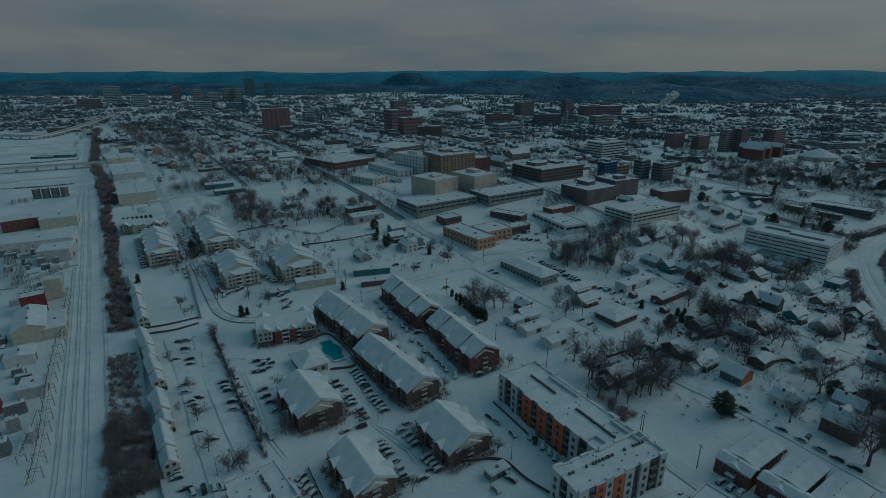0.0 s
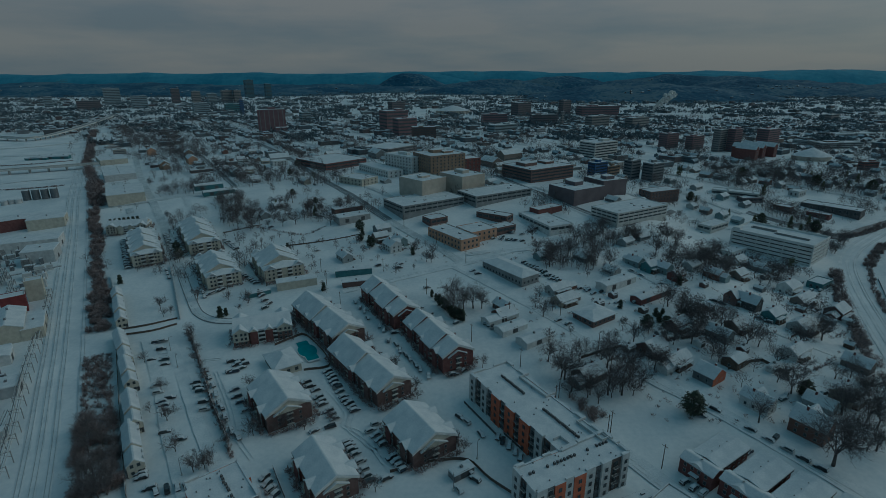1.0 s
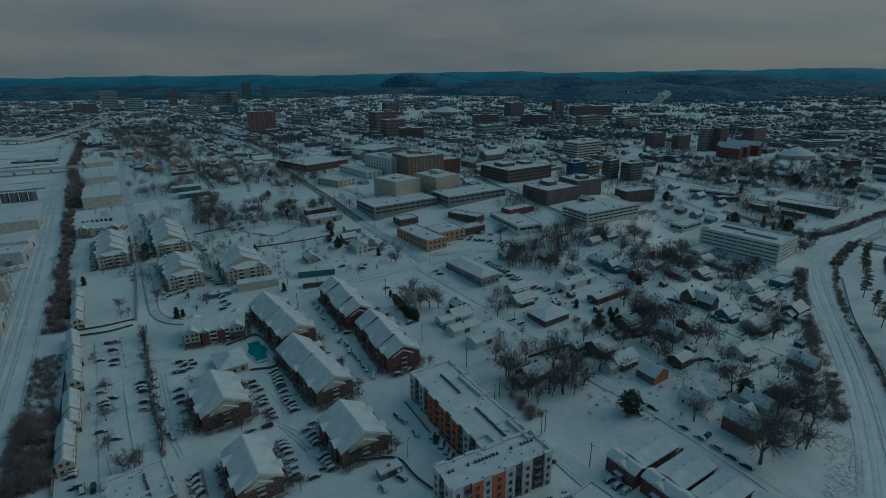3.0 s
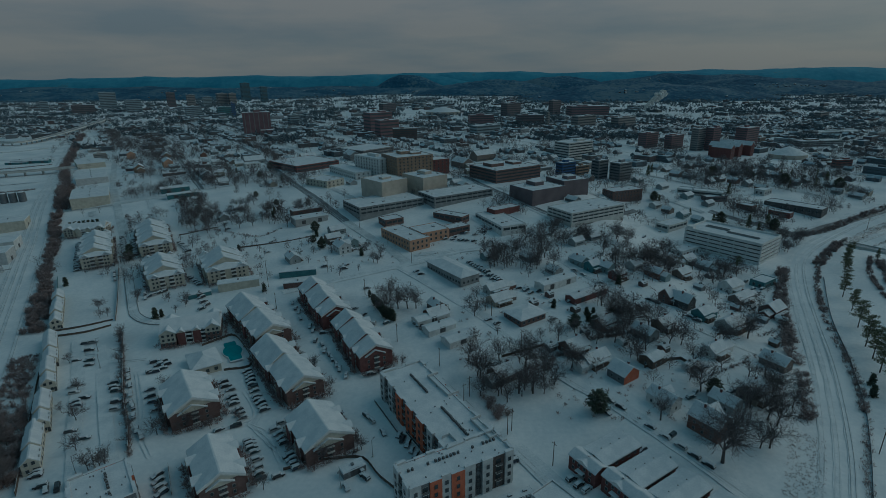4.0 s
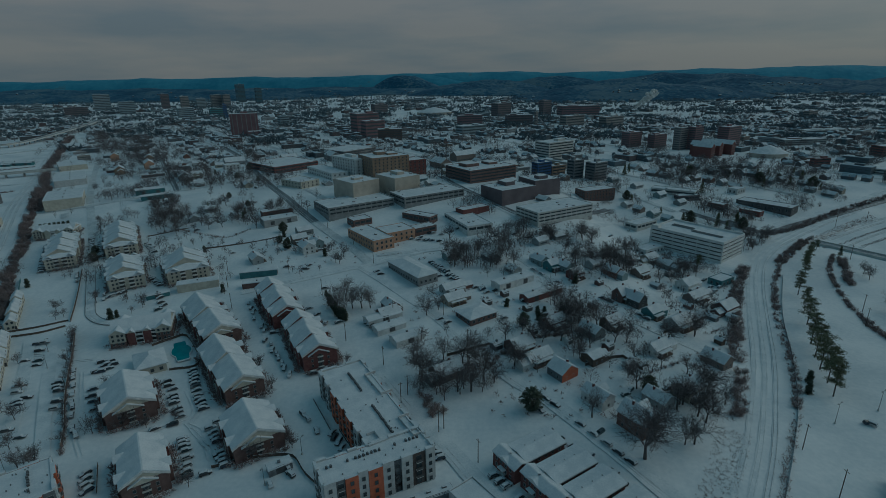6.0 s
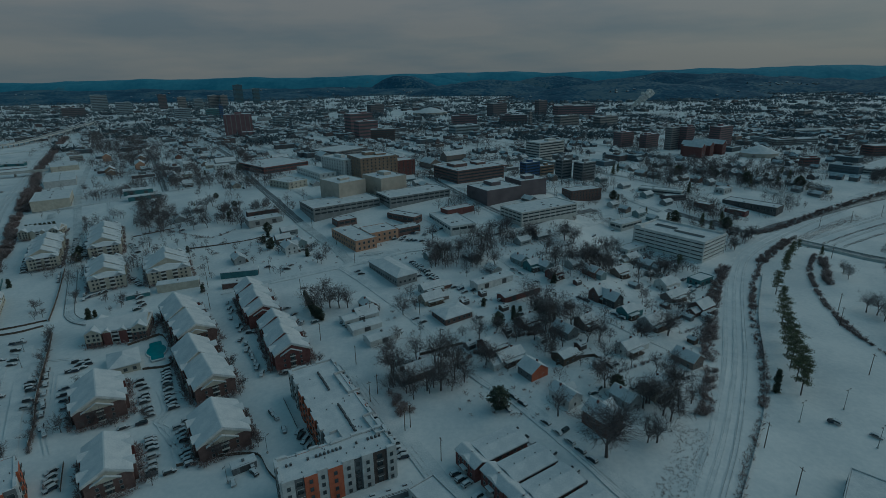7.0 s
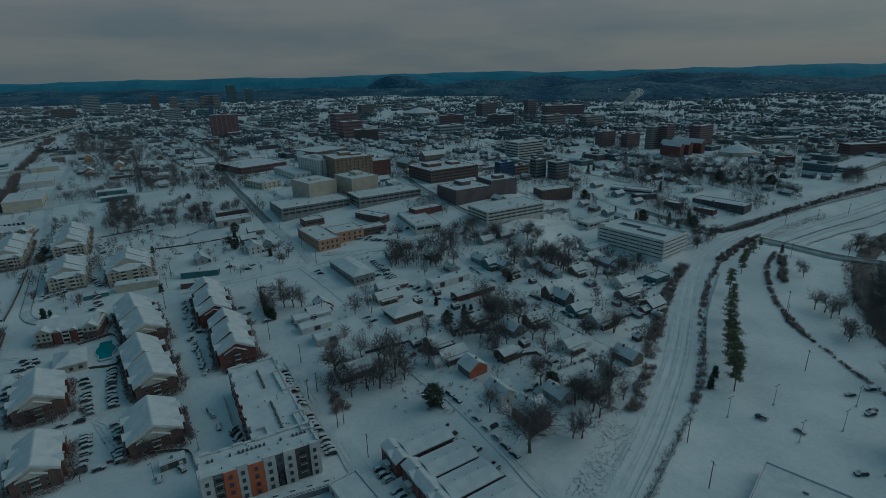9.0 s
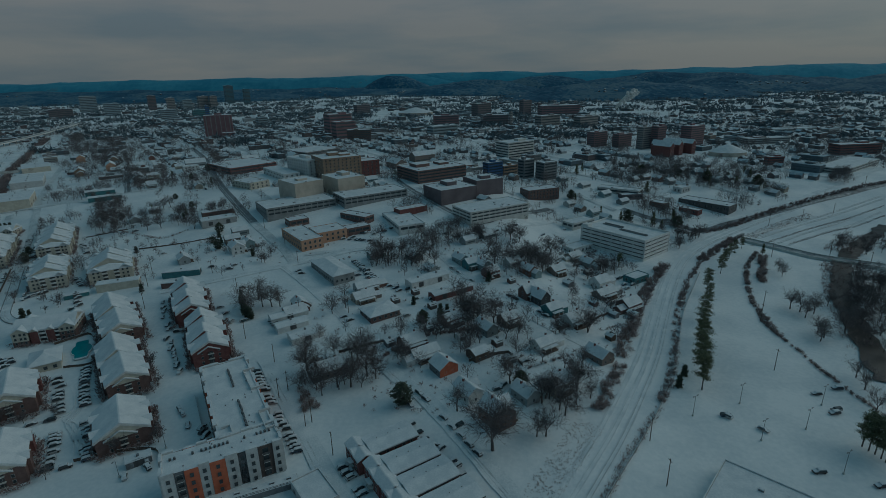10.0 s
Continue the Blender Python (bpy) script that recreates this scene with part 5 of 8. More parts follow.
# ---- pool and clubhouse ----
def swimming_pool(x, y, rot, L, W):
    e = thing("swimming_pool", x, y, rot, "turquoise covered swimming pool in a snowy deck", "pool", z=ground_z(x, y) + 0.1)
    out = []
    for i in range(48):
        a = 2 * math.pi * i / 48
        px, py = L / 2 * max(-1, min(1, 1.35 * math.cos(a))), W / 2 * max(-1, min(1, 1.35 * math.sin(a)))
        if abs(px) < L * 0.22:
            py += math.copysign(W * 0.28 * math.sqrt(1 - (px / (L * 0.22)) ** 2), py)
        out.append((px, py))
    s = Shape()
    s.face([(a, b, 0.16) for a, b in out])
    part("water", s, POOL, e, "still turquoise cover")
    c = Shape()
    for (a, b), (p, q) in zip(out, out[1:] + out[:1]):
        c.face(((a, b, 0.26), (p, q, 0.26), (p * 1.07, q * 1.08, 0.26), (a * 1.07, b * 1.08, 0.26)))
        c.face(((a, b, 0.26), (p, q, 0.26), (p, q, 0.1), (a, b, 0.1)))
        c.face(((a * 1.07, b * 1.08, 0.26), (p * 1.07, q * 1.08, 0.26), (p * 1.07, q * 1.08, -0.4), (a * 1.07, b * 1.08, -0.4)))
    part("coping", c, ROOF_SNOW, e)


swimming_pool(-58.3, 238.4, 121.8, 21.6, 6.1)
fence([(22.8, 197.5), (30.0, 185.6), (37.0, 173.8)], 1.1, DARK_ROOF, "low dark railing with snow on top", 3.0)
fence([(38.6, 177.4), (46.6, 165.0)], 1.1, DARK_ROOF, "low dark railing with snow on top", 3.0)
fence([(-6.5, 155.8), (3.3, 159.7), (12.7, 161.9), (23.2, 161.8), (30.9, 152.1), (42.7, 141.2)], 1.3, None, "dark garden fence dusted with snow", 3.0)


def tyre_tracks(lines):
    """Pairs of shallow wheel marks curving over the open snow."""
    s = Shape()
    for line in lines:
        for side in (-0.8, 0.8):
            t = strip_shape(line, 0.42, 0.17, side, 0.1, 2.0, 0.2)
            k = len(s.v)
            s.v += t.v
            s.f += [tuple(i + k for i in f) for f in t.f]
            s.s += t.s
    tagged(new("tyre_tracks", s.mesh("tyre_tracks", PACKED)), "curved wheel tracks pressed into the snow", "tracks", kind="structure")


tyre_tracks([[(-40.6, 205.6), (-35.6, 199.7), (-30.9, 193.3), (-29.0, 188.4), (-28.9, 182.2), (-21.8, 178.5), (-18.0, 171.7), (-12.5, 166.7)], [(-38.6, 206.6), (-32.0, 197.0), (-27.0, 190.0), (-26.1, 180.0), (-16.3, 170.8), (-9.0, 160.2)],
             [(-33.1, 201.9), (-23.5, 206.6), (-5.7, 210.8)], [(-43.2, 155.4), (-41.3, 164.9), (-41.4, 175.0), (-30.0, 186.0)],
             [(-146.2, 235.1), (-131.0, 234.5), (-115.6, 227.8), (-100.0, 230.0)], [(-143.4, 230.7), (-131.7, 230.6), (-115.6, 222.3), (-98.0, 190.0)], [(46.4, 229.4), (65.1, 199.5), (79.3, 178.7), (97.3, 149.1)], [(-60.0, 160.0), (-70.0, 172.0), (-80.0, 190.0), (-98.0, 218.0)]])


def forecourt(x, y, rot, L, W, h):
    """A raised forecourt with a dark railing and snow on its deck."""
    e = thing("front_terrace", x, y, rot, "raised forecourt with a dark railing under snow", "terrace")
    part("base", boxed(-L / 2, -W / 2, -1, L / 2, W / 2, h), GREY, e)
    part("deck_snow", boxed(-L / 2 + 0.1, -W / 2 + 0.1, h + 0.003, L / 2 - 0.1, W / 2 - 0.1, h + 0.22, 0.1), ROOF_SNOW, e)
    post = boxed(-0.05, -0.05, h, 0.05, 0.05, h + 1.1).mesh("post", DARK_ROOF)
    for i in range(int(L / 2) + 1):
        part("post", post, None, e, "", (-L / 2 + 0.08 + i * (L - 0.16) / int(L / 2), -W / 2 + 0.06, 0))
    for z in (0.55, 1.05):
        part("rail", boxed(-L / 2, -W / 2, h + z, L / 2, -W / 2 + 0.12, h + z + 0.1), DARK_ROOF, e)
    for i in range(5):
        b = Shape()
        b.box(-0.9, -0.4, h + 0.2, 0.9, 0.4, h + 0.75, 0, 0.1)
        b.box(-0.85, -0.35, h + 0.75, 0.85, 0.35, h + 0.95, 1, 0.08)
        part("planter", b, (DARK_ROOF, ROOF_SNOW), e, "", (-L * 0.4 + i * L * 0.2, 0.6, 0))


forecourt(72.6, 137.6, 23.0, 30.0, 4.6, 2.2)
flat_block(94.6, 136.4, -52.0, 17.0, 11.0, 3.4, 1, PALE, "low pale annex with a smooth snowy roof", step=4)
fence([(-50.6, 156.0), (-46.4, 149.0), (-42.2, 142.2)], 1.6, None, "dark garden fence dusted with snow", 3.0)
fence([(-76.8, 243.4), (-69.6, 250.7), (-62.1, 253.0), (-44.0, 227.2), (-55.6, 220.0)], 1.3, None, "low dark pool fence with snow on top", 2.5)
def hip_house(x, y, rot, L, W, h, rise, wall, label):
    e = thing("house", x, y, rot, label, "house", "low hipped houses")
    take(x, y, L, W, rot)
    part("wall", boxed(-L / 2, -W / 2, -1, L / 2, W / 2, h), wall, e)
    part("roof", hip_roof(L, W, h, rise, 0.9), ROOF_SNOW, e, "hipped roof under snow")
    for k, (a, b) in enumerate(((L, W), (W, L), (L, W), (W, L))):
        windows(e, -a / 2 + 0.5, a / 2 - 0.5, -b / 2 - 0.02, -0.2, 1, 3.2, 1.6, 1.7, 3, k * 90)


hip_house(-66.6, 223.8, 124, 17, 13, 4, 3.4, CREAM, "clubhouse with a snowy hipped roof beside the pool")
shed(-85.2, 318.4, 112.3, 7.7, 25.8, 5, CREAM, 0, "low cream utility hall with a snowy flat roof")
shed(-50.2, 337.2, 104.4, 6.9, 25.1, 4, TEAL, 0, "low teal-trimmed canopy under snow", "canopy")
shed(-45.3, 319.4, 104.8, 5.2, 18.8, 3.5, BRICK_DARK, 0, "low brick outbuilding under snow")
shed(-106.4, 305.5, 34, 14, 5, 2.6, TEAL, 0, "teal carport with snow on its roof", "carport")
shed(20.2, 154.9, 34, 9, 4.2, 2.9, STEEL, 0, "long grey trailer under snow", "trailer")

# ---- townhouses along the line ----
def terrace(line, n, lift=1.0):
    (x0, y0), (x1, y1) = line
    rot, L = math.degrees(math.atan2(y1 - y0, x1 - x0)), math.hypot(x1 - x0, y1 - y0) / n
    for i in range(n):
        k = (i + 0.5) / n
        townhouse(x0 + (x1 - x0) * k, y0 + (y1 - y0) * k, rot, L - 0.1, 5.6, 4.6, lift=lift * (i % 2))


terrace([(-98.5, 150.7), (-114.4, 174.3)], 3)
terrace([(-111.7, 173.6), (-126.8, 195.3)], 3)
terrace([(-128.6, 200.9), (-144.5, 222.5)], 3)
terrace([(-143.4, 222.5), (-164.4, 250.6)], 3)
terrace([(-169.1, 261.6), (-195.9, 301.7)], 4)
fence([(-96.4, 140.2), (-111.5, 163.1), (-129.1, 190.7), (-148.4, 221.5), (-166.9, 250.6)], 1.8)
fence([(-171.3, 259.1), (-156.6, 264.7), (-143.2, 272.6)], 1.1, None, "dark fence along the car park edge")
fence([(-163.3, 254.2), (-150.3, 258.5), (-140.3, 266.0)], 1.1, None, "dark fence along the car park edge")
fence([(-186.3, 349.8), (-160.5, 305.7), (-141.0, 271.2)], 1.8)
fence([(-127.5, 255.4), (-109.9, 226.8), (-90.2, 194.5), (-77.7, 176.4), (-70.0, 163.4)], 2.2, None, "dark hedge-like fence beside the car park")
fence([(-219.4, 332.8), (-200.4, 305.7)], 2.4, TEAL, "teal screen fence dusted with snow")

# ---- brick duplexes ----
def brick_flats(x, y, rot, L=26.0, W=10.6, head=6.5, wide=12.6, h=5.8):
    """Two storeys of brick: a long bar under a low snowy roof and a broader gabled head towards the street."""
    e = thing("brick_flats", x, y, rot, "two-storey red brick flats with a long snow-covered roof", "building", "brick flats")
    take(x, y, L, wide, rot)
    xh = -L / 2 + head
    part("wall", boxed(xh - 0.02, -W / 2, -1.0, L / 2, W / 2, h), BRICK, e)
    g = Shape()
    g.prism([(-W / 2, h), (W / 2, h), (0, h + 1.1)], xh, L / 2 - 0.05)
    part("gable", g, BRICK, e)
    part("roof", gable_roof(L - head - 0.2, W, h, 1.1, 0.55, 0.35), ROOF_SNOW, e, "low roof slope under snow", ((xh + L / 2) / 2, 0, 0))
    for sy in (-1, 1):
        part("fascia", boxed(xh, sy * (W / 2 + 0.42) - 0.1, h - 0.75, L / 2 + 0.4, sy * (W / 2 + 0.42) + 0.1, h - 0.2), DARK_ROOF, e, "dark eaves board")
        g = Shape()
        g.prism([(-head / 2, -1.0), (head / 2, -1.0), (head / 2, h), (0, h + 1.5), (-head / 2, h)], 0.0, wide / 2)
        part("head_wall", g, BRICK, e, "", (-L / 2 + head / 2, 0, 0), 90 * sy)
        part("head_roof", gable_roof(wide / 2 - 0.2, head, h, 1.5, 0.4, 0.3), ROOF_SNOW, e, "", (-L / 2 + head / 2, sy * wide / 4, 0), 90)
    g = Shape()
    g.prism([(-wide * 0.26, h - 0.3), (wide * 0.26, h - 0.3), (0, h + 1.2)], -L / 2 - 0.25, xh - 1.0)
    part("cross_gable", g, WHITE, e, "pale pediment over the entrance")
    part("cross_roof", gable_roof(head * 0.7, wide * 0.52, h - 0.3, 1.5, 0.35, 0.3), ROOF_SNOW, e, "", (-L / 2 + head * 0.35, 0, 0))
    windows(e, -wide * 0.42, wide * 0.42, -L / 2 - 0.02, 0, 2, 2.6, 1.0, 1.4, 2.7, 270)
    windows(e, xh + 1, L / 2 - 1, -W / 2 - 0.02, 0, 2, 3.4, 1.0, 1.3, 2.7, 0)
    windows(e, xh + 1, L / 2 - 1, -W / 2 - 0.02, 0, 2, 3.4, 1.0, 1.3, 2.7, 180)
    part("porch", boxed(-L / 2 - 1.6, -1.4, -0.3, -L / 2, 1.4, 0.5), CONCRETE, e)
    part("porch_roof", boxed(-L / 2 - 1.8, -1.7, 2.5, -L / 2, 1.7, 2.85, 0.1), ROOF_SNOW, e)
    for k in range(3):
        part("roof_vent", STOCK.setdefault("vent", boxed(-0.2, -0.2, 0, 0.2, 0.2, 0.5, 0.04).mesh("roof_vent", STEEL)), None, e, "", (-2 + k * 5, 0.8, h + 1.1))


for x, y in ((116.4, 158.6), (125.4, 147.2), (132.6, 136.2), (140.9, 125.8)):
    brick_flats(x, y, 33.0)

# ---- neighbourhood houses ----
house(83.8, 216.3, 34, 14, 10, 4.0, porch=False, label="grey house with a broad snowy roof among trees")
shed(62.3, 248.8, 34, 18, 9, 3.0, WHITE, 1.4, "white workshop with a snowy gable roof", "workshop")
shed(51.2, 259.8, 34, 18, 8, 2.9, WHITE, 1.3, "white workshop with a snowy gable roof", "workshop")
shed(46.3, 271.3, 34, 22, 8, 2.7, WHITE, 1.4, "white workshop with a snowy gable roof", "workshop")
orange_house = house(140.4, 213.6, -57, 10, 10.5, 4.0, GREY, 3.4, porch=False, label="dark house with an orange-red gable wall and snowy roof", wing=False)
orange_gable = Shape()
orange_gable.prism([(-5.2, -0.5), (5.2, -0.5), (5.2, 4.0), (0, 7.3), (-5.2, 4.0)], 5.02, 5.12)
part("gable_wall", orange_gable, ORANGE, orange_house, "orange-red boarded gable wall")
house(122.8, 239.4, 34, 13, 10, 3.6, BRICK_DARK, label="dark brick house with a broad snowy roof")
house(130.0, 227.0, 34, 15, 8, 3.6, WHITE, label="pale house with a long snowy roof")
house(158.1, 224.7, 34, 9, 8, 4.4, WOOD, 1.6, False, False, label="small brown wooden house with a low roof")
house(151.6, 192.3, 124, 12, 8, 4.6, WHITE, cross=True, label="white two-storey house with porch and snowy roof")
house(163.4, 175.1, 124, 13, 10, 6.6, HOUSE_WALL, 4.2, cross=True, label="tall old house with gables and a front porch")
house(193.4, 197.1, 34, 12, 9, 5.0, label="snow-roofed house beside a large yard")
house(220.4, 224.9, 124, 12, 9, 4.2)
house(193.9, 293.9, 34, 9, 8, 5.2, BRICK_DARK, 4, cross=True, label="dark brick house with steep snowy gables")
house(200.9, 286.1, 124, 9, 8, 5.2, SHADE, 4, cross=True, label="dark timbered house with steep snowy gables")
house(205.4, 272.9, 34, 10, 8, 4.4, TEAL, label="teal house with a snowy roof")
house(216.8, 263.2, 34, 14, 10, 4.0, label="broad snow-roofed house by the street")
house(249.5, 326.0, 34, 12, 10, 5.0, WHITE, label="white house with a tall snowy gable")
house(247.6, 308.2, 34, 16, 8, 3.8, HOUSE_WALL, label="long low house with teal walls")
flat_block(278.8, 337.1, 34, 16, 10, 4, 1, TEAL, "low teal flat-roofed building under snow", step=4)
house(258.0, 290.8, 34, 13, 10, 4.6, BRICK_DARK, label="brown brick house next to the railway thicket")
house(193.4, 233.5, 34, 12, 8, 3.8, WHITE, label="white house with a teal porch in the snow")
house(152.4, 351.5, 124, 11, 8)
house(159.1, 341.6, 34, 9, 8, 5, TEAL, label="small teal-trimmed house with snowy gable")
house(168.4, 339.5, 124, 10, 8, 4.5)
house(172.8, 327.8, 34, 10, 8, 4.5, BRICK)
house(199.9, 331.6, 124, 11, 8)
house(221.3, 338.2, 34, 11, 8)
house(251.4, 366.8, 124, 11, 8)
house(177.8, 260.3, 34, 11, 8)
house(164.1, 251.1, 124, 12, 8)
house(145.1, 261.4, 34, 12, 8)
house(177.7, 190.6, 124, 11, 8, label="small house hidden behind a large bare tree")
shed(128.6, 318.6, 34, 30, 9, 4.2, WHITE, 0.8, "long white workshop with a snowy roof", "workshop")
shed(144.8, 300.4, 34, 30, 8, 3.6, BRICK, 1.2, "long red brick workshop with a snowy roof", "workshop")
hip_house(101.5, 272.8, 34, 19, 15, 3.6, 2.4, BRICK_DARK, "broad hipped house under thick snow")
house(88.4, 293.5, 34, 14, 9, 3.6, HOUSE_WALL, label="grey-blue bungalow under snow")
house(87.9, 309.7, 34, 16, 8, 3.6, HOUSE_WALL)
house(48.7, 274.9, 34, 12, 8, 3.4)
house(49.4, 285.3, 124, 10, 8, 3.4, BRICK_DARK)
house(-27.0, 381.0, 124, 13, 10, 5.6, WHITE, cross=True, label="white two-storey house with snowy gables")
flat_block(59.2, 450.5, 55.8, 11.9, 31.3, 5, 1, BRICK_DARK, "low dark shop row under snow", band=True)
flat_block(62.6, 423.5, 34, 22, 12, 5, 1, BRICK_DARK, "low dark shop row under snow", band=True)
flat_block(5.3, 443.0, 34, 18, 14, 5, 1, BRICK_DARK, "low dark shop row under snow", band=True)
flat_block(336.0, 561.0, -34.0, 46, 14, 5, 1, CONCRETE, "long low shop row with pale walls and snowy roof", band=True)
flat_block(343.0, 543.5, 8.0, 24, 10, 4.5, 1, HAZED_BRICK, "small dark shop with a snowy flat roof", band=True)
flat_block(243.0, 541.0, 22.0, 38, 18, 10, 3, BRICK_DARK, "brown brick school with a snowy roof", step=4)
flat_block(408.0, 566.0, 34.0, 17, 11, 5, 1, PALE, "pale house block with a snowy roof", step=4)
flat_block(269.8, 473.1, 34, 30, 14, 5, 1, CONCRETE, "low white clinic building with dark windows", band=True)
flat_block(252.6, 404.5, 34, 24, 12, 4.5, 1, WHITE, "low flat-roofed house under snow", step=4)
flat_block(-209.7, 693.7, 34, 20, 14, 6, 2, WHITE, "pale two-storey house under snow", step=4)
shed(-76.9, 466.6, 34, 28, 9, 5, BRICK_DARK, 0, "dark red brick shop with snowy roof", "shop")
shed(-69.8, 448.9, 34, 30, 14, 5, TOWN_WALL, 0, "low shop with snowy roof", "shop")
shed(-240.6, 546.4, 34, 28, 9, 5, TEAL, 1.5, "long teal metal shed with snow on its roof", "workshop")
shed(-219.2, 520.6, 34, 30, 9, 4, TEAL, 1.0, "long teal metal shed with snow on its roof", "workshop")
house(-459.1, 834.2, 124, 14, 12, 8, BRICK_ORANGE, label="orange brick house with a snowy gable")
house(-367.0, 696.9, 124, 18, 12, 7, BRICK_TAN, label="tan brick house with a snowy gable")
house(-347.1, 735.1, 124, 26, 12, 8, BRICK_ORANGE, label="long orange brick house with snowy gables")
house(-381.5, 797.9, 124, 14, 12, 8, BRICK_TAN)
for x, y in [(-199.5, 237.9), (-264.7, 660.2), (-274.6, 728.6), (-230.9, 636.0), (-202.5, 581.3), (-231.6, 590.0), (-303.4, 710.4), (-335.6, 823.3), (-60.9, 362.1), (-68.4, 469.2), (-22.3, 394.0), (-17.3, 383.4), (-34.4, 436.1), (-39.0, 403.0), (-24.0, 427.6), (-286.7, 811.9), (-284.8, 862.1)]:
    if y > 240 and free(x, y, 5):
        house(x, y, random.choice((34, 124)), random.uniform(10, 13), random.uniform(8, 9), random.uniform(3.8, 5.5))

rng_shed = random.Random(31)
for x, y in [(87.7, 214.9), (110.8, 239.9), (132.1, 253.0), (149.5, 243.3), (169.2, 236.9), (174.8, 219.9), (192.0, 227.7), (209.1, 252.5), (235.9, 292.0), (244.3, 277.7), (257.0, 279.2), (109.4, 289.3), (121.3, 301.3), (133.0, 280.3), (156.5, 299.9), (173.4, 282.8), (186.1, 315.9), (205.2, 326.6), (225.7, 319.7), (246.9, 348.4), (94.1, 270.4), (108.4, 263.2), (233.5, 247.7), (192.1, 267.2)]:
    if free(x, y, 1.5):
        shed(x, y, 34 + rng_shed.choice((0, 90)), rng_shed.uniform(4, 7), rng_shed.uniform(3.5, 5), 2.6, rng_shed.choice((WHITE, GREY, WOOD, BRICK_DARK)), 1.0, "small snow-capped garden shed in a back yard", "garden_shed")
fence([(-175.7, 420.4), (-161.0, 430.0), (-147.8, 438.0)], 0.8, None, "dark fence along a snowy lot", 7)
fence([(-112.0, 390.8), (-81.4, 402.9), (-56.9, 417.1)], 1.0, None, "low dark fence across a snowy lot", 8)
fence([(84.2, 232.8), (98.5, 239.3), (113.4, 245.2)], 1.6, None, "dark garden fence dusted with snow", 7)
fence([(153.3, 220.5), (174.3, 228.2), (179.9, 215.5)], 1.6, None, "dark garden fence dusted with snow", 7)
fence([(204.2, 251.8), (225.5, 265.9), (248.2, 284.8)], 1.6, None, "dark garden fence dusted with snow", 7)

# ---- mid-distance blocks ----
flat_block(20.9, 401.1, 126.4, 45.4, 18.5, 8, 2, BRICK_ORANGE, "orange-tan two-storey brick building with snowy roof", step=4.0)
flat_block(40.4, 411.8, 123.5, 22.0, 25.9, 7.8, 2, BRICK_ORANGE, "orange-tan two-storey brick wing with snowy roof", step=4.0)
hip_house(59.5, 335.9, 125.9, 40.5, 15.5, 5.6, 2.6, CONCRETE_DARK, "long grey two-storey building with a snowy hipped roof")
for x, y, wall, name in ((244.5, 408.0, TEAL, "pale teal house"), (258.2, 400.0, BRICK_DARK, "dark brick house"), (243.0, 378.0, CREAM, "pale house")):
    if free(x, y, 2):
        house(x, y, 34, 12, 8, 4.0, wall, label=name + " with a snowy gable roof near the car park")
parking_garage(293.0, 410.5, 129.0, 61.0, 37.0, 15.5, 5)
flat_block(-8.4, 514.2, 134.1, 35.2, 31.9, 18, 5, CONCRETE_TAN, "pale windowless cubic medical block", penthouse=1)
flat_block(32.1, 532.6, 130.1, 35.8, 31.6, 18, 5, CONCRETE_TAN, "pale windowless cubic medical block", penthouse=1)
flat_block(-5.8, 482.4, 34.3, 67.7, 37.4, 7, 2, CONCRETE_DARK, "low grey concrete podium with dark window bands", band=True)
flat_block(64.2, 507.0, 32.1, 68.5, 32.0, 7, 2, CONCRETE_DARK, "low grey concrete podium with dark window bands", band=True)
flat_block(7.0, 621.9, 31.9, 47.7, 42.9, 26, 7, BRICK_TAN, "tan brick hospital tower", step=5, penthouse=2)
flat_block(-33.5, 635.9, 44.5, 26.0, 51.7, 22, 6, WHITE, "white hospital wing with snow on its roof", step=5, penthouse=1)
flat_block(39.3, 635.8, 119.9, 22.3, 30.8, 18, 5, BRICK, "brown brick hospital wing", step=5)
flat_block(124.1, 608.3, 33.6, 66.5, 50.5, 14, 4, BRICK_DARK, "dark brick hall with tall piers", band=True, penthouse=2)
flat_block(145.5, 505.4, 31.9, 41.6, 35.2, 12, 3, HAZED_BRICK, "brown windowless brick block", penthouse=1)
flat_block(180.6, 529.8, 26.8, 31.7, 29.6, 15, 3, HAZED_BRICK, "brown brick block with few windows", penthouse=1)
flat_block(183.4, 459.3, 30.4, 64.7, 31.7, 9, 3, CONCRETE, "white concrete car deck with dark bands", band=True)
flat_block(102.4, 438.9, 23.5, 23.5, 49.9, 5, 1, WHITE, "low white commercial hall with snowy roof", band=True)
flat_block(108.0, 464.8, 34, 30, 12, 5, 1, BRICK, "low red brick shop with snowy roof")
flat_block(-139.1, 695.2, 47.1, 65.0, 69.2, 8, 2, BRICK, "red brick block with dark bands and snowy roof", band=True)
flat_block(-73.5, 821.9, 51.5, 65.5, 58.3, 8, 2, HAZED_TAN, "broad grey-brown block with snowy roof", band=True)
flat_block(-65.2, 631.0, 38.1, 20.9, 69.6, 8, 2, WHITE, "white clinic with a snowy roof", step=5)
flat_block(-82.7, 572.8, 53.8, 25.2, 35.2, 7, 2, CREAM, "pale brick house with a snowy roof", step=5)


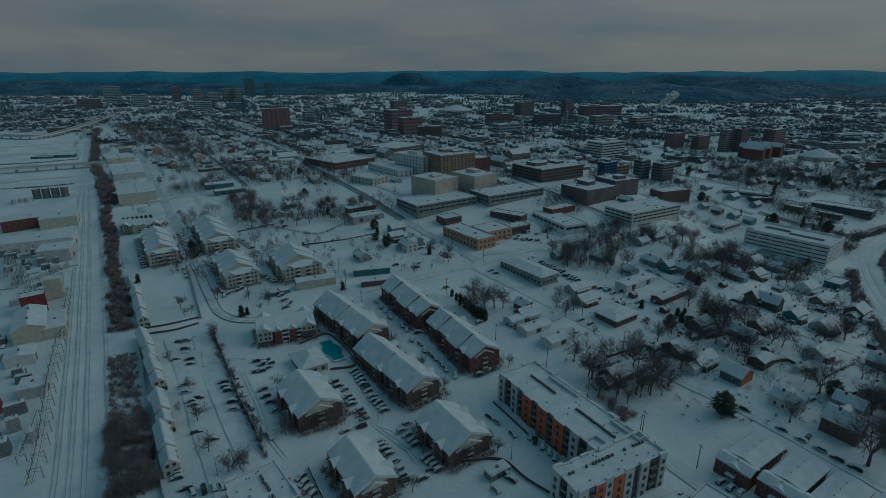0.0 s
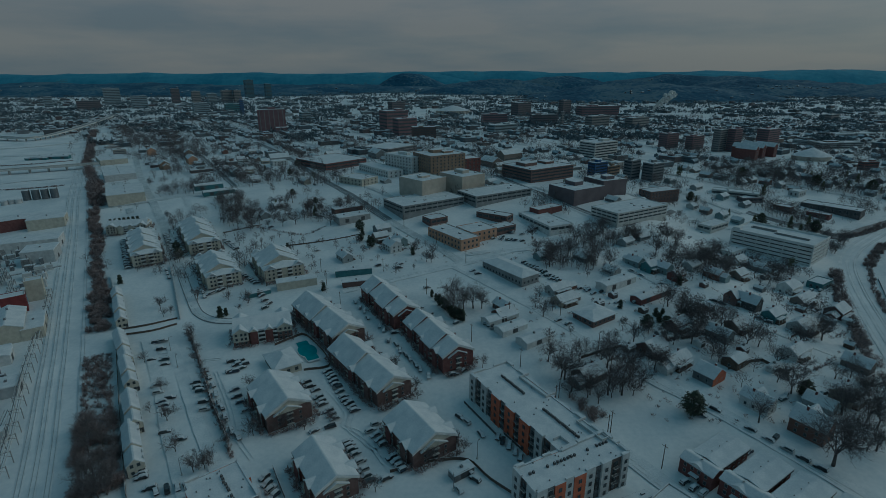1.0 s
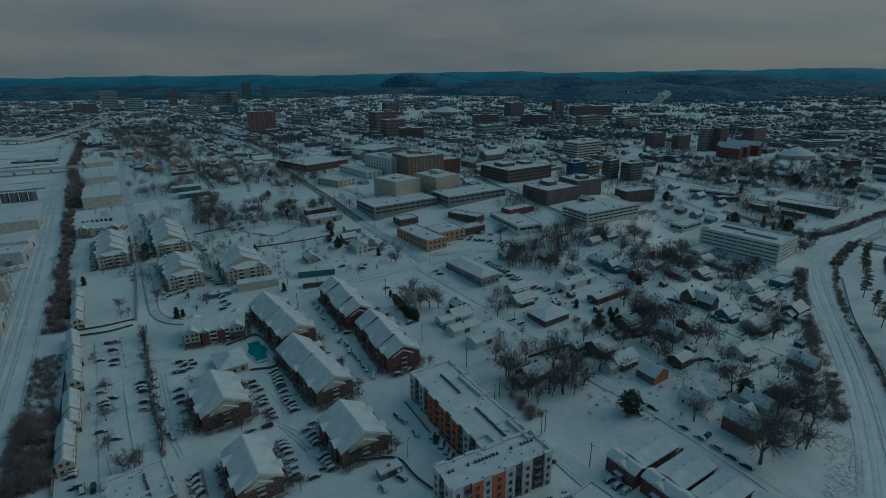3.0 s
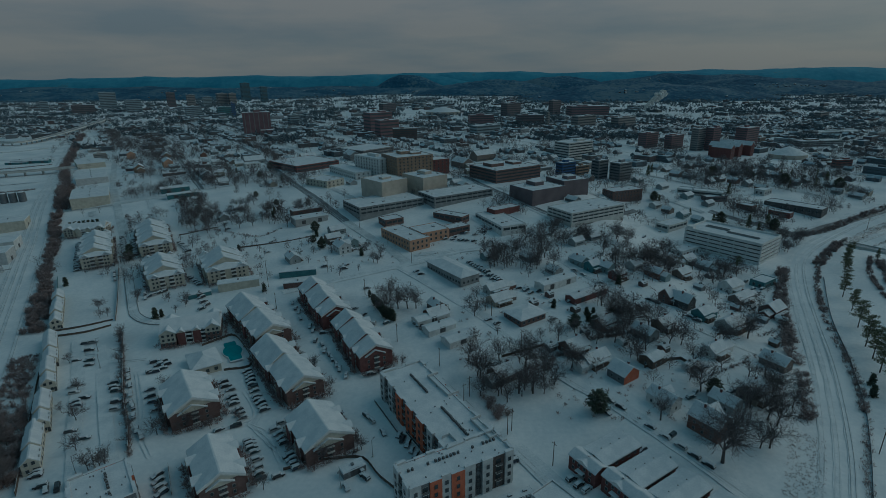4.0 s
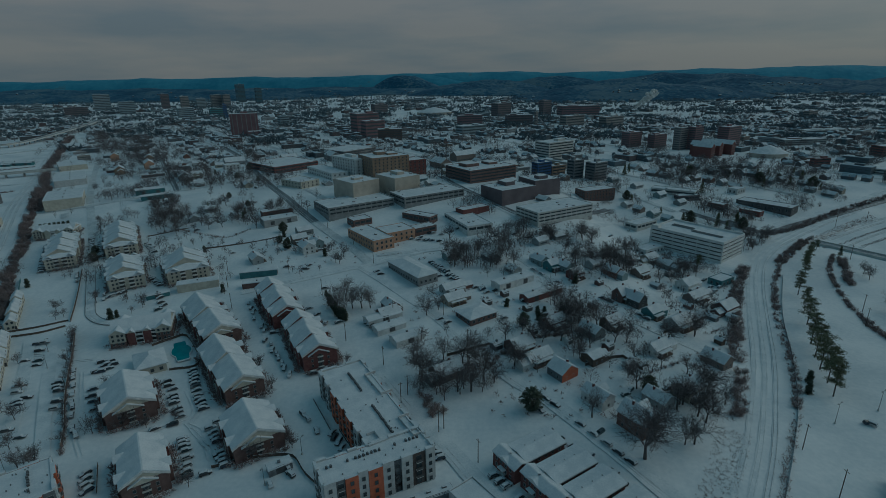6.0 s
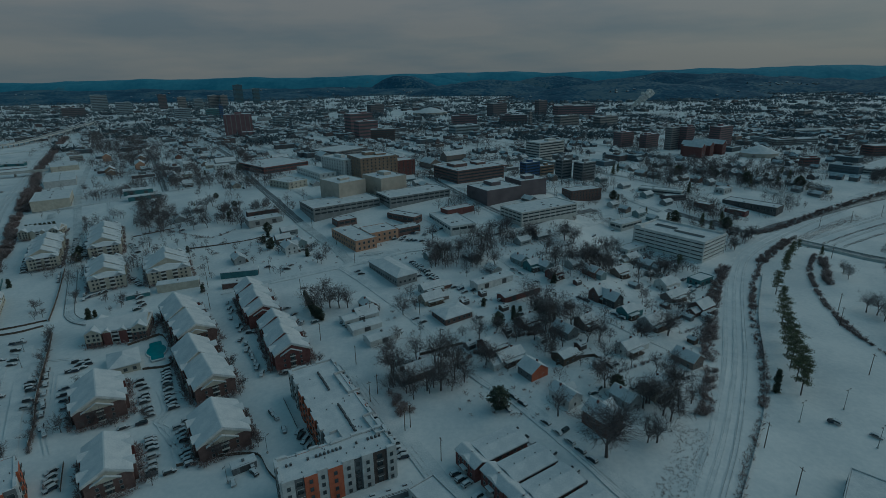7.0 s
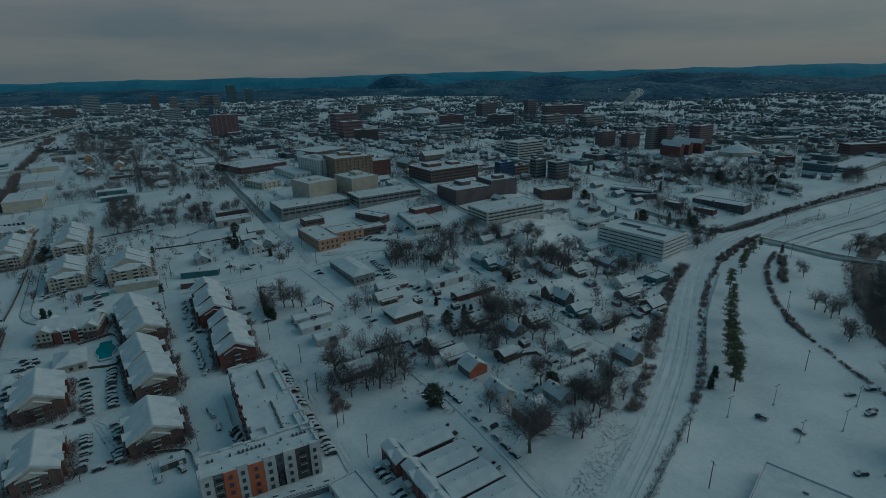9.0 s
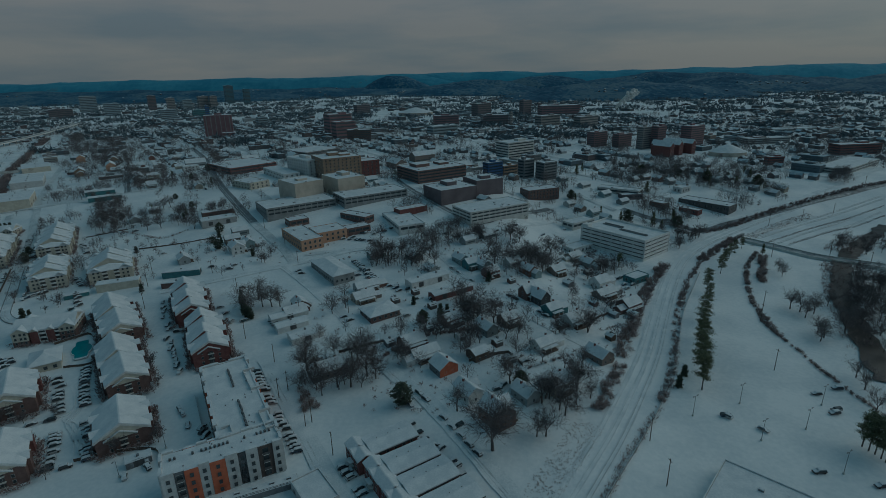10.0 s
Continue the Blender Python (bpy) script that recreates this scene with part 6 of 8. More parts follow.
# ---- campus and downtown ----
def far_block(x, y, w, h, wall, label, depth=1.0, band=True, rot=34, name="building", roof_plant=1):
    if len(label.split()) < 4:
        label += " with snowy roof"
    # beyond 880 m walls swap to colours with haze painted in
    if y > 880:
        wall = {BRICK_DARK: HAZED_BRICK, BROWN_PANEL: HAZED_BRICK, BRICK: HAZED_RED, BRICK_TAN: HAZED_TAN, GREY: HAZED_STEEL, CONCRETE: HAZED_PALE, PALE: HAZED_PALE, CONCRETE_TAN: HAZED_TAN}.get(wall, wall)
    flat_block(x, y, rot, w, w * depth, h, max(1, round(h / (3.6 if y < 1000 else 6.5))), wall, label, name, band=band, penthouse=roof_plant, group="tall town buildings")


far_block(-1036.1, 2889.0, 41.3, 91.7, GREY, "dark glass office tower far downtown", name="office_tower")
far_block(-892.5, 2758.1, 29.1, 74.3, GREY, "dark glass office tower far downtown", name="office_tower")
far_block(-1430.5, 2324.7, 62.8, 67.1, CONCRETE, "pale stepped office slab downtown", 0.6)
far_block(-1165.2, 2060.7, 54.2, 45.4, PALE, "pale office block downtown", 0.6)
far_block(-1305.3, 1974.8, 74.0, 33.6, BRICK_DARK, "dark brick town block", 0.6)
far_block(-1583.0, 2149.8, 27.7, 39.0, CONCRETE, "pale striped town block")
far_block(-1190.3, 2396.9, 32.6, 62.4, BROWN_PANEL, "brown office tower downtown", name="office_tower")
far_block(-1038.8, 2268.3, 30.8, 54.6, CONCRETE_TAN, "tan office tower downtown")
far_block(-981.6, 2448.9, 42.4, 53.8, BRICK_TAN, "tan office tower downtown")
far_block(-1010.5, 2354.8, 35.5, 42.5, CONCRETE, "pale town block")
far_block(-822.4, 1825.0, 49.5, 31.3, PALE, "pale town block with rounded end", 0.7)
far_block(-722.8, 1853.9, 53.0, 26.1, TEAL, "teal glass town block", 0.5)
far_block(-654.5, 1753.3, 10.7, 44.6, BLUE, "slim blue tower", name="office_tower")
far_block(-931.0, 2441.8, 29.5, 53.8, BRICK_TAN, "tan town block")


def striped_tower(x, y, w, h, label):
    e = thing("apartment_tower", x, y, 20, label, "building", "tall town buildings")
    TAKEN.append((x, y, w * 0.7))
    d = w * 0.35
    part("wall", boxed(-w / 2, -d / 2, -6, w / 2, d / 2, h), HAZED_RED, e)
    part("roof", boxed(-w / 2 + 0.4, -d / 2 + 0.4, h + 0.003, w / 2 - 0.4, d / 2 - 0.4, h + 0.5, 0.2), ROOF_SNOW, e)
    part("penthouse", boxed(-w * 0.1, -d * 0.25, h + 0.3, w * 0.15, d * 0.25, h + 4), HAZED_RED, e)
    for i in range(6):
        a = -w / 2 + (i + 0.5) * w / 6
        part("pale_stripe", boxed(a - 0.9, -d / 2 - 0.2, -4, a + 0.9, d / 2 + 0.2, h + 0.3), HAZED_TAN, e, "pale concrete balcony stripe")
    part("wing", boxed(w * 0.1, -d * 1.3, -6, w * 0.55, -d * 0.3, h * 0.22), HAZED_RED, e)
    part("wing_roof", boxed(w * 0.1, -d * 1.3, h * 0.22, w * 0.55, -d * 0.3, h * 0.22 + 0.5, 0.2), ROOF_SNOW, e)


striped_tower(-369.0, 1170.3, 58.1, 48.5, "tall red brick apartment tower with pale upright stripes")
far_block(-365.7, 1440.4, 25.2, 25.1, CONCRETE, "pale striped dormitory block")
far_block(-97.3, 1153.1, 51.2, 42.1, BRICK, "red brick campus hall with snowy roof", 0.7)
far_block(-65.9, 1053.1, 41.5, 32.4, BRICK, "red brick campus hall", 0.6)
far_block(-151.6, 1830.4, 49.5, 29.5, BRICK_DARK, "brown campus hall with snowy roof", 0.6)
far_block(-25.9, 996.8, 45.2, 20.5, TOWN_WALL, "long pale campus building", 0.5, rot=8)
far_block(133.2, 1088.6, 61.2, 17.7, CONCRETE, "pale campus residence", 0.4)
far_block(139.8, 1346.1, 62.5, 23.1, BRICK, "long red brick campus hall", 0.4, rot=8)
far_block(265.5, 1350.1, 65.7, 24.6, BRICK_DARK, "long dark brick campus hall", 0.4, rot=8)
far_block(298.6, 1282.8, 5.9, 35.9, CONCRETE_TAN, "slim pale tower")
far_block(250.2, 1648.2, 53.3, 38.2, BRICK_DARK, "dark brick campus hall", 0.6)
far_block(390.0, 1671.7, 32.9, 45.7, BRICK_DARK, "dark brick campus tower", 0.6)
far_block(496.6, 1681.8, 121.2, 28.2, BRICK, "long red brick hall with bright snowy roof", 0.4, rot=8)
far_block(395.5, 1323.3, 64.5, 25.5, BRICK_TAN, "row of gabled brick halls", 0.35)
far_block(485.3, 1296.7, 63.3, 23.7, BRICK_TAN, "row of gabled brick halls", 0.35)
far_block(246.6, 787.9, 50.2, 23.0, CONCRETE, "white striped multi-storey car park", 0.6)
far_block(198.9, 621.3, 22.3, 16.9, BLUE, "blue-fronted low block", 0.5)
far_block(219.0, 636.5, 22.8, 11.1, BRICK_TAN, "tan low block", 0.5)
far_block(239.0, 617.6, 16.5, 21.6, GREY, "dark grey apartment slab", 0.7)
far_block(263.1, 613.8, 21.2, 20.1, GREY, "dark grey apartment slab", 0.7)
far_block(411.0, 927.3, 33.4, 25.2, BRICK, "red brick dormitory", 0.5)
far_block(451.3, 914.3, 34.4, 22.1, BRICK, "red brick dormitory", 0.4)
far_block(476.6, 880.6, 21.1, 36.2, BRICK_TAN, "tan brick dormitory tower", 0.6, name="apartment_tower")
far_block(501.2, 880.9, 21.8, 37.1, BRICK, "red brick dormitory tower", 0.6, name="apartment_tower")
far_block(561.9, 888.9, 38.2, 36.2, BRICK, "red brick dormitory tower", 0.5, name="apartment_tower")
far_block(1072.8, 1451.2, 50.5, 17.8, BRICK_TAN, "pale apartment slab under the hill", 0.3)
far_block(705.2, 920.3, 79.5, 9.5, TOWN_WALL, "long dark low hall", 0.3, rot=8)
far_block(865.0, 1100.2, 92.8, 5.6, WHITE, "long low white hall", 0.3, rot=8)
far_block(593.0, 704.5, 23.1, 10.7, BRICK, "long low red brick hall", 0.4, rot=8)
far_block(764.7, 787.9, 70.5, 14.8, BRICK, "long red brick hall with pale piers", 0.3, rot=8)
flat_block(366.0, 521.0, -52.0, 16.0, 11.0, 4, 1, BRICK_DARK, "low dark brick workshop with a snowy roof", step=5)
flat_block(391.0, 503.0, -52.0, 20.0, 9.0, 3.6, 1, BRICK, "low brick workshop with a snowy roof", step=5)
flat_block(415.0, 519.0, -50.0, 52.0, 19.0, 5, 1, DARK_ROOF, "long dark hall with a snowy roof", step=6)
flat_block(672.8, 674.0, 36.9, 119.5, 34.1, 6, 2, CONCRETE, "low wide car deck with a snowy roof", band=True)


def gabled_hall(x, y, w, h, wall, label):
    e = thing("residence_hall", x, y, 34, label, "building")
    TAKEN.append((x, y, w))
    for k, (ox, oy) in enumerate(((-0.42, -0.1), (-0.2, 0.1), (0.0, -0.05), (0.2, 0.1), (0.42, -0.1))):
        part("wall", boxed(ox * w - w * 0.075, oy * w - w * 0.22, -4, ox * w + w * 0.075, oy * w + w * 0.22, h * 0.72), wall, e)
        g = Shape()
        g.prism([(-w * 0.075, h * 0.72), (w * 0.075, h * 0.72), (0, h * 0.95)], -w * 0.22, w * 0.22)
        part("gable", g, wall, e, "", (ox * w, oy * w, 0), 90)
        part("roof", gable_roof(w * 0.44, w * 0.15, h * 0.72, h * 0.23, 0.5, 0.5), ROOF_SNOW, e, "", (ox * w, oy * w, 0), 90)
        windows(e, ox * w - w * 0.07, ox * w + w * 0.07, oy * w - w * 0.22 - 0.03, 0, 4, 4.0, 1.4, 1.8, h * 0.17)
    part("link", boxed(-w * 0.45, -w * 0.08, -4, w * 0.45, w * 0.16, h * 0.66), wall, e)
    part("link_roof", gable_roof(w * 0.9, w * 0.24, h * 0.66, h * 0.2, 0.4, 0.5), ROOF_SNOW, e, "", (0, w * 0.04, 0))


gabled_hall(497.1, 817.5, 67.9, 22.9, BRICK, "red brick residence hall with snowy gables")


def dome(x, y, w, h, wall, label, name="arena", rim=0.35):
    e = thing(name, x, y, 0, label, "building")
    TAKEN.append((x, y, w * 0.7))
    d, rings = Shape(), 7
    n = 40
    base = Shape()
    for i in range(n):
        a, b = 2 * math.pi * i / n, 2 * math.pi * (i + 1) / n
        r = w * 0.5
        base.face(((r * math.cos(a), r * 0.8 * math.sin(a), -4), (r * math.cos(b), r * 0.8 * math.sin(b), -4), (r * math.cos(b), r * 0.8 * math.sin(b), h * rim), (r * math.cos(a), r * 0.8 * math.sin(a), h * rim)))
        for k in range(rings):
            u, v = k / rings, (k + 1) / rings
            def at(t, c):
                rr = r * 1.03 * (1 - t) ** 0.9
                return (rr * math.cos(c), rr * 0.8 * math.sin(c), h * rim + h * (1 - rim) * t)
            d.face((at(u, a), at(u, b), at(v, b), at(v, a)))
    part("wall", base, wall, e)
    part("roof", d, ROOF_SNOW, e, "shallow domed roof under snow")


dome(575.5, 793.7, 54.5, 17.5, CONCRETE_TAN, "round sports hall with a shallow snowy dome")
dome(40.3, 1719.8, 111.4, 23.8, CONCRETE_TAN, "round stadium bowl with snowy rim")

# ---- industry beside the line ----
shed(-229.0, 256.8, 125.1, 30.4, 15.0, 8, CREAM, 3.0, "cream gabled factory hall with snowy roof")
shed(-217.7, 260.3, 124, 24, 10, 6, CREAM, 0, "flat-roofed cream annex of the factory")
flat_block(-247.2, 283.7, 128.9, 9.5, 12.3, 10, 2, RED_PAINT, "dark red factory block with snowy roof", "industrial_building")
flat_block(-246.8, 301.0, 34, 9, 8, 13, 2, CREAM, "tan factory tower beside the yard", "industrial_building")
shed(-289.1, 363.8, 114.1, 19.8, 20.6, 9, PALE, 0, "pale factory hall with snowy roof")
shed(-318.2, 387.3, 115.5, 22.0, 46.4, 8, WHITE, 0, "long white factory hall with snowy roof")
shed(-363.0, 438.4, 122.7, 20.2, 40.9, 8, BRICK, 1.0, "long dark red factory hall with snowy roof")
shed(-340.8, 442.4, 118.9, 23.8, 27.4, 8, CREAM, 0, "pale warehouse with snowy roof")
shed(-211.4, 226.2, 122.9, 10.8, 12.1, 5, WHITE, 1.5, "small white store shed under snow")
shed(-186.1, 201.3, 117.4, 11.0, 10.0, 5, PALE, 0, "small grey store shed under snow")
shed(-217.7, 232.2, 34, 14, 6, 4, CREAM, 0, "small cream annex under snow")
shed(-312.5, 515.2, 122.3, 52.6, 32.7, 9, CREAM, 0, "broad cream warehouse with snowy roof", "warehouse")
shed(-396.2, 641.8, 124.9, 67.2, 33.2, 8, PALE, 0, "broad grey warehouse with snowy roof", "warehouse")
shed(-479.9, 763.5, 128.8, 53.2, 34.5, 7, CREAM, 0, "cream warehouse with snowy roof", "warehouse")
shed(-634.9, 998.7, 130.7, 85.2, 34.9, 6, TOWN_WALL, 0, "warehouse with snowy roof", "warehouse")
court_flats(-259.0, 427.0, 15.0, 31.0, 14.0, 6.0, CREAM, CREAM, "cream apartment house with pointed gables under snow")
shed(-591.9, 795.1, 10, 50, 9, 4, TEAL, 1.5, "long dark teal canopy in the rail yard", "canopy")
shed(-608.0, 784.8, 10, 30, 6, 3, TEAL, 0.5, "long dark teal canopy in the rail yard", "canopy")


def silo(x, y, r, h, label="pale steel storage tank with snow on top", wall=None):
    e = thing("storage_tank", x, y, 0, label, "tank", "storage tanks")
    s = Shape()
    s.tube((0, 0, -0.5), (0, 0, h), r, r, 20)
    part("shell", s, wall or PALE, e)
    c = Shape()
    c.tube((0, 0, h), (0, 0, h + 0.6), r * 1.02, r * 0.5, 20)
    part("snow_cap", c, ROOF_SNOW, e)
    part("ladder", boxed(r, -0.25, 0, r + 0.12, 0.25, h + 0.8), STEEL, e)


for x, y in ((-419.0, 520.5), (-411.0, 523.0), (-403.0, 525.5), (-395.0, 528.0)):
    silo(x, y, 3.5, 10, "tall dark steel silo with snow on top", GREY)
for x, y in [(-428.0, 502.8), (-424.0, 506.6), (-418.4, 508.2)]:
    silo(x, y, 3.4, 4, "squat dark tank with snow on top")
for x, y in [(-163.9, 170.2)]:
    silo(x, y, 2.2, 5)


def pipe_rack(line, h=6.0, pipes=4, w=3.0, label="steel pipe trestle with snow-dusted pipes"):
    ps = along(line, 8)
    e = thing("pipe_rack", ps[0].x, ps[0].y, 0, label, "pipework", "pipe racks")
    o = Vector((ps[0].x, ps[0].y, 0))
    z0 = ground_z(o.x, o.y)
    for a, b in zip(ps, ps[1:]):
        d = (b - a).normalized()
        n = Vector((-d.y, d.x, 0))
        t = Shape()
        za = ground_z(a.x, a.y) - z0
        for s in (-1, 1):
            q = a - o + n * s * w / 2
            t.tube((q.x, q.y, za - 0.3), (q.x, q.y, za + h), 0.16, 0.16, 4)
        p, q = a - o + n * w / 2, a - o - n * w / 2
        t.tube((p.x, p.y, za + h - 0.4), (q.x, q.y, za + h - 0.4), 0.14, 0.14, 4)
        t.tube((p.x, p.y, za + h * 0.5), (q.x, q.y, za + h - 0.4), 0.09, 0.09, 4)
        part("frame", t, RUST, e)
    for k in range(pipes):
        t = Shape()
        r = 0.10 + 0.07 * (k % 3)
        off = -w / 2 + (k + 0.5) * w / pipes
        line_pts = []
        for i, a in enumerate(ps):
            d = (ps[min(i + 1, len(ps) - 1)] - ps[max(i - 1, 0)]).normalized()
            q = a - o + Vector((-d.y, d.x, 0)) * off
            q.z = ground_z(a.x, a.y) - z0 + h + 0.1 + r
            line_pts.append(q)
        t.pipe(line_pts, r)
        part("pipe", t, STEEL if k % 2 else PALE, e)


pipe_rack([(-204.1, 243.6), (-188.0, 216.3), (-172.4, 190.7), (-156.9, 166.3), (-146.3, 148.5), (-141.7, 140.2)], 5.5, 5, 4.0)
pipe_rack([(-242.0, 305.7), (-218.7, 267.9), (-204.1, 243.6)], 4.0, 3, 2.5)
for k in range(9):
    a, b, long = -334 + 8.2 * k, 372 - 7.6 * k, (34, 22, 40, 26, 36, 18, 30, 24, 20)[k]
    dx, dy = (0.545, -0.839) if k % 3 else (0.839, 0.545)
    pipe_rack([(a, b), (a + dx * long / 2, b + dy * long / 2), (a + dx * long, b + dy * long)], 2.2 + 0.6 * (k % 4), 5 + k % 3, 3.2)
pipe_rack([(-158.2, 157.0), (-165.9, 172.9), (-171.3, 183.4)], 4, 3)
pipe_rack([(-283.4, 301.7), (-273.9, 305.7)], 4, 3)
rng_yard = random.Random(8)
for x, y in [(-321.4, 360.0), (-293.1, 331.0), (-280.8, 322.3), (-290.9, 349.8), (-280.0, 340.2), (-274.0, 340.2), (-263.8, 331.0), (-308.1, 340.2), (-312.8, 371.1), (-292.0, 360.0), (-256.8, 318.1), (-301.2, 349.8), (-263.4, 289.9), (-270.0, 318.1), (-270.0, 344.9), (-344.2, 383.4), (-315.0, 365.4), (-287.1, 318.1), (-249.1, 301.7), (-246.4, 305.7), (-326.0, 372.0), (-300.0, 368.0), (-284.0, 356.0), (-296.0, 343.0), (-306.0, 352.0), (-275.0, 330.0), (-266.0, 322.0), (-318.0, 382.0), (-334.0, 366.0), (-259.0, 309.0), (-238.0, 244.0), (-228.0, 232.0), (-204.0, 214.0), (-197.0, 209.0), (-183.0, 186.0), (-176.0, 176.0), (-187.0, 176.0), (-170.0, 162.0)]:
    e = thing("machine_shed", x, y, 34 + rng_yard.uniform(-5, 5), "small steel plant unit dusted with snow", "machinery", "yard machinery")
    a, b, c = rng_yard.uniform(1.2, 4), rng_yard.uniform(1, 3), rng_yard.uniform(2, 6)
    part("body", boxed(-a, -b, -0.3, a, b, c, 0.3), rng_yard.choice((STEEL, PALE, GREY, RUST)), e)
    part("snow_cap", boxed(-a + 0.3, -b + 0.3, c, a - 0.3, b - 0.3, c + 0.35, 0.15), ROOF_SNOW, e)
    s = Shape()
    s.tube((a * 0.5, 0, c), (a * 0.5, 0, c + rng_yard.uniform(1, 4)), 0.3, 0.3, 8)
    part("flue", s, STEEL, e)
e = thing("chimney_stack", *[(-193.9, 187.0)][0], 0, "tapered red painted chimney stack", "chimney")
s = Shape()
s.tube((0, 0, -0.5), (0, 0, 26), 4.2, 1.8, 20)
part("shaft", s, RED_PAINT, e)


# ---- bridge over the creek ----
def bridge(line, w=9.0, lift=0.0, label="concrete arch bridge carrying a snowy road"):
    ps = along(line, 5)
    e = thing("bridge", ps[0].x, ps[0].y, 0, label, "bridge", z=ground_z(ps[0].x, ps[0].y) + lift)
    o = Vector((ps[0].x, ps[0].y, 0))
    z0 = ground_z(o.x, o.y)
    for s in (-1, 1):
        g = Shape()
        for i, a in enumerate(ps):
            d = (ps[min(i + 1, len(ps) - 1)] - ps[max(i - 1, 0)]).normalized()
            side = Vector((-d.y, d.x, 0)) * s
            p, q = a - o + side * w / 2, a - o + side * (w / 2 + 0.4)
            low = -1.2 if lift else -6
            g.v += [(p.x, p.y, low), (p.x, p.y, 1.2), (q.x, q.y, 1.2), (q.x, q.y, low)]
        for i in range(len(ps) - 1):
            for k in range(4):
                g.f.append((i * 4 + k, i * 4 + (k + 1) % 4, i * 4 + 4 + (k + 1) % 4, i * 4 + 4 + k))
                g.s.append(0)
        part("parapet", g, CONCRETE, e)
    d = Shape()
    for a, b in zip(ps, ps[1:]):
        n = Vector((-(b - a).y, (b - a).x, 0)).normalized() * w / 2
        p, q = a - o, b - o
        d.face(((p.x - n.x, p.y - n.y, 0.3), (q.x - n.x, q.y - n.y, 0.3), (q.x + n.x, q.y + n.y, 0.3), (p.x + n.x, p.y + n.y, 0.3)))
    part("deck", d, SLUSH, e, "slushy road deck")
    if lift:
        for p in ps[1::4]:
            part("pier", boxed(-1, -1, -lift - 3, 1, 1, 0.2), CONCRETE, e, "", (p.x - o.x, p.y - o.y, 0))
        return
    k = len(ps) * 2 // 3
    c, dd = ps[k] - o, (ps[k + 1] - ps[k]).normalized()
    n = Vector((-dd.y, dd.x, 0))
    # flat dark faces paint the shade under the arch
    a = Shape()
    for s in (-1, 1):
        f = c + n * s * (w / 2 + 0.45)
        a.face([(f.x + dd.x * 6 * math.cos(t * math.pi / 10), f.y + dd.y * 6 * math.cos(t * math.pi / 10), -5.5 + 4.8 * math.sin(t * math.pi / 10)) for t in range(11)])
    part("arch", a, SHADE, e, "flat dark face painted as the shade under an arch")


def underpass(x, y, rot):
    """A concrete headwall with a panel painted dark as the opening where the road dives below the railway."""
    e = thing("underpass_portal", x, y, rot, "concrete railway underpass with a dark opening in the bank", "underpass")
    for a, b in ((-8.0, -4.4), (4.4, 8.0)):
        part("wing_wall", boxed(a, -0.4, -3.0, b, 0.4, 3.2, 0.08), CONCRETE_DARK, e)
    part("lintel", boxed(-4.4, -0.4, 2.5, 4.4, 0.4, 3.7, 0.08), CONCRETE_DARK, e)
    # dark panel stands in for the shade of the passage
    part("opening", boxed(-4.4, 0.2, -3.0, 4.4, 0.5, 2.5), SHADE, e, "flat dark panel painted as a shaded opening below the tracks")


underpass(403.5, 431.5, 35.0)
bridge([(406.9, 431.4), (424.4, 406.5), (441.4, 382.6), (476.0, 358.2)])
bridge([(-609.4, 629.3), (-555.1, 666.9), (-518.1, 687.3), (-468.7, 717.7)], 10, 6.0, "concrete road overpass above the railway")
bridge([(-879.3, 1038.1), (-793.7, 1028.6), (-823.3, 1170.2), (-936.6, 1475.9), (-994.1, 1611.0)], 14, 6.0, "raised concrete highway with slushy lanes")

# ---- cars ----
car_row([(-43.7, 220.0), (-34.6, 204.5)], 34)
car_row([(-32.6, 201.0), (-25.5, 192.1)], 34)
car_row([(-43.7, 199.2), (-33.9, 186.1)], 34, skip=(3,))
car_row([(-51.9, 209.7), (-46.1, 204.3)], 34, 4.0)
car_row([(-25.7, 172.0), (-18.3, 161.2)], 34, skip=(4,))
car_row([(-17.1, 156.5), (-13.7, 151.4)], 34)
car_row([(-17.0, 178.9), (-10.7, 171.1)], 34)
car_row([(-7.0, 163.1), (-1.3, 156.8)], 34)
cars([(-34.3, 180.8), (-40.4, 177.8), (-7.5, 152.5), (-15.4, 183.1), (-82.7, 202.5), (-79.8, 197.3), (-76.7, 193.8), (-72.4, 187.9), (-90.4, 217.3)], 34, 8)
cars([(-102.8, 218.9), (-98.6, 212.4), (-94.1, 205.9), (-89.9, 199.2), (-85.8, 192.6), (-83.6, 190.0), (-79.9, 184.1), (-73.4, 175.1), (-69.7, 171.6)], 124, 6)
car_row([(-52.2, 151.1), (-46.0, 142.6)], 60, 3.2)
cars([(-135.1, 228.5), (-135.5, 239.0), (-128.5, 228.5), (-125.7, 224.1), (-120.3, 205.1), (-116.6, 200.1), (-112.0, 193.8), (-109.7, 191.5), (-109.4, 196.5), (-100.5, 174.3), (-91.9, 170.2), (-103.0, 207.7), (-100.3, 204.2), (-98.0, 201.7), (-93.2, 193.8), (-90.4, 188.5), (-97.5, 151.3), (-96.2, 149.3), (-90.5, 144.3), (-141.8, 245.9), (-138.7, 247.1)], 22, 5)
car_row([(-87.4, 142.7), (-77.8, 145.3)], 124, 3.4)
cars([(-93.6, 226.8), (-89.7, 223.6), (-86.2, 220.4), (-88.5, 217.3), (-89.4, 226.8), (-86.2, 224.1)], 34, 10)
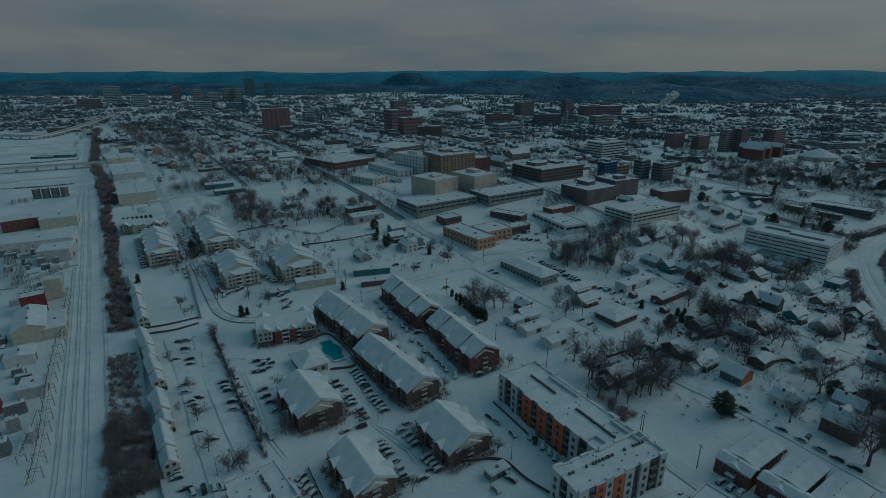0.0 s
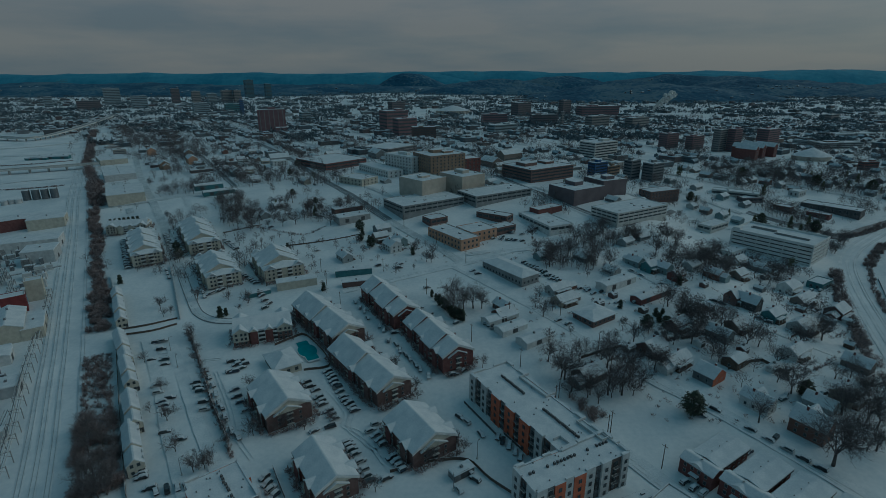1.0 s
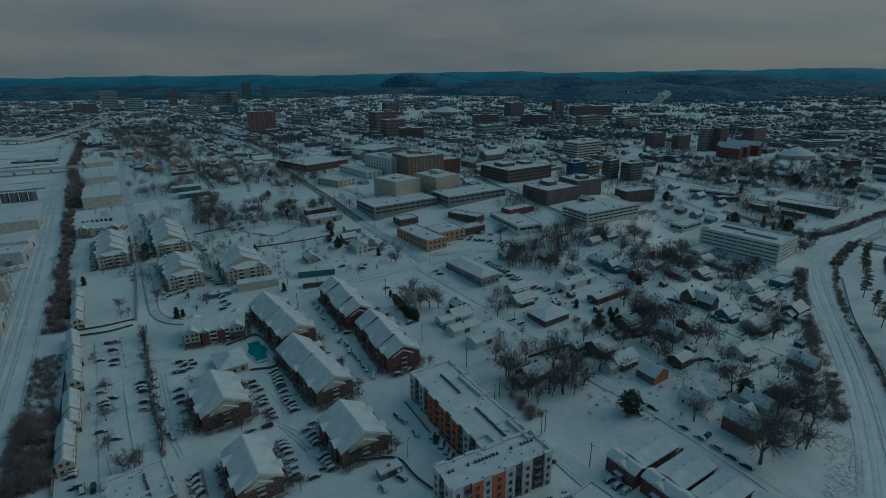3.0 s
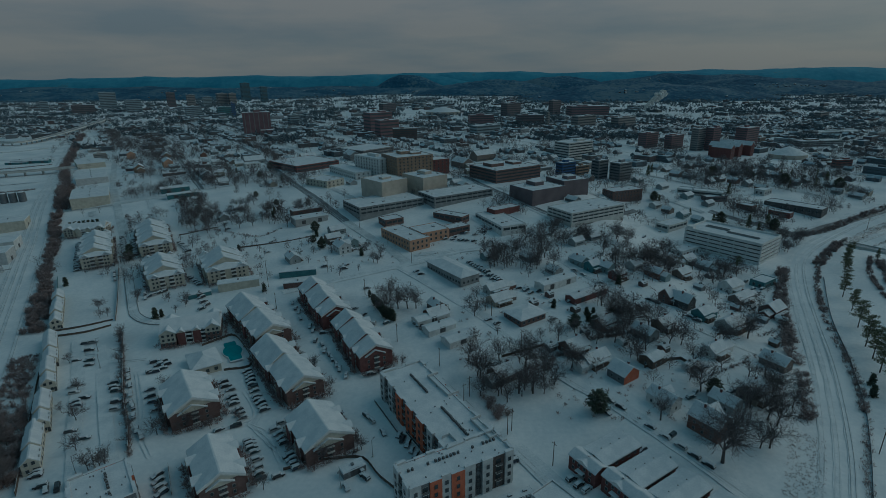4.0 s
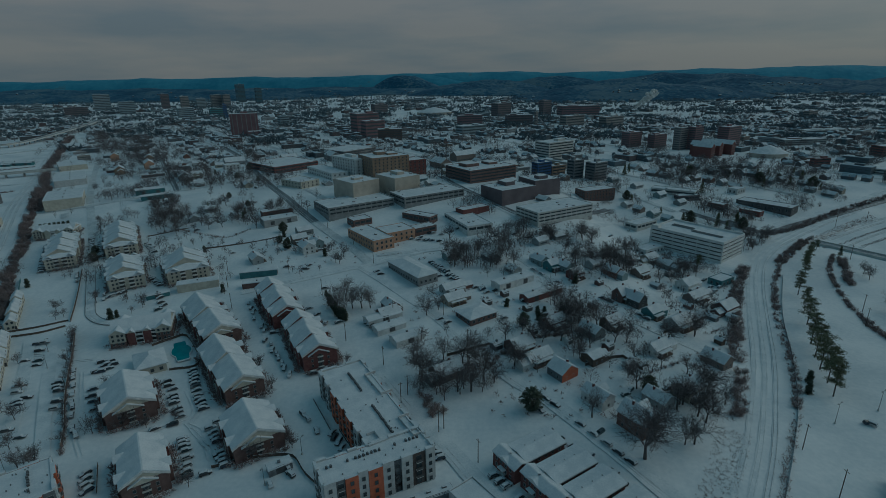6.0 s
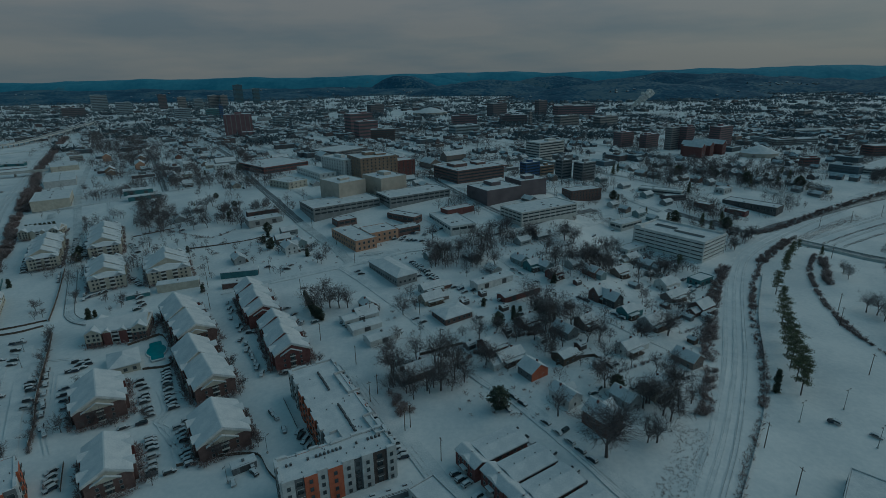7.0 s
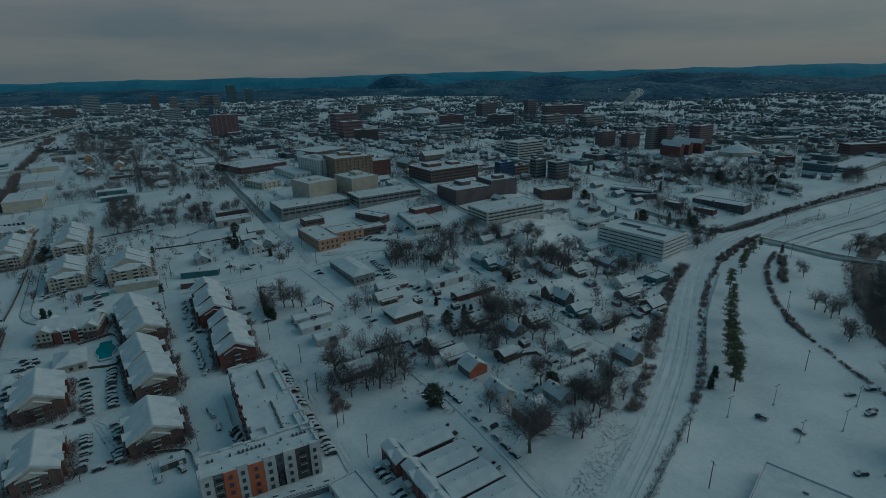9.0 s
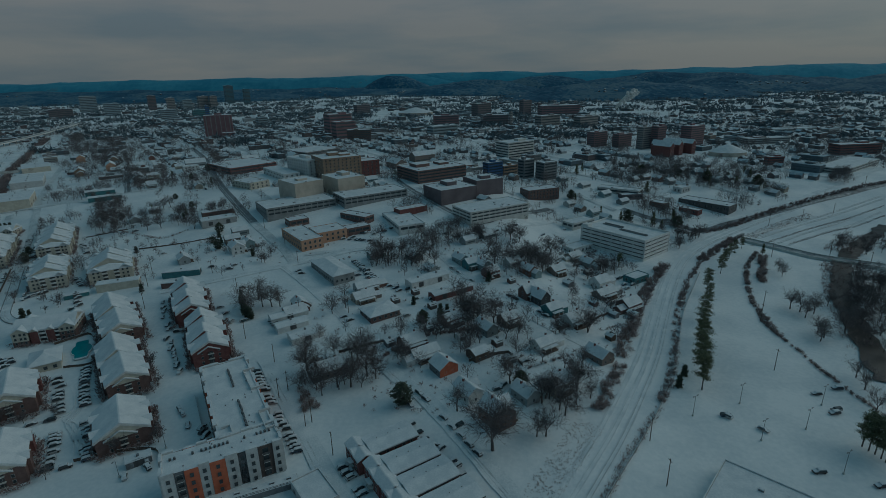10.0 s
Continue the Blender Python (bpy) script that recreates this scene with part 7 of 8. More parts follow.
cars([(-42.1, 293.8), (-37.6, 286.0), (-31.2, 272.6), (-23.2, 263.0), (-20.3, 258.8), (-16.6, 248.8), (-12.2, 245.1), (-9.5, 239.0), (-6.5, 236.0), (-0.6, 226.6), (1.7, 222.8), (6.1, 217.1), (-34.3, 280.6), (-4.1, 232.0)], 100, 12)
cars([(-33.0, 225.7), (-11.9, 289.9), (13.1, 226.1), (18.3, 218.5), (23.6, 222.3)], 34, 15)
car_row([(35.9, 175.5), (43.7, 163.7)], 75, 3.6)
cars([(20.6, 187.4), (23.2, 184.5), (29.1, 176.8), (23.1, 155.3), (25.2, 151.9), (19.1, 147.0)], 120, 20)
car_row([(45.6, 215.9), (61.4, 191.3)], 14, skip=(7,))
car_row([(66.0, 183.4), (81.6, 159.9)], 14, skip=(5,))
cars([(102.0, 150.7), (103.9, 147.7), (106.1, 145.3), (109.6, 139.6), (111.4, 137.0), (130.0, 168.2), (126.3, 173.6), (132.5, 164.4), (136.8, 160.0), (139.5, 158.2), (143.9, 150.7), (145.6, 147.6), (147.0, 142.7), (148.9, 138.0), (150.9, 136.3)], 34, 8)
cars([(140.5, 177.5), (144.1, 171.0), (147.8, 165.1), (150.8, 160.0), (153.9, 155.0)], 128, 3)
cars([(132.4, 190.5), (125.4, 187.7), (129.1, 195.4)], 128, 8)
cars([(147.0, 171.6), (165.5, 196.4), (168.4, 199.3), (185.8, 200.2), (182.0, 219.7), (179.7, 224.2)], 40, 30)
cars([(264.2, 180.4), (274.8, 171.2)], 125, 4)
cars([(281.5, 146.8), (298.9, 139.6), (325.7, 199.7), (313.6, 195.9), (313.9, 183.7), (311.6, 181.4), (264.1, 180.9)], 5, 8)
car_row([(-251.5, 403.1), (-214.6, 345.9)], 34)
car_row([(-222.5, 415.5), (-191.7, 368.8)], 34)
car_row([(-166.9, 403.0), (-150.8, 383.4)], 34)
car_row([(-125.0, 332.8), (-114.0, 322.3)], 34)
car_row([(-210.1, 409.3), (-188.2, 374.6)], 34)
cars([(-138.6, 304.9), (-136.6, 307.3), (-134.6, 309.8), (-133.0, 311.4), (-103.6, 302.5), (-99.6, 296.1), (-95.5, 291.4), (-96.0, 286.0)], 60, 10)
car_row([(72.6, 354.9), (91.8, 324.9)], 34)
cars([(87.4, 311.0), (88.1, 317.1), (107.3, 312.0), (116.0, 308.2), (103.3, 313.0), (121.7, 292.9), (118.0, 269.6), (132.7, 292.5), (137.4, 294.0), (141.7, 272.3), (84.7, 265.3), (79.9, 269.5), (106.2, 285.3)], 34, 10)
cars([(164.6, 344.8), (169.8, 330.1), (173.2, 322.7), (198.0, 272.4), (200.6, 267.7), (182.5, 294.8), (185.6, 290.5), (145.8, 339.6), (150.6, 332.7), (159.2, 318.7)], 128, 4)
cars([(257.4, 333.8), (265.1, 338.9), (270.1, 342.0), (267.7, 328.2), (267.4, 321.2), (273.6, 328.0), (247.7, 294.7), (247.1, 298.9)], 34, 10)
cars([(57.8, 415.4), (61.7, 409.3), (68.2, 421.5), (72.6, 419.1), (79.2, 415.4), (87.5, 421.5), (93.5, 427.6), (59.2, 427.6), (67.9, 403.0), (100.1, 436.1), (49.9, 409.3)], 34, 15)
cars([(80.9, 342.0), (84.1, 338.3), (84.9, 332.8), (86.9, 327.5), (78.7, 331.0), (99.9, 315.5), (107.6, 309.8), (110.1, 305.7)], 34, 10)
cars([(-111.0, 375.9), (-85.0, 378.4), (-90.3, 402.5), (-167.4, 353.6), (-138.1, 432.2), (-20.3, 347.5), (-18.0, 352.5), (-34.6, 294.6), (-15.6, 277.8), (-1.2, 285.3), (5.8, 277.0), (13.5, 266.2)], 60, 30)
cars([(-34.5, 349.8), (-18.7, 345.9), (33.7, 340.2), (37.2, 335.5), (-17.3, 383.4), (2.2, 313.9), (20.8, 266.7), (-13.8, 256.0)], 30, 20)
for x, y in [(37.1, 266.7), (39.1, 264.2), (41.0, 261.8), (43.3, 259.4)]:
    car(x, y, 80, "dark pickup beside the workshops")

cars([(-203.6, 624.6), (-200.9, 635.4), (-198.1, 646.6), (-195.2, 658.1), (-209.2, 684.9), (-212.0, 672.5), (-214.7, 660.6), (-134.6, 585.2), (-129.5, 559.9), (-137.1, 554.4), (-153.3, 564.3)], 124, 10)
car_row([(-166.0, 345.0), (-140.0, 302.0)], 124, 7.0, (2, 5))
car_row([(-214.0, 388.0), (-177.0, 330.0)], 124, 8.0, (1, 4, 6))
car_row([(35.6, 426.8), (69.1, 418.5)], 34, 5.0)
car_row([(43.0, 409.3), (77.5, 400.7)], 34, 5.5)
cars([(123.7, 409.5), (132.2, 402.9), (140.9, 414.1), (149.1, 406.3), (184.8, 418.3), (203.9, 434.9), (227.0, 427.5), (254.2, 460.6)], 34, 20)

# ---- lamp posts and poles ----
for x, y in [(249.8, 181.2), (274.9, 189.9), (270.3, 164.9), (292.7, 171.5), (310.4, 187.9), (290.0, 146.1)]:
    street_lamp(x, y, 10, 2, 30)
for x, y in [(-82.2, 150.7), (26.6, 163.1), (17.1, 147.0), (-118.3, 221.5), (-130.0, 237.9), (-77.4, 154.1)]:
    street_lamp(x, y, 8, 1, random.uniform(0, 360))
for x, y in [(66.1, 200.7), (63.4, 195.3), (80.9, 175.6), (94.4, 217.2), (95.2, 240.4)]:
    utility_pole(x, y, 11, 34)
for x, y in [(83.0, 178.2), (51.9, 225.2), (28.5, 247.8), (96.4, 158.0), (-105.5, 318.1), (-124.4, 301.7), (-49.7, 286.0), (2.2, 305.7), (-65.1, 318.1)]:
    utility_pole(x, y, 11, 124)
for x, y in [(342.0, 288.2), (402.0, 380.6), (221.3, 139.0), (224.3, 163.4), (306.6, 216.9), (329.3, 269.0), (456.8, 391.7), (521.7, 420.6), (468.4, 364.4), (447.6, 462.7), (492.6, 483.5), (532.3, 497.1), (616.8, 570.4)]:
    utility_pole(x, y, 12, 100)
for x, y in [(29.5, 354.8), (7.3, 396.6), (-21.8, 433.6), (-56.2, 478.9), (-73.7, 340.2), (-29.6, 340.2), (52.1, 274.7), (82.1, 274.7)]:
    utility_pole(x, y, 10, 34)

# ---- trees ----
for k, (x, y) in enumerate([(71.9, 215.3), (95.2, 224.7), (118.3, 223.3), (103.9, 221.9), (106.9, 209.5), (90.4, 201.1), (92.3, 205.4), (95.6, 205.3), (100.9, 203.0), (83.2, 197.0), (79.5, 201.3), (71.3, 201.5), (82.9, 217.5), (99.1, 235.0)]):
    tree(x, y, (15, 14, 12, 14, 10, 9, 9, 9, 8, 9, 10, 9, 9, 12)[k])
for k, (x, y) in enumerate([(146.5, 182.0), (160.0, 156.8), (178.7, 164.8), (182.4, 164.8), (193.1, 178.0), (191.4, 181.8), (188.4, 189.7), (222.2, 253.1), (203.6, 241.5), (170.8, 209.7), (199.8, 185.8), (207.2, 190.2), (190.5, 219.5), (180.6, 242.4)]):
    tree(x, y, (13, 22, 10, 12, 14, 14, 12, 13, 11, 8, 12, 11, 8, 10)[k], 6 if k == 1 else 4 if k == 4 else None)
for k, (x, y) in enumerate([(31.4, 286.0), (18.9, 278.3), (25.6, 286.0), (22.0, 274.7), (36.6, 286.0), (72.1, 274.7), (69.4, 286.0), (78.9, 282.1), (19.3, 297.7), (74.5, 301.7)]):
    tree(x, y, (14, 16, 13, 10, 12, 10, 9, 9, 13, 8)[k])
for x, y in [(357.6, 286.0), (360.9, 281.8), (359.3, 274.0), (367.3, 278.4), (383.0, 289.1), (348.8, 245.1), (353.2, 248.8), (353.0, 254.1), (385.0, 338.9), (389.3, 350.0), (341.7, 209.4), (338.0, 199.0), (330.7, 182.9), (368.3, 253.6), (388.5, 274.5)]:
    tree(x, y, random.uniform(9, 14))
for x, y in [(-103.3, 181.6), (-116.5, 202.5), (-90.6, 163.1), (-78.9, 152.7), (-75.3, 154.2), (-74.4, 155.6), (-124.4, 249.4), (-112.1, 226.8), (-160.3, 286.0), (-123.0, 297.7), (-142.6, 297.7), (-109.2, 293.8), (-140.7, 433.6), (7.8, 160.6), (-26.0, 217.9), (-53.0, 179.8), (-44.6, 178.8), (-34.9, 185.0), (-11.0, 222.8), (-64.2, 173.6)]:
    tree(x, y, random.uniform(5, 8), 5, "small bare street tree in the snow")
for x, y in [(-74.2, 202.6), (-67.6, 188.2), (-62.2, 178.9), (-55.6, 176.1), (-47.5, 187.5), (-76.9, 204.7), (-11.0, 146.5), (-15.4, 202.7), (19.6, 170.1), (21.5, 166.9), (32.9, 225.2), (0.3, 206.9), (1.6, 200.7), (-110.6, 282.1), (-108.0, 289.9), (-53.8, 178.0)]:
    tree(x, y, random.uniform(4, 6.5), 3, "small reddish ornamental tree beside the flats")


def grove(corners, n, tall, seed):
    """Bare trees strewn over a four-cornered patch, clear of houses."""
    rng, (a, b, c, d) = random.Random(seed), [Vector((x, y)) for x, y in corners]
    for i in range(n * 3):
        u, v = rng.random(), rng.random()
        p = a.lerp(b, u).lerp(d.lerp(c, u), v)
        if n > 0 and free(p.x, p.y, 0.6):
            tree(p.x, p.y, rng.uniform(*tall))
            n -= 1


for k, (x, y) in enumerate([(81.2, 203.3), (89.3, 203.2), (95.7, 203.1), (102.3, 211.9), (92.4, 226.7), (70.8, 217.2), (120.4, 220.2), (160.0, 263.5), (152.1, 272.0), (169.4, 259.0), (178.1, 222.4), (204.0, 245.2), (223.1, 254.6), (184.5, 186.6), (203.2, 198.9), (172.0, 201.0)]):
    if free(x, y, -1.0):
        tree(x, y, 11 + (k * 29 % 6), (0, 1, 4)[k % 3], "tall bare tree with a dark trunk in a yard")
grove([(144.9, 243.5), (183.7, 242.3), (187.2, 294.6), (145.4, 296.2)], 7, (10, 15), 1)
grove([(168.8, 316.6), (229.0, 325.8), (242.2, 404.5), (168.7, 378.4)], 12, (10, 15), 2)
grove([(115.9, 218.5), (158.7, 215.1), (161.6, 261.5), (112.4, 256.9)], 7, (8, 13), 3)
grove([(64.3, 197.4), (89.5, 205.5), (83.7, 235.4), (54.4, 231.0)], 4, (8, 12), 4)
grove([(82.9, 348.2), (137.6, 345.9), (132.1, 407.2), (74.1, 410.0)], 16, (9, 14), 5)
grove([(180.6, 191.9), (204.4, 184.0), (216.9, 221.6), (190.5, 219.5)], 5, (8, 13), 6)
grove([(229.0, 325.8), (267.4, 333.5), (286.6, 393.6), (244.0, 391.1)], 12, (8, 12), 7)
grove([(137.1, 393.7), (202.2, 393.2), (208.0, 437.0), (136.7, 432.5)], 14, (9, 13), 8)
grove([(-39.6, 409.3), (6.6, 349.8), (31.2, 349.8), (-11.6, 421.5)], 6, (6, 9), 9)
grove([(-173.7, 415.4), (-139.0, 427.6), (-156.8, 471.9), (-189.3, 458.6)], 14, (8, 12), 10)
grove([(-140.7, 433.6), (-61.4, 433.6), (-81.2, 502.6), (-155.5, 486.3)], 18, (7, 12), 11)
grove([(327.6, 391.4), (387.4, 417.9), (406.1, 464.9), (346.2, 436.6)], 10, (7, 11), 12)
grove([(385.2, 274.6), (367.4, 223.4), (455.3, 332.6), (443.2, 348.4)], 26, (8, 14), 13)
grove([(461.6, 398.7), (493.5, 380.2), (555.7, 459.4), (488.1, 429.3)], 16, (6, 10), 14)

for k, (x, y) in enumerate([(319.6, 315.2), (310.4, 294.5), (297.2, 271.7), (284.6, 249.3), (278.4, 236.4), (272.1, 223.5), (267.7, 211.7), (262.9, 200.8)]):
    evergreen(x, y, (17, 15, 18, 19, 19, 20, 20, 21)[k], 5 + k % 3, "tall dark pine in a snowy row")
for k, (x, y) in enumerate([(308.5, 158.2), (309.5, 156.3), (309.9, 153.8), (310.2, 151.9), (307.9, 160.8)]):
    evergreen(x, y, 17, 5 + k % 3, "tall dark pine beside the car park")
for x, y in [(259.6, 212.7), (253.0, 203.4)]:
    evergreen(x, y, 6, 4, "small dark evergreen by the railway fence")
for k, (x, y) in enumerate([(389.9, 402.4), (378.4, 391.5), (367.1, 378.4), (356.0, 363.6), (345.0, 347.5)]):
    evergreen(x, y, (10, 12, 13, 14, 15)[k], 5 + k % 3, "tall dark pine in a snowy row")
evergreen(398.8, 387.6, 9, 0)
for k, (x, y) in enumerate([(299.3, 501.4), (313.2, 481.0), (319.8, 480.8), (340.1, 468.1), (345.2, 460.3), (361.7, 464.1), (361.7, 474.7), (281.0, 535.5), (277.1, 540.1), (319.5, 663.3), (307.0, 641.8), (433.8, 636.7), (446.6, 581.6), (388.0, 647.6), (484.5, 615.5), (480.7, 588.3), (510.5, 613.9), (498.6, 576.3), (501.1, 565.9), (468.3, 634.2), (453.1, 602.3), (492.6, 651.4), (437.5, 655.1), (395.2, 657.0), (366.3, 559.5), (523.3, 649.3)]):
    evergreen(x, y, 8 + (k * 37 % 7), (0, 1, 3)[k % 3], "dark evergreen among snowy houses")
for x, y in [(-139.0, 597.0), (-181.4, 681.8), (-174.6, 622.1), (-148.1, 481.4), (-141.2, 515.3), (-107.2, 466.2), (-111.5, 487.8), (-55.2, 402.1), (-59.5, 427.0), (-44.7, 388.6), (-197.5, 383.4), (-187.1, 365.4), (176.7, 198.7), (139.4, 260.8), (152.1, 270.4), (128.0, 261.2)]:
    evergreen(x, y, random.uniform(6, 9), random.choice((3, 3, 1)), "dark evergreen among snowy houses")
evergreen(121.7, 188.9, 11, 3, "broad dark evergreen standing alone in the snow")
for k, (x, y) in enumerate([(18.0, 274.7), (20.2, 272.6), (22.4, 270.6), (24.3, 269.3), (16.3, 279.8), (14.4, 283.7), (10.8, 289.9), (13.1, 286.0), (5.8, 301.7), (8.5, 296.1)]):
    evergreen(x, y, 7.5 if k < 8 else 5, 2, "clipped dark green hedge tree")
for x, y in [(-118.8, 274.7), (-116.2, 276.8), (-65.7, 311.4), (-109.8, 383.4), (121.2, 286.0), (142.2, 274.7), (137.6, 268.0), (138.2, 274.7), (170.6, 318.1), (-55.4, 415.4), (-48.3, 403.0)]:
    evergreen(x, y, random.uniform(4.5, 7), 4, "small dark conifer in a snowy yard")
for x, y in [(-281.7, 437.4), (-278.3, 438.6), (-275.0, 439.8), (-271.6, 441.0), (-268.2, 442.2), (-264.8, 443.3), (-261.3, 444.5), (-106.1, 458.6), (-40.6, 421.5), (-10.4, 371.1), (-215.5, 654.1), (-206.2, 322.3)]:
    evergreen(x, y, 6, 4, "small pointed conifer beside the road")

def patch(corners, n, tall, seed, label="dense stand of small bare trees in the snow"):
    rng, (a, b, c, d) = random.Random(seed), [Vector((x, y)) for x, y in corners]
    spots = []
    for i in range(n * 3):
        u, v = rng.random(), rng.random()
        p = a.lerp(b, u).lerp(d.lerp(c, u), v)
        if len(spots) < n and free(p.x, p.y, 0.0):
            spots.append((p.x, p.y))
    woods("bare_trees", spots, label, tall, seed, None, 110, 0.10)


patch([(-177.6, 428.0), (-145.2, 440.0), (-195.2, 517.9), (-213.0, 499.7)], 60, (8, 13), 41)
for k, line in enumerate(([(-766.9, 1278.8), (-640.0, 1090.0), (-506.8, 898.4)], [(-597.0, 1145.8), (-480.0, 950.0), (-358.8, 746.0)], [(-297.0, 713.0), (-245.0, 630.0), (-203.0, 556.0)], [(-253.3, 701.4), (-215.0, 630.0), (-186.0, 575.0)], [(-330.0, 985.0), (-232.0, 818.0), (-155.0, 672.0)], [(-455.0, 991.0), (-353.0, 780.5)])):
    rng_line, row = random.Random(90 + k), along(line, 5)
    spread = (14, 12, 6, 4, 4, 8)[k]
    woods("bare_trees", [(p.x + rng_line.gauss(0, spread), p.y + rng_line.gauss(0, spread)) for p in row for i in range((2, 2, 2, 1, 1, 1)[k])], "dark bare trees lining a snowy street", (9, 15), 90 + k, None, 70, 0.12, 0.12)
patch([(-113.2, 443.4), (-93.0, 443.4), (-102.9, 486.3), (-124.8, 486.3)], 26, (6, 10), 42)
patch([(-143.5, 443.4), (-121.3, 445.9), (-142.3, 499.2), (-157.3, 492.6)], 22, (6, 9), 43)
patch([(144.9, 243.5), (183.7, 242.3), (187.2, 294.6), (145.4, 296.2)], 8, (8, 12), 44, "bare garden trees between snowy houses")
patch([(165.0, 316.8), (229.0, 325.8), (244.0, 412.9), (169.1, 385.1)], 18, (8, 12), 45, "bare garden trees between snowy houses")
patch([(115.4, 223.6), (159.0, 220.4), (161.6, 261.5), (108.8, 260.1)], 13, (7, 11), 46, "bare garden trees between snowy houses")
patch([(216.4, 270.7), (251.8, 263.9), (291.2, 366.8), (240.5, 375.9)], 30, (6, 10), 47, "bare garden trees between snowy houses")
patch([(83.0, 319.9), (137.8, 317.8), (132.3, 400.7), (75.0, 403.5)], 13, (7, 11), 48, "bare garden trees between snowy houses")
patch([(385.2, 274.6), (363.2, 218.1), (474.0, 355.8), (441.0, 348.2)], 24, (8, 12), 49, "dark bare woods along the creek")
patch([(255.4, 381.1), (326.5, 377.9), (364.0, 467.0), (278.4, 470.7)], 22, (7, 11), 50, "bare garden trees between snowy houses")
patch([(186.0, 318.0), (212.0, 324.0), (236.0, 372.0), (202.0, 366.0)], 20, (9, 13), 71, "dark bare garden trees between snowy houses")
patch([(248.0, 352.0), (285.0, 356.0), (268.0, 384.0), (240.0, 386.0)], 12, (8, 12), 72, "dark bare trees at the foot of the car park")
patch([(150.0, 254.0), (196.0, 252.0), (214.0, 294.0), (160.0, 298.0)], 18, (8, 12), 73, "dark bare garden trees between snowy houses")
evergreen(274.7, 364.3, 12, 6, "tall dark pine beside the car park")
patch([(509.7, 680.3), (577.8, 682.1), (506.2, 550.3), (446.5, 553.2)], 46, (9, 14), 81, "dark bare trees between snowy houses")
patch([(418.6, 668.2), (467.0, 684.4), (416.6, 574.5), (378.5, 575.3)], 26, (8, 13), 82, "dark bare trees between snowy houses")
patch([(356.0, 521.7), (384.9, 490.8), (367.7, 446.1), (353.0, 469.6)], 16, (8, 12), 83, "dark bare trees behind the car park")
patch([(651.2, 666.4), (687.8, 684.1), (601.9, 574.9), (588.0, 587.0)], 40, (9, 13), 84, "dark bare grove beside the road")
patch([(357.9, 461.9), (386.9, 453.0), (349.4, 393.3), (336.2, 408.3)], 14, (7, 11), 85, "dark bare trees beside the car park")
patch([(-154.5, 502.6), (-100.5, 550.1), (-170.9, 695.2), (-226.6, 655.1)], 46, (7, 11), 51, "bare street trees between snowy lots")
patch([(-287.6, 508.8), (-256.5, 515.9), (-449.3, 911.1), (-491.0, 878.0)], 30, (7, 11), 52, "bare street trees between snowy lots")
patch([(330.1, 476.4), (381.0, 442.8), (433.3, 497.3), (366.2, 531.3)], 24, (6, 10), 54, "bare street trees between snowy lots")
patch([(197.5, 436.4), (289.1, 481.4), (325.1, 562.6), (252.3, 555.1)], 24, (6, 10), 55, "bare street trees between snowy lots")
patch([(120.2, 205.8), (195.3, 192.1), (275.8, 289.6), (158.8, 274.7)], 14, (7, 11), 56, "bare garden trees between snowy houses")
patch([(62.3, 230.0), (102.7, 230.0), (110.9, 261.8), (66.0, 261.8)], 7, (6, 10), 57, "bare garden trees between snowy houses")
patch([(-215.9, 340.2), (-118.8, 318.1), (-157.4, 409.3), (-268.5, 440.9)], 34, (4, 8), 58, "small bare trees between the flats")
patch([(-111.1, 305.7), (-60.0, 305.7), (-86.7, 409.3), (-143.2, 409.3)], 22, (4, 7), 59, "small bare trees between the flats")
patch([(-67.3, 349.8), (6.1, 322.3), (-1.9, 409.3), (-77.3, 409.3)], 24, (4, 8), 60, "bare street trees between snowy lots")
patch([(460.2, 780.1), (572.2, 765.5), (470.0, 590.0), (390.0, 600.0)], 110, (8, 14), 64, "dark bare trees between snowy houses")
patch([(393.2, 847.6), (497.1, 902.6), (372.6, 584.7), (340.5, 609.6)], 90, (8, 14), 65, "dark bare trees between snowy houses")
patch([(560.0, 690.0), (760.0, 800.0), (980.0, 1040.0), (640.0, 930.0)], 130, (8, 14), 68, "dark bare trees between snowy houses")
patch([(600.0, 640.0), (700.0, 640.0), (900.0, 860.0), (760.0, 800.0)], 40, (7, 12), 69, "dark bare trees between snowy houses")
patch([(-128.0, 372.0), (-95.0, 372.0), (-150.0, 452.0), (-160.0, 380.0)], 16, (5, 9), 66, "small bare trees between the flats")
patch([(-250.0, 470.0), (-228.0, 440.0), (-150.0, 316.0), (-178.0, 318.0)], 26, (4, 8), 67, "small bare street trees in the snow")
patch([(395.5, 433.7), (497.3, 490.9), (514.6, 538.3), (433.7, 509.6)], 18, (5, 9), 61, "bare street trees between snowy lots")
patch([(83.0, 397.9), (171.6, 401.9), (174.9, 440.1), (94.1, 435.0)], 8, (5, 9), 62, "bare street trees between snowy lots")
patch([(180.0, 440.0), (280.9, 475.0), (290.1, 547.4), (201.6, 512.6)], 26, (5, 9), 63, "bare street trees between snowy lots")
patch([(100.9, 349.8), (166.8, 322.3), (234.4, 436.9), (133.5, 421.6)], 12, (7, 11), 53, "bare garden trees between snowy houses")

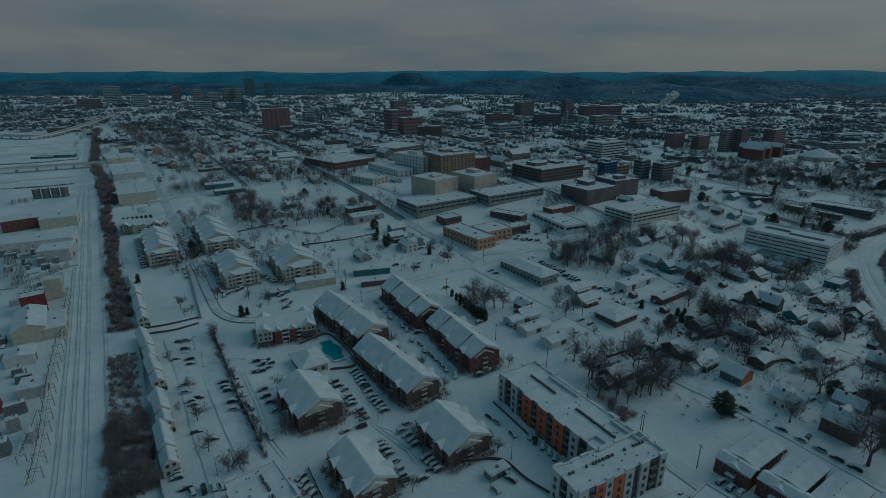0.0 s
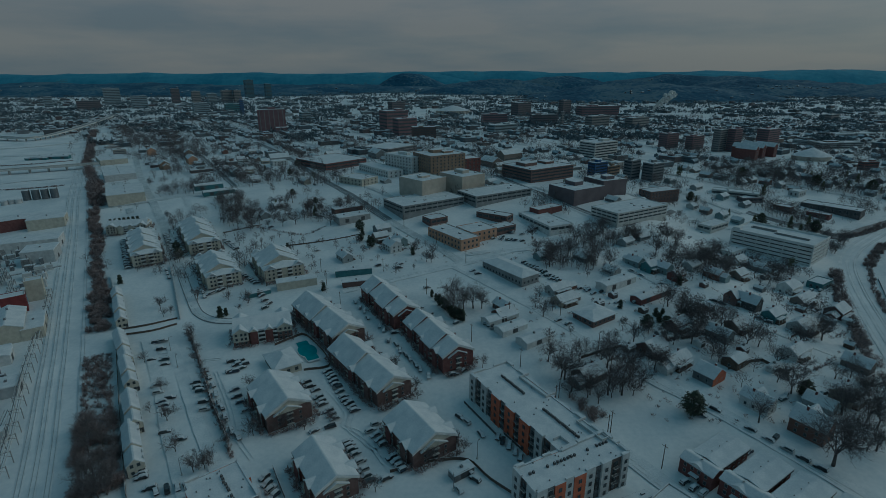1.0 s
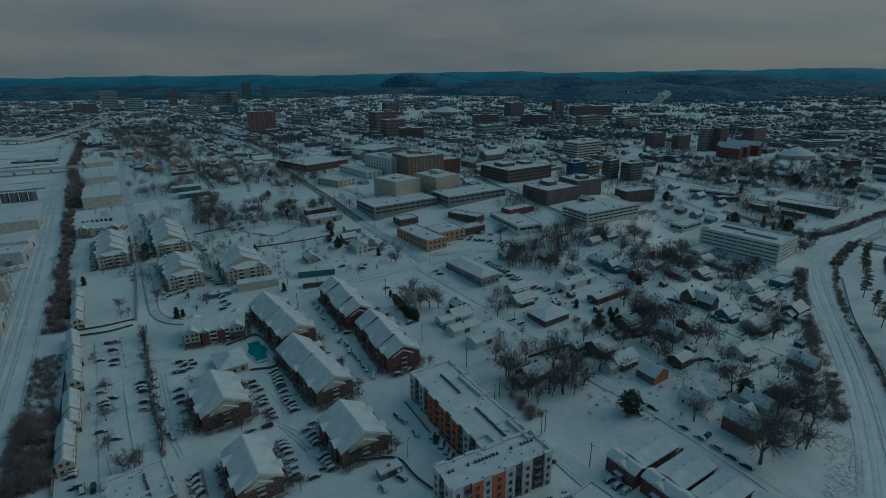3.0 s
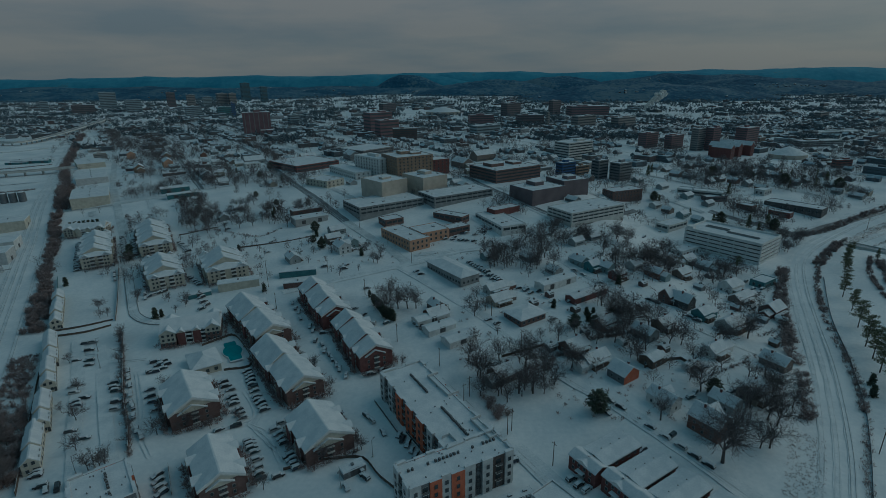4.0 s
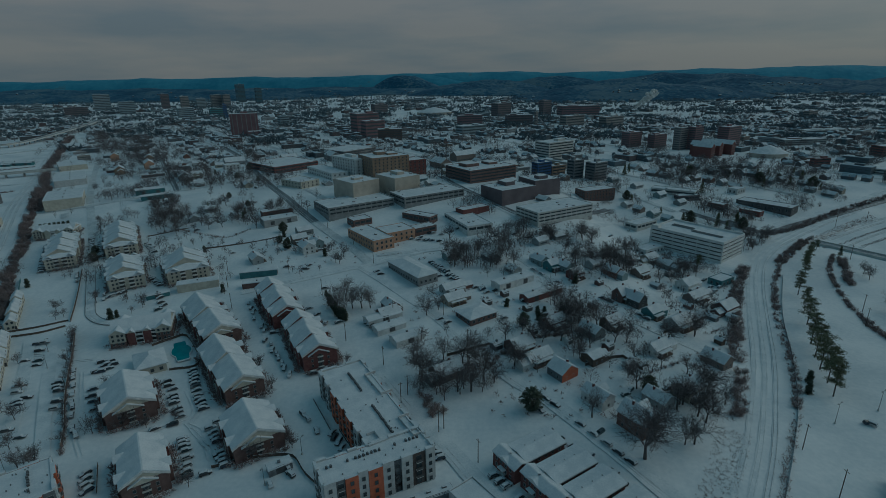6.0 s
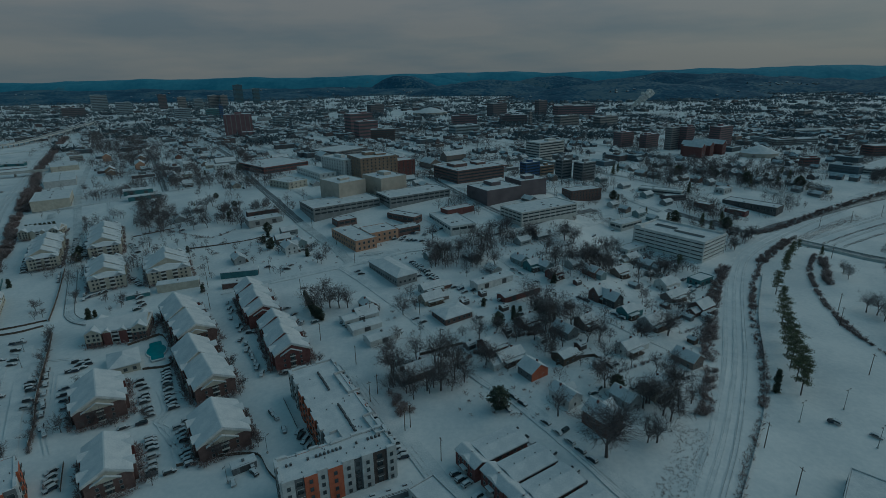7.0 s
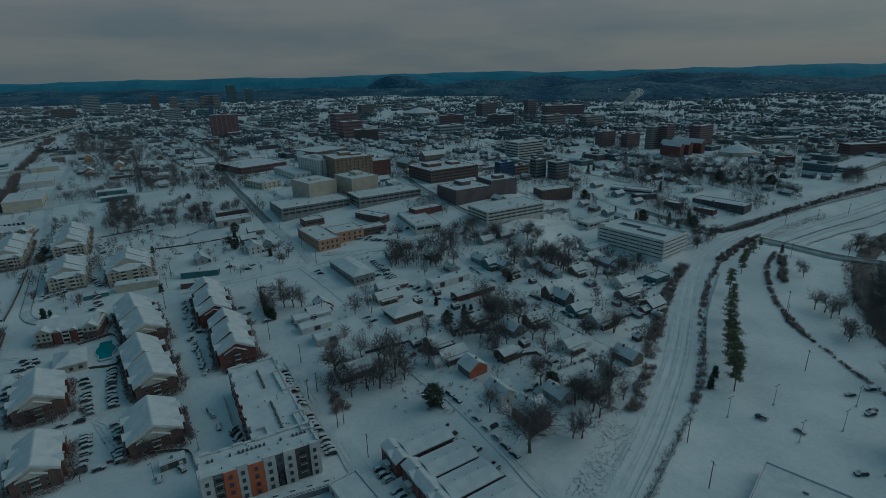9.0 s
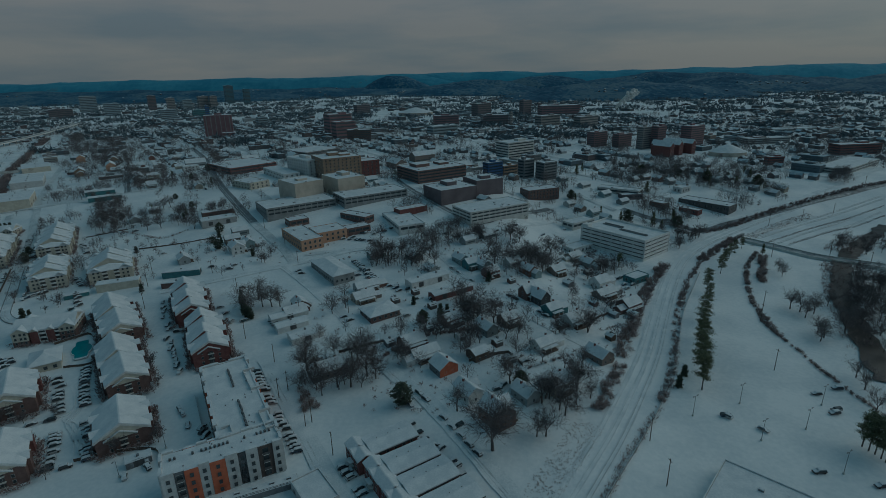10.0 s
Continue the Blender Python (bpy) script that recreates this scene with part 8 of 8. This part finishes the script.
# ---- scrub beside the lines ----
thicket([(-107.2, 141.9), (-121.7, 163.1), (-133.8, 181.6)], 17, 6.5, 4600, "dense bare brown thicket beside the railway", seed=1)
thicket([(-130.7, 258.5), (-109.9, 226.8), (-90.2, 194.5), (-77.7, 176.4), (-67.9, 160.4)], 2.2, 2.2, 1500, "bare hedge along the car park edge", seed=37)
for x, y in [(-129.3, 256.6), (-121.5, 244.7), (-114.2, 233.4), (-105.0, 218.9), (-99.0, 209.1), (-93.2, 199.2), (-86.8, 190.0), (-82.0, 182.7), (-76.7, 174.7), (-71.7, 166.5), (-152.5, 274.7), (-149.5, 277.5), (-137.7, 226.8), (-113.5, 187.0)]:
    tree(x, y, random.uniform(4, 6.5), 3, "small reddish ornamental tree beside the flats")
thicket([(-133.8, 181.6), (-145.8, 202.5), (-165.2, 232.3)], 13, 3.0, 4200, "low snowy scrub beside the railway", seed=2)
thicket([(-181.0, 258.0), (-196.0, 283.0), (-212.5, 311.0)], 13, 5.0, 6500, "dark bare scrub beside the railway", seed=3)
thicket([(-212.5, 311.0), (-236.0, 343.0), (-256.0, 375.0), (-276.3, 409.6), (-299.2, 441.7), (-322.0, 479.0)], 10, 5.5, 9000, "dark bare scrub beside the railway", seed=4)
thicket([(-322.0, 479.0), (-341.0, 512.0), (-372.0, 558.1), (-400.0, 600.0)], 17, 8.0, 5200, "dark bare trees and scrub by the warehouses", seed=25)
thicket([(-400.0, 600.0), (-441.0, 655.0), (-487.0, 718.0), (-586.5, 878.0), (-700.0, 1055.0), (-795.0, 1208.8)], 14, 9.0, 6500, "line of dark bare trees along the railway", seed=5)
thicket([(310.5, 365.9), (276.9, 313.0), (252.4, 267.6), (231.6, 223.9)], 9, 5.0, 4200, "dark bare thicket along the railway bank", seed=6)
thicket([(230.7, 221.0), (217.8, 197.4), (208.0, 182.0)], 7, 4.0, 1300, "dark bare thicket along the railway bank", seed=7)
thicket([(202.6, 172.6), (190.3, 155.3), (178.3, 138.0), (170.7, 128.0), (165.9, 121.1)], 13, 0.5, 2600, "low weeds poking through snow on the bank", seed=8)
thicket([(343.8, 374.8), (318.5, 338.8), (301.3, 310.1), (282.0, 274.2), (263.2, 233.2), (250.6, 207.7), (238.7, 189.8)], 5, 3.0, 3000, "bushes along the railway fence", seed=9)
thicket([(237.0, 185.7), (222.2, 166.8), (209.4, 150.6), (202.7, 139.6), (178.1, 106.3)], 4, 2.2, 700, "sparse bushes along the railway fence", seed=10)
thicket([(343.8, 374.8), (359.0, 391.0), (384.0, 415.0), (397.0, 427.0)], 8, 4.2, 3200, "dark bushes along the railway bank", seed=11)
thicket([(408.0, 432.0), (450.0, 461.0), (512.0, 498.0)], 7, 0.7, 1500, "weeds and stones on a snowy bank", seed=38)
thicket([(395.4, 390.6), (369.6, 356.9), (345.6, 310.2), (336.8, 285.9), (330.4, 251.5)], 4, 3.2, 2600, "dark hedge in the snowy field", seed=12)
thicket([(395.4, 381.0), (364.4, 329.2)], 6, 5.0, 1600, "dark hedge in the snowy field", seed=13)
thicket([(338.5, 288.3), (330.9, 269.0), (330.6, 241.8), (329.7, 213.7), (331.3, 178.2)], 2.4, 2.0, 2400, "narrow hedge line with fence", seed=14)
thicket([(380.0, 449.0), (410.0, 462.5), (470.0, 499.0), (560.0, 545.0), (653.0, 586.0)], 8, 3.2, 6000, "dark brush between road and railway", seed=15)
thicket([(456.4, 372.2), (414.9, 307.6), (389.2, 260.1), (376.5, 234.7)], 34, 4.5, 1700, "dark bare woods along the creek", seed=16)
thicket([(431.2, 359.9), (398.3, 308.0), (376.6, 267.4), (360.7, 234.9)], 9, 3.5, 700, "dark scrub on the creek bank", seed=31)
thicket([(466.4, 398.7), (500.8, 425.8), (545.3, 446.0)], 22, 3.5, 900, "dark scrub on the creek bank", seed=32)
for x, y in [(-116.4, 145.8), (-117.6, 151.3), (-112.9, 148.5), (-108.4, 145.8), (-116.7, 157.0), (-124.6, 163.1), (-126.1, 169.6), (-132.7, 172.9), (-120.9, 166.3), (-110.4, 151.3), (-110.7, 141.9), (-106.5, 140.7), (-104.9, 145.8), (-104.2, 141.9)]:
    tree(x, y, random.uniform(7, 10), label="slender bare tree in the railway thicket")
# scrub strips added in place of the dark embankment edges
thicket([(404.6, 413.7), (483.6, 460.8), (597.5, 513.8)], 3, 0.8, 900, "low scrub standing in for dark embankment edges by the sidings", seed=33)
thicket([(444.0, 422.6), (508.1, 457.7), (579.3, 490.1)], 3, 0.8, 900, "low scrub standing in for dark embankment edges by the sidings", seed=34)
thicket([(-626.2, 727.1), (-584.5, 746.3), (-547.6, 776.9)], 5, 1.6, 1000, "low dry weeds in the rail yard", seed=35)
thicket([(-496.7, 567.8), (-465.2, 576.5), (-431.4, 593.1)], 6, 2.0, 1000, "low dry weeds in the rail yard", seed=36)
rng_g = random.Random(77)
garden = []
for (x0, y0), (x1, y1), n in ((*[(61.9, 225.6), (256.5, 368.3)], 260), (*[(104.3, 180.7), (213.9, 221.2)], 130), (*[(-67.3, 349.8), (186.7, 409.6)], 160)):
    for i in range(n):
        garden.append((rng_g.uniform(x0, x1), rng_g.uniform(y0, y1)))
shrubs("garden_shrubs", [q for q in garden if free(*q, -1)], "small bare shrubs strewn over snowy gardens", (0.7, 2.2), 5)
thicket([(-172.0, 423.9), (-149.9, 431.2), (-106.9, 415.4), (-91.2, 433.6)], 3, 2.5, 500, "dark hedge around the field", seed=17)
thicket([(229.6, 256.6), (239.5, 262.1), (260.5, 279.1)], 3, 2.0, 200, "snowy hedge around a yard", seed=18)
thicket([(180.8, 211.9), (208.0, 227.0)], 2.0, 2.2, 300, "clipped hedge in the snow", seed=19)
thicket([(68.6, 201.6), (78.0, 191.0), (80.3, 187.0)], 9, 5, 500, "dense bushes at the road corner", seed=20)
thicket([(108.0, 229.0), (118.0, 237.0), (130.1, 246.2), (156.2, 253.5), (185.3, 256.6)], 3.2, 2.6, 3000, "dark garden hedges and bushes", seed=21)
thicket([(75.4, 212.8), (98.0, 222.1), (112.4, 223.9)], 6, 3.0, 600, "dark bushes below the trees", seed=22)
thicket([(-101.0, 322.3), (-86.3, 324.9), (-76.3, 332.8)], 3, 3, 250, "hedge beside the utility hall", seed=23)
fence([(330.3, 349.3), (291.1, 285.3), (264.7, 233.2), (242.4, 194.1), (221.1, 163.5), (203.3, 139.7), (178.4, 106.3)], 1.1, STEEL, "long thin railway fence in snow", 6)


# ---- distance ----
HILL_SPOTS = []


def hill(name, cx, cy, rx, ry, h, seed, label, rough=0.25, mat=None, flat=2, specks=0):
    n, rng = 56, random.Random(seed)

    def top(u, v):
        d = max(0.0, 1 - abs(u) ** flat) ** 1.1 * max(0.0, 1 - v * v)
        x, y = cx + u * rx, cy + v * ry
        k = noise.fractal((x * 0.0022 + seed, y * 0.0022, seed * 1.7), 1.0, 2.0, 5)
        return (x, y, ground_z(x, y) - 6 + h * d * (1 + rough * k) + 4 * noise.noise((x * 0.03, y * 0.03, seed)) * (d > 0))

    vs = [top(i / n * 2 - 1, j / n * 2 - 1) for j in range(n + 1) for i in range(n + 1)]
    fs = [(j * (n + 1) + i, j * (n + 1) + i + 1, (j + 1) * (n + 1) + i + 1, (j + 1) * (n + 1) + i) for j in range(n) for i in range(n)]
    me = bpy.data.meshes.new(name)
    me.from_pydata(vs, [], fs)
    me.materials.append(mat or HAZED_FOREST)
    tagged(new(name, me), label, "hill", kind="structure")
    for i in range(specks):
        u, v = rng.uniform(-0.9, 0.9), rng.uniform(-0.85, -0.35)
        if noise.noise((u * 4 + seed, v * 4, 1)) > 0.22:
            HILL_SPOTS.append(top(u, v))


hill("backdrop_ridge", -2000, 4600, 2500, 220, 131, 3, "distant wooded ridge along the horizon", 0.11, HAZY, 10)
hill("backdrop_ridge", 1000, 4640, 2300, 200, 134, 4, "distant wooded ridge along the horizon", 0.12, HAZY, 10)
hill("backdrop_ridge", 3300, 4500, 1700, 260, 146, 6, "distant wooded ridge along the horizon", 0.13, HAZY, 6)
hill("backdrop_field", -1080, 4180, 210, 60, 44, 26, "open snowy field below the ridge", 0.2, SNOW)
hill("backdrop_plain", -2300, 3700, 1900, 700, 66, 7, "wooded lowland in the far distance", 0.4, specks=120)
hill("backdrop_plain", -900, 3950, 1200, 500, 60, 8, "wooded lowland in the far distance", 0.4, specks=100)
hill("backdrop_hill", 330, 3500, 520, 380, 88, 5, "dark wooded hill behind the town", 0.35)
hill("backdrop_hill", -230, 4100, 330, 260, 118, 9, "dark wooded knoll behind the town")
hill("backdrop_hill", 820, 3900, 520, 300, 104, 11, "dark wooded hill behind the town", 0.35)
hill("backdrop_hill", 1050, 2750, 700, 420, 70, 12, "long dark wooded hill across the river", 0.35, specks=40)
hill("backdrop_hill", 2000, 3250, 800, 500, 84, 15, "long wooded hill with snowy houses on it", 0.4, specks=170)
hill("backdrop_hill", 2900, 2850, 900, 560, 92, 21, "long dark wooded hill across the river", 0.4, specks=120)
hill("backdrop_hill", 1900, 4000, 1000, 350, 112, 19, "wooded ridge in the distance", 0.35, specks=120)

e = thing("steam_plume", *[(708.3, 1771.2)][0], 0, "white steam plume rising from the power plant", "steam")
s = Shape()
rng_s = random.Random(3)
for i in range(110):
    k = i / 110
    c = Vector((k * 46 + 10 * k * k + rng_s.gauss(0, 2 + 5 * k), rng_s.gauss(0, 5), 10 + 46 * k ** 0.8 + rng_s.gauss(0, 2 + 4 * k)))
    r = (2.2 + 5.5 * k) * rng_s.uniform(0.45, 1.0)

    def puff(a, b):
        t, f = a * math.pi / 4, b * math.pi / 5
        d = Vector((math.sin(f) * math.cos(t), math.sin(f) * math.sin(t), math.cos(f)))
        return c + d * r * (1 + 0.45 * noise.noise(c * 0.4 + d * 1.6))

    for a in range(8):
        for b in range(5):
            s.face((puff(a, b), puff(a + 1, b), puff(a + 1, b + 1), puff(a, b + 1)))
part("plume", s, STEAM, e)


# ---- open snowy lots that stay free of houses ----
for x, y in [(-157.0, 415.4), (-149.9, 415.4), (-141.4, 419.1), (-72.9, 383.4), (-66.0, 396.6), (-54.3, 377.1), (-84.3, 396.6), (-106.0, 433.6), (-57.1, 365.4), (-122.6, 486.3), (-100.7, 486.3), (-71.4, 433.6), (-194.0, 502.8), (-180.0, 512.0), (-167.9, 550.1), (-139.7, 522.8), (-28.5, 383.4), (-6.0, 365.4)]:
    TAKEN.append((x, y, 17))
for x, y in [(-787.3, 950.5), (-746.1, 950.5), (-734.4, 992.2), (-722.3, 1038.1), (-617.7, 736.6), (-585.4, 736.6), (-562.2, 761.3), (-495.9, 582.9), (-494.3, 615.3), (-466.9, 615.1), (-400.6, 548.1), (-448.9, 538.9)]:
    TAKEN.append((x, y, 30))

# ---- the town in between ----
def small_house(s, x, y, rot, L, W, h, z):
    """Adds a far house or block to a joined mesh: wall, roof, window band."""
    c, n = math.cos(radians(rot)), math.sin(radians(rot))
    k = Shape()
    rise = W * 0.33 if L < 15 else 0.0
    if rise:
        k.prism([(-W / 2, -3), (W / 2, -3), (W / 2, h), (0, h + rise), (-W / 2, h)], -L / 2, L / 2, 0)
        g = gable_roof(L, W, h, rise, 0.4, 0.3)
        base = len(k.v)
        k.v += g.v
        k.f += [tuple(i + base for i in f) for f in g.f]
        k.s += [1] * len(g.f)
    else:
        k.box(-L / 2, -W / 2, -5, L / 2, W / 2, h, 0)
        k.box(-L / 2 - 0.2, -W / 2 - 0.2, h, L / 2 + 0.2, W / 2 + 0.2, h + 0.5, 1, 0.15)
        k.box(-L * 0.2, -W * 0.2, h + 0.2, L * 0.1, W * 0.2, h + 2.5, 0)
    for i in range(max(1, int(h / 3.6)) if L > 15 else 0):
        k.box(-L / 2 + 2, -W / 2 - 0.06, i * 3.6 + 1.2, L / 2 - 2, W / 2 + 0.06, i * 3.6 + 2.1, 2)
    base = len(s.v)
    s.v += [(x + a * c - b * n, y + a * n + b * c, z + q) for a, b, q in k.v]
    s.f += [tuple(i + base for i in f) for f in k.f]
    s.s += k.s


def town(seed):
    """Blocks of house lots along the street grid, then larger buildings, then trees."""
    rng, lots, kerb_trees = random.Random(seed), [], []
    c, n = math.cos(radians(124)), math.sin(radians(124))
    for iv in range(-24, 40):
        for iu in range(-70, 120):
            u, v = iu * 15.0 + rng.uniform(-3, 3), iv * 37.0 + (8 if iv % 2 else -8) + rng.uniform(-3, 3)
            if iu % 9 == 0 or rng.random() < 0.42 or noise.noise((iu * 0.13, iv * 0.21, 3.0)) < -0.28:
                continue
            x, y = u * c + v * n + 40, u * n - v * c + 620
            if 335 < y < 1500 and max(-0.9 * y + 60, -0.68 * y if y < 1150 else -9999) < x < 1.02 * y + 60:
                if not (x < -0.55 * y and y < 640 or x > 225 and y < 0.617 * x + 238 or -130 < x < 60 and y < 400):
                    lots.append((x, y))
    lots.sort(key=lambda q: q[0] ** 2 + q[1] ** 2)
    streets, lift = Shape(), 0.35
    for iv in range(-24, 40, 2):
        for iu in range(-70, 120):
            u, v = iu * 15.0, iv * 37.0 + 18.5
            x, y = u * c + v * n + 40, u * n - v * c + 620
            if 470 < y < 1500 and max(-0.62 * y, -0.9 * y + 60) < x < y and free(x, y, 5.0) and not (x > 225 and y < 0.617 * x + 245):
                ends = [(x + c * k, y + n * k) for k in (-7.6, 7.6)]
                quad = [(p + n * w, q - c * w) for (p, q), w in ((ends[0], -3.2), (ends[1], -3.2), (ends[1], 3.2), (ends[0], 3.2))]
                streets.face([(p, q, ground_z(p, q) + lift) for p, q in quad])
                TAKEN.append((x, y, 4.5))
                for w in (-6.5, 6.5):
                    if rng.random() < 0.5 and noise.noise((x * 0.012, y * 0.012, 31)) > -0.15:
                        kerb_trees.append((x + n * w + rng.uniform(-1, 1), y - c * w + rng.uniform(-1, 1)))
    tagged(new("road", streets.mesh("road", TRODDEN)), "slushy side streets between rows of houses", "road", kind="structure")
    far, made = Shape(), 0
    for x, y in lots:
        L, W, h = rng.uniform(9, 14), rng.uniform(7, 9), rng.uniform(2.8, 4.4)
        if not free(x, y, 6.5):
            continue
        TAKEN.append((x, y, L * 0.5))
        rot = 34 + rng.choice((0, 0, 90)) + rng.uniform(-3, 3)
        if y > 620 and rng.random() < 0.10:
            L, W, h = rng.uniform(18, 34), rng.uniform(12, 17), rng.uniform(5, 9)
        if made < 90:
            made += 1
            wall = Shape()
            e = thing("house", x, y, rot, "small snow-roofed house down the street", "house", "houses of the town")
            wall.prism([(-W / 2, -2), (W / 2, -2), (W / 2, h), (0, h + W * 0.3), (-W / 2, h)], -L / 2, L / 2)
            part("wall", wall, HOUSE_WALL, e)
            part("roof", gable_roof(L, W, h, W * 0.3, 0.4, 0.3), ROOF_SNOW, e)
            part("window_band", boxed(-L / 2 + 2, -W / 2 - 0.05, 1, L / 2 - 2, W / 2 + 0.05, 2.2), HAZED_GLASS, e)
        else:
            small_house(far, x, y, rot, L, W, h, ground_z(x, y))
    made = 0
    for i in range(2400):
        y = 640 + 2200 * rng.random() ** 0.9
        x = rng.uniform(-0.88, 1.0) * y + 60
        if noise.noise((x * 0.004, y * 0.004, 21)) < -0.12 or x < -0.68 * y and y < 1150:
            continue
        L, W = rng.uniform(14, 44), rng.uniform(10, 22)
        if not free(x, y, L * 0.5) or x > 225 and y < 0.617 * x + 245:
            continue
        h = rng.choice((3.5, 4, 5, 6, 8, 10))
        TAKEN.append((x, y, L * 0.42))
        rot = 34 + rng.choice((0, 90)) + rng.uniform(-4, 4)
        if made < 44 and y < 1000:
            made += 1
            e = thing("building", x, y, rot, "flat-roofed town building under snow", "building", "town buildings")
            part("wall", boxed(-L / 2, -W / 2, -5, L / 2, W / 2, h), TOWN_WALL, e)
            part("roof", boxed(-L / 2 - 0.2, -W / 2 - 0.2, h, L / 2 + 0.2, W / 2 + 0.2, h + 0.5, 0.15), ROOF_SNOW, e)
            part("penthouse", boxed(-L * 0.2, -W * 0.2, h + 0.2, L * 0.15, W * 0.2, h + 2.6), TOWN_WALL, e)
            for k in range(int(h / 3)):
                part("window_band", boxed(-L / 2 + 1, -W / 2 - 0.08, k * 3 + 1.1, L / 2 - 1, W / 2 + 0.08, k * 3 + 2.2), HAZED_GLASS, e)
        else:
            small_house(far, x, y, rot, L, W, h, ground_z(x, y))
    for x, y, z in HILL_SPOTS:
        small_house(far, x, y, rng.uniform(0, 180), rng.uniform(7, 14), rng.uniform(6, 9), rng.uniform(2.5, 4), z)
    tagged(new("far_town", far.mesh("far_town", HAZED_WALL, HAZED_ROOF, HAZED_GLASS)), "snow-roofed streets of the distant town", "town", kind="stuff")
    spots, distant = kerb_trees, []
    for i in range(32000):
        y = 345 + 1250 * rng.random() ** 1.1
        x = rng.uniform(-0.9, 1.0) * y + 60
        if x < -0.70 * y - 6 and y < 1150 or -0.72 < x / y < -0.53 and y < 760 and rng.random() < 0.85:
            continue
        if x > 225 and y < 0.617 * x + 234 or -130 < x < 60 and y < 400:
            continue
        if noise.noise((x * 0.021, y * 0.016, 5)) > (0.22 if y < 560 else 0.05) and free(x, y, -1.5):
            spots.append((x, y))
    for i in range(40000):
        y = 950 + 2950 * rng.random() ** 1.2
        x = rng.uniform(-0.92, 1.02) * y + 60
        if x < -0.68 * y and y < 1150 or x > 225 and y < 0.617 * x + 260:
            continue
        if noise.noise((x * 0.010, y * 0.007, 9)) > 0.24 - 0.26 * smooth(950, 1900, y) and free(x, y, -3):
            distant.append((x, y))
    woods("bare_trees", spots, "bare dark street and garden trees of the town", (6, 13), seed, None, 60, 0.12, 0.10)
    woods("distant_woods", distant, "dark woods and street trees far off", (9, 15), seed + 1, HAZED_TREE, 5, 0.40, 0.3)


town(4)
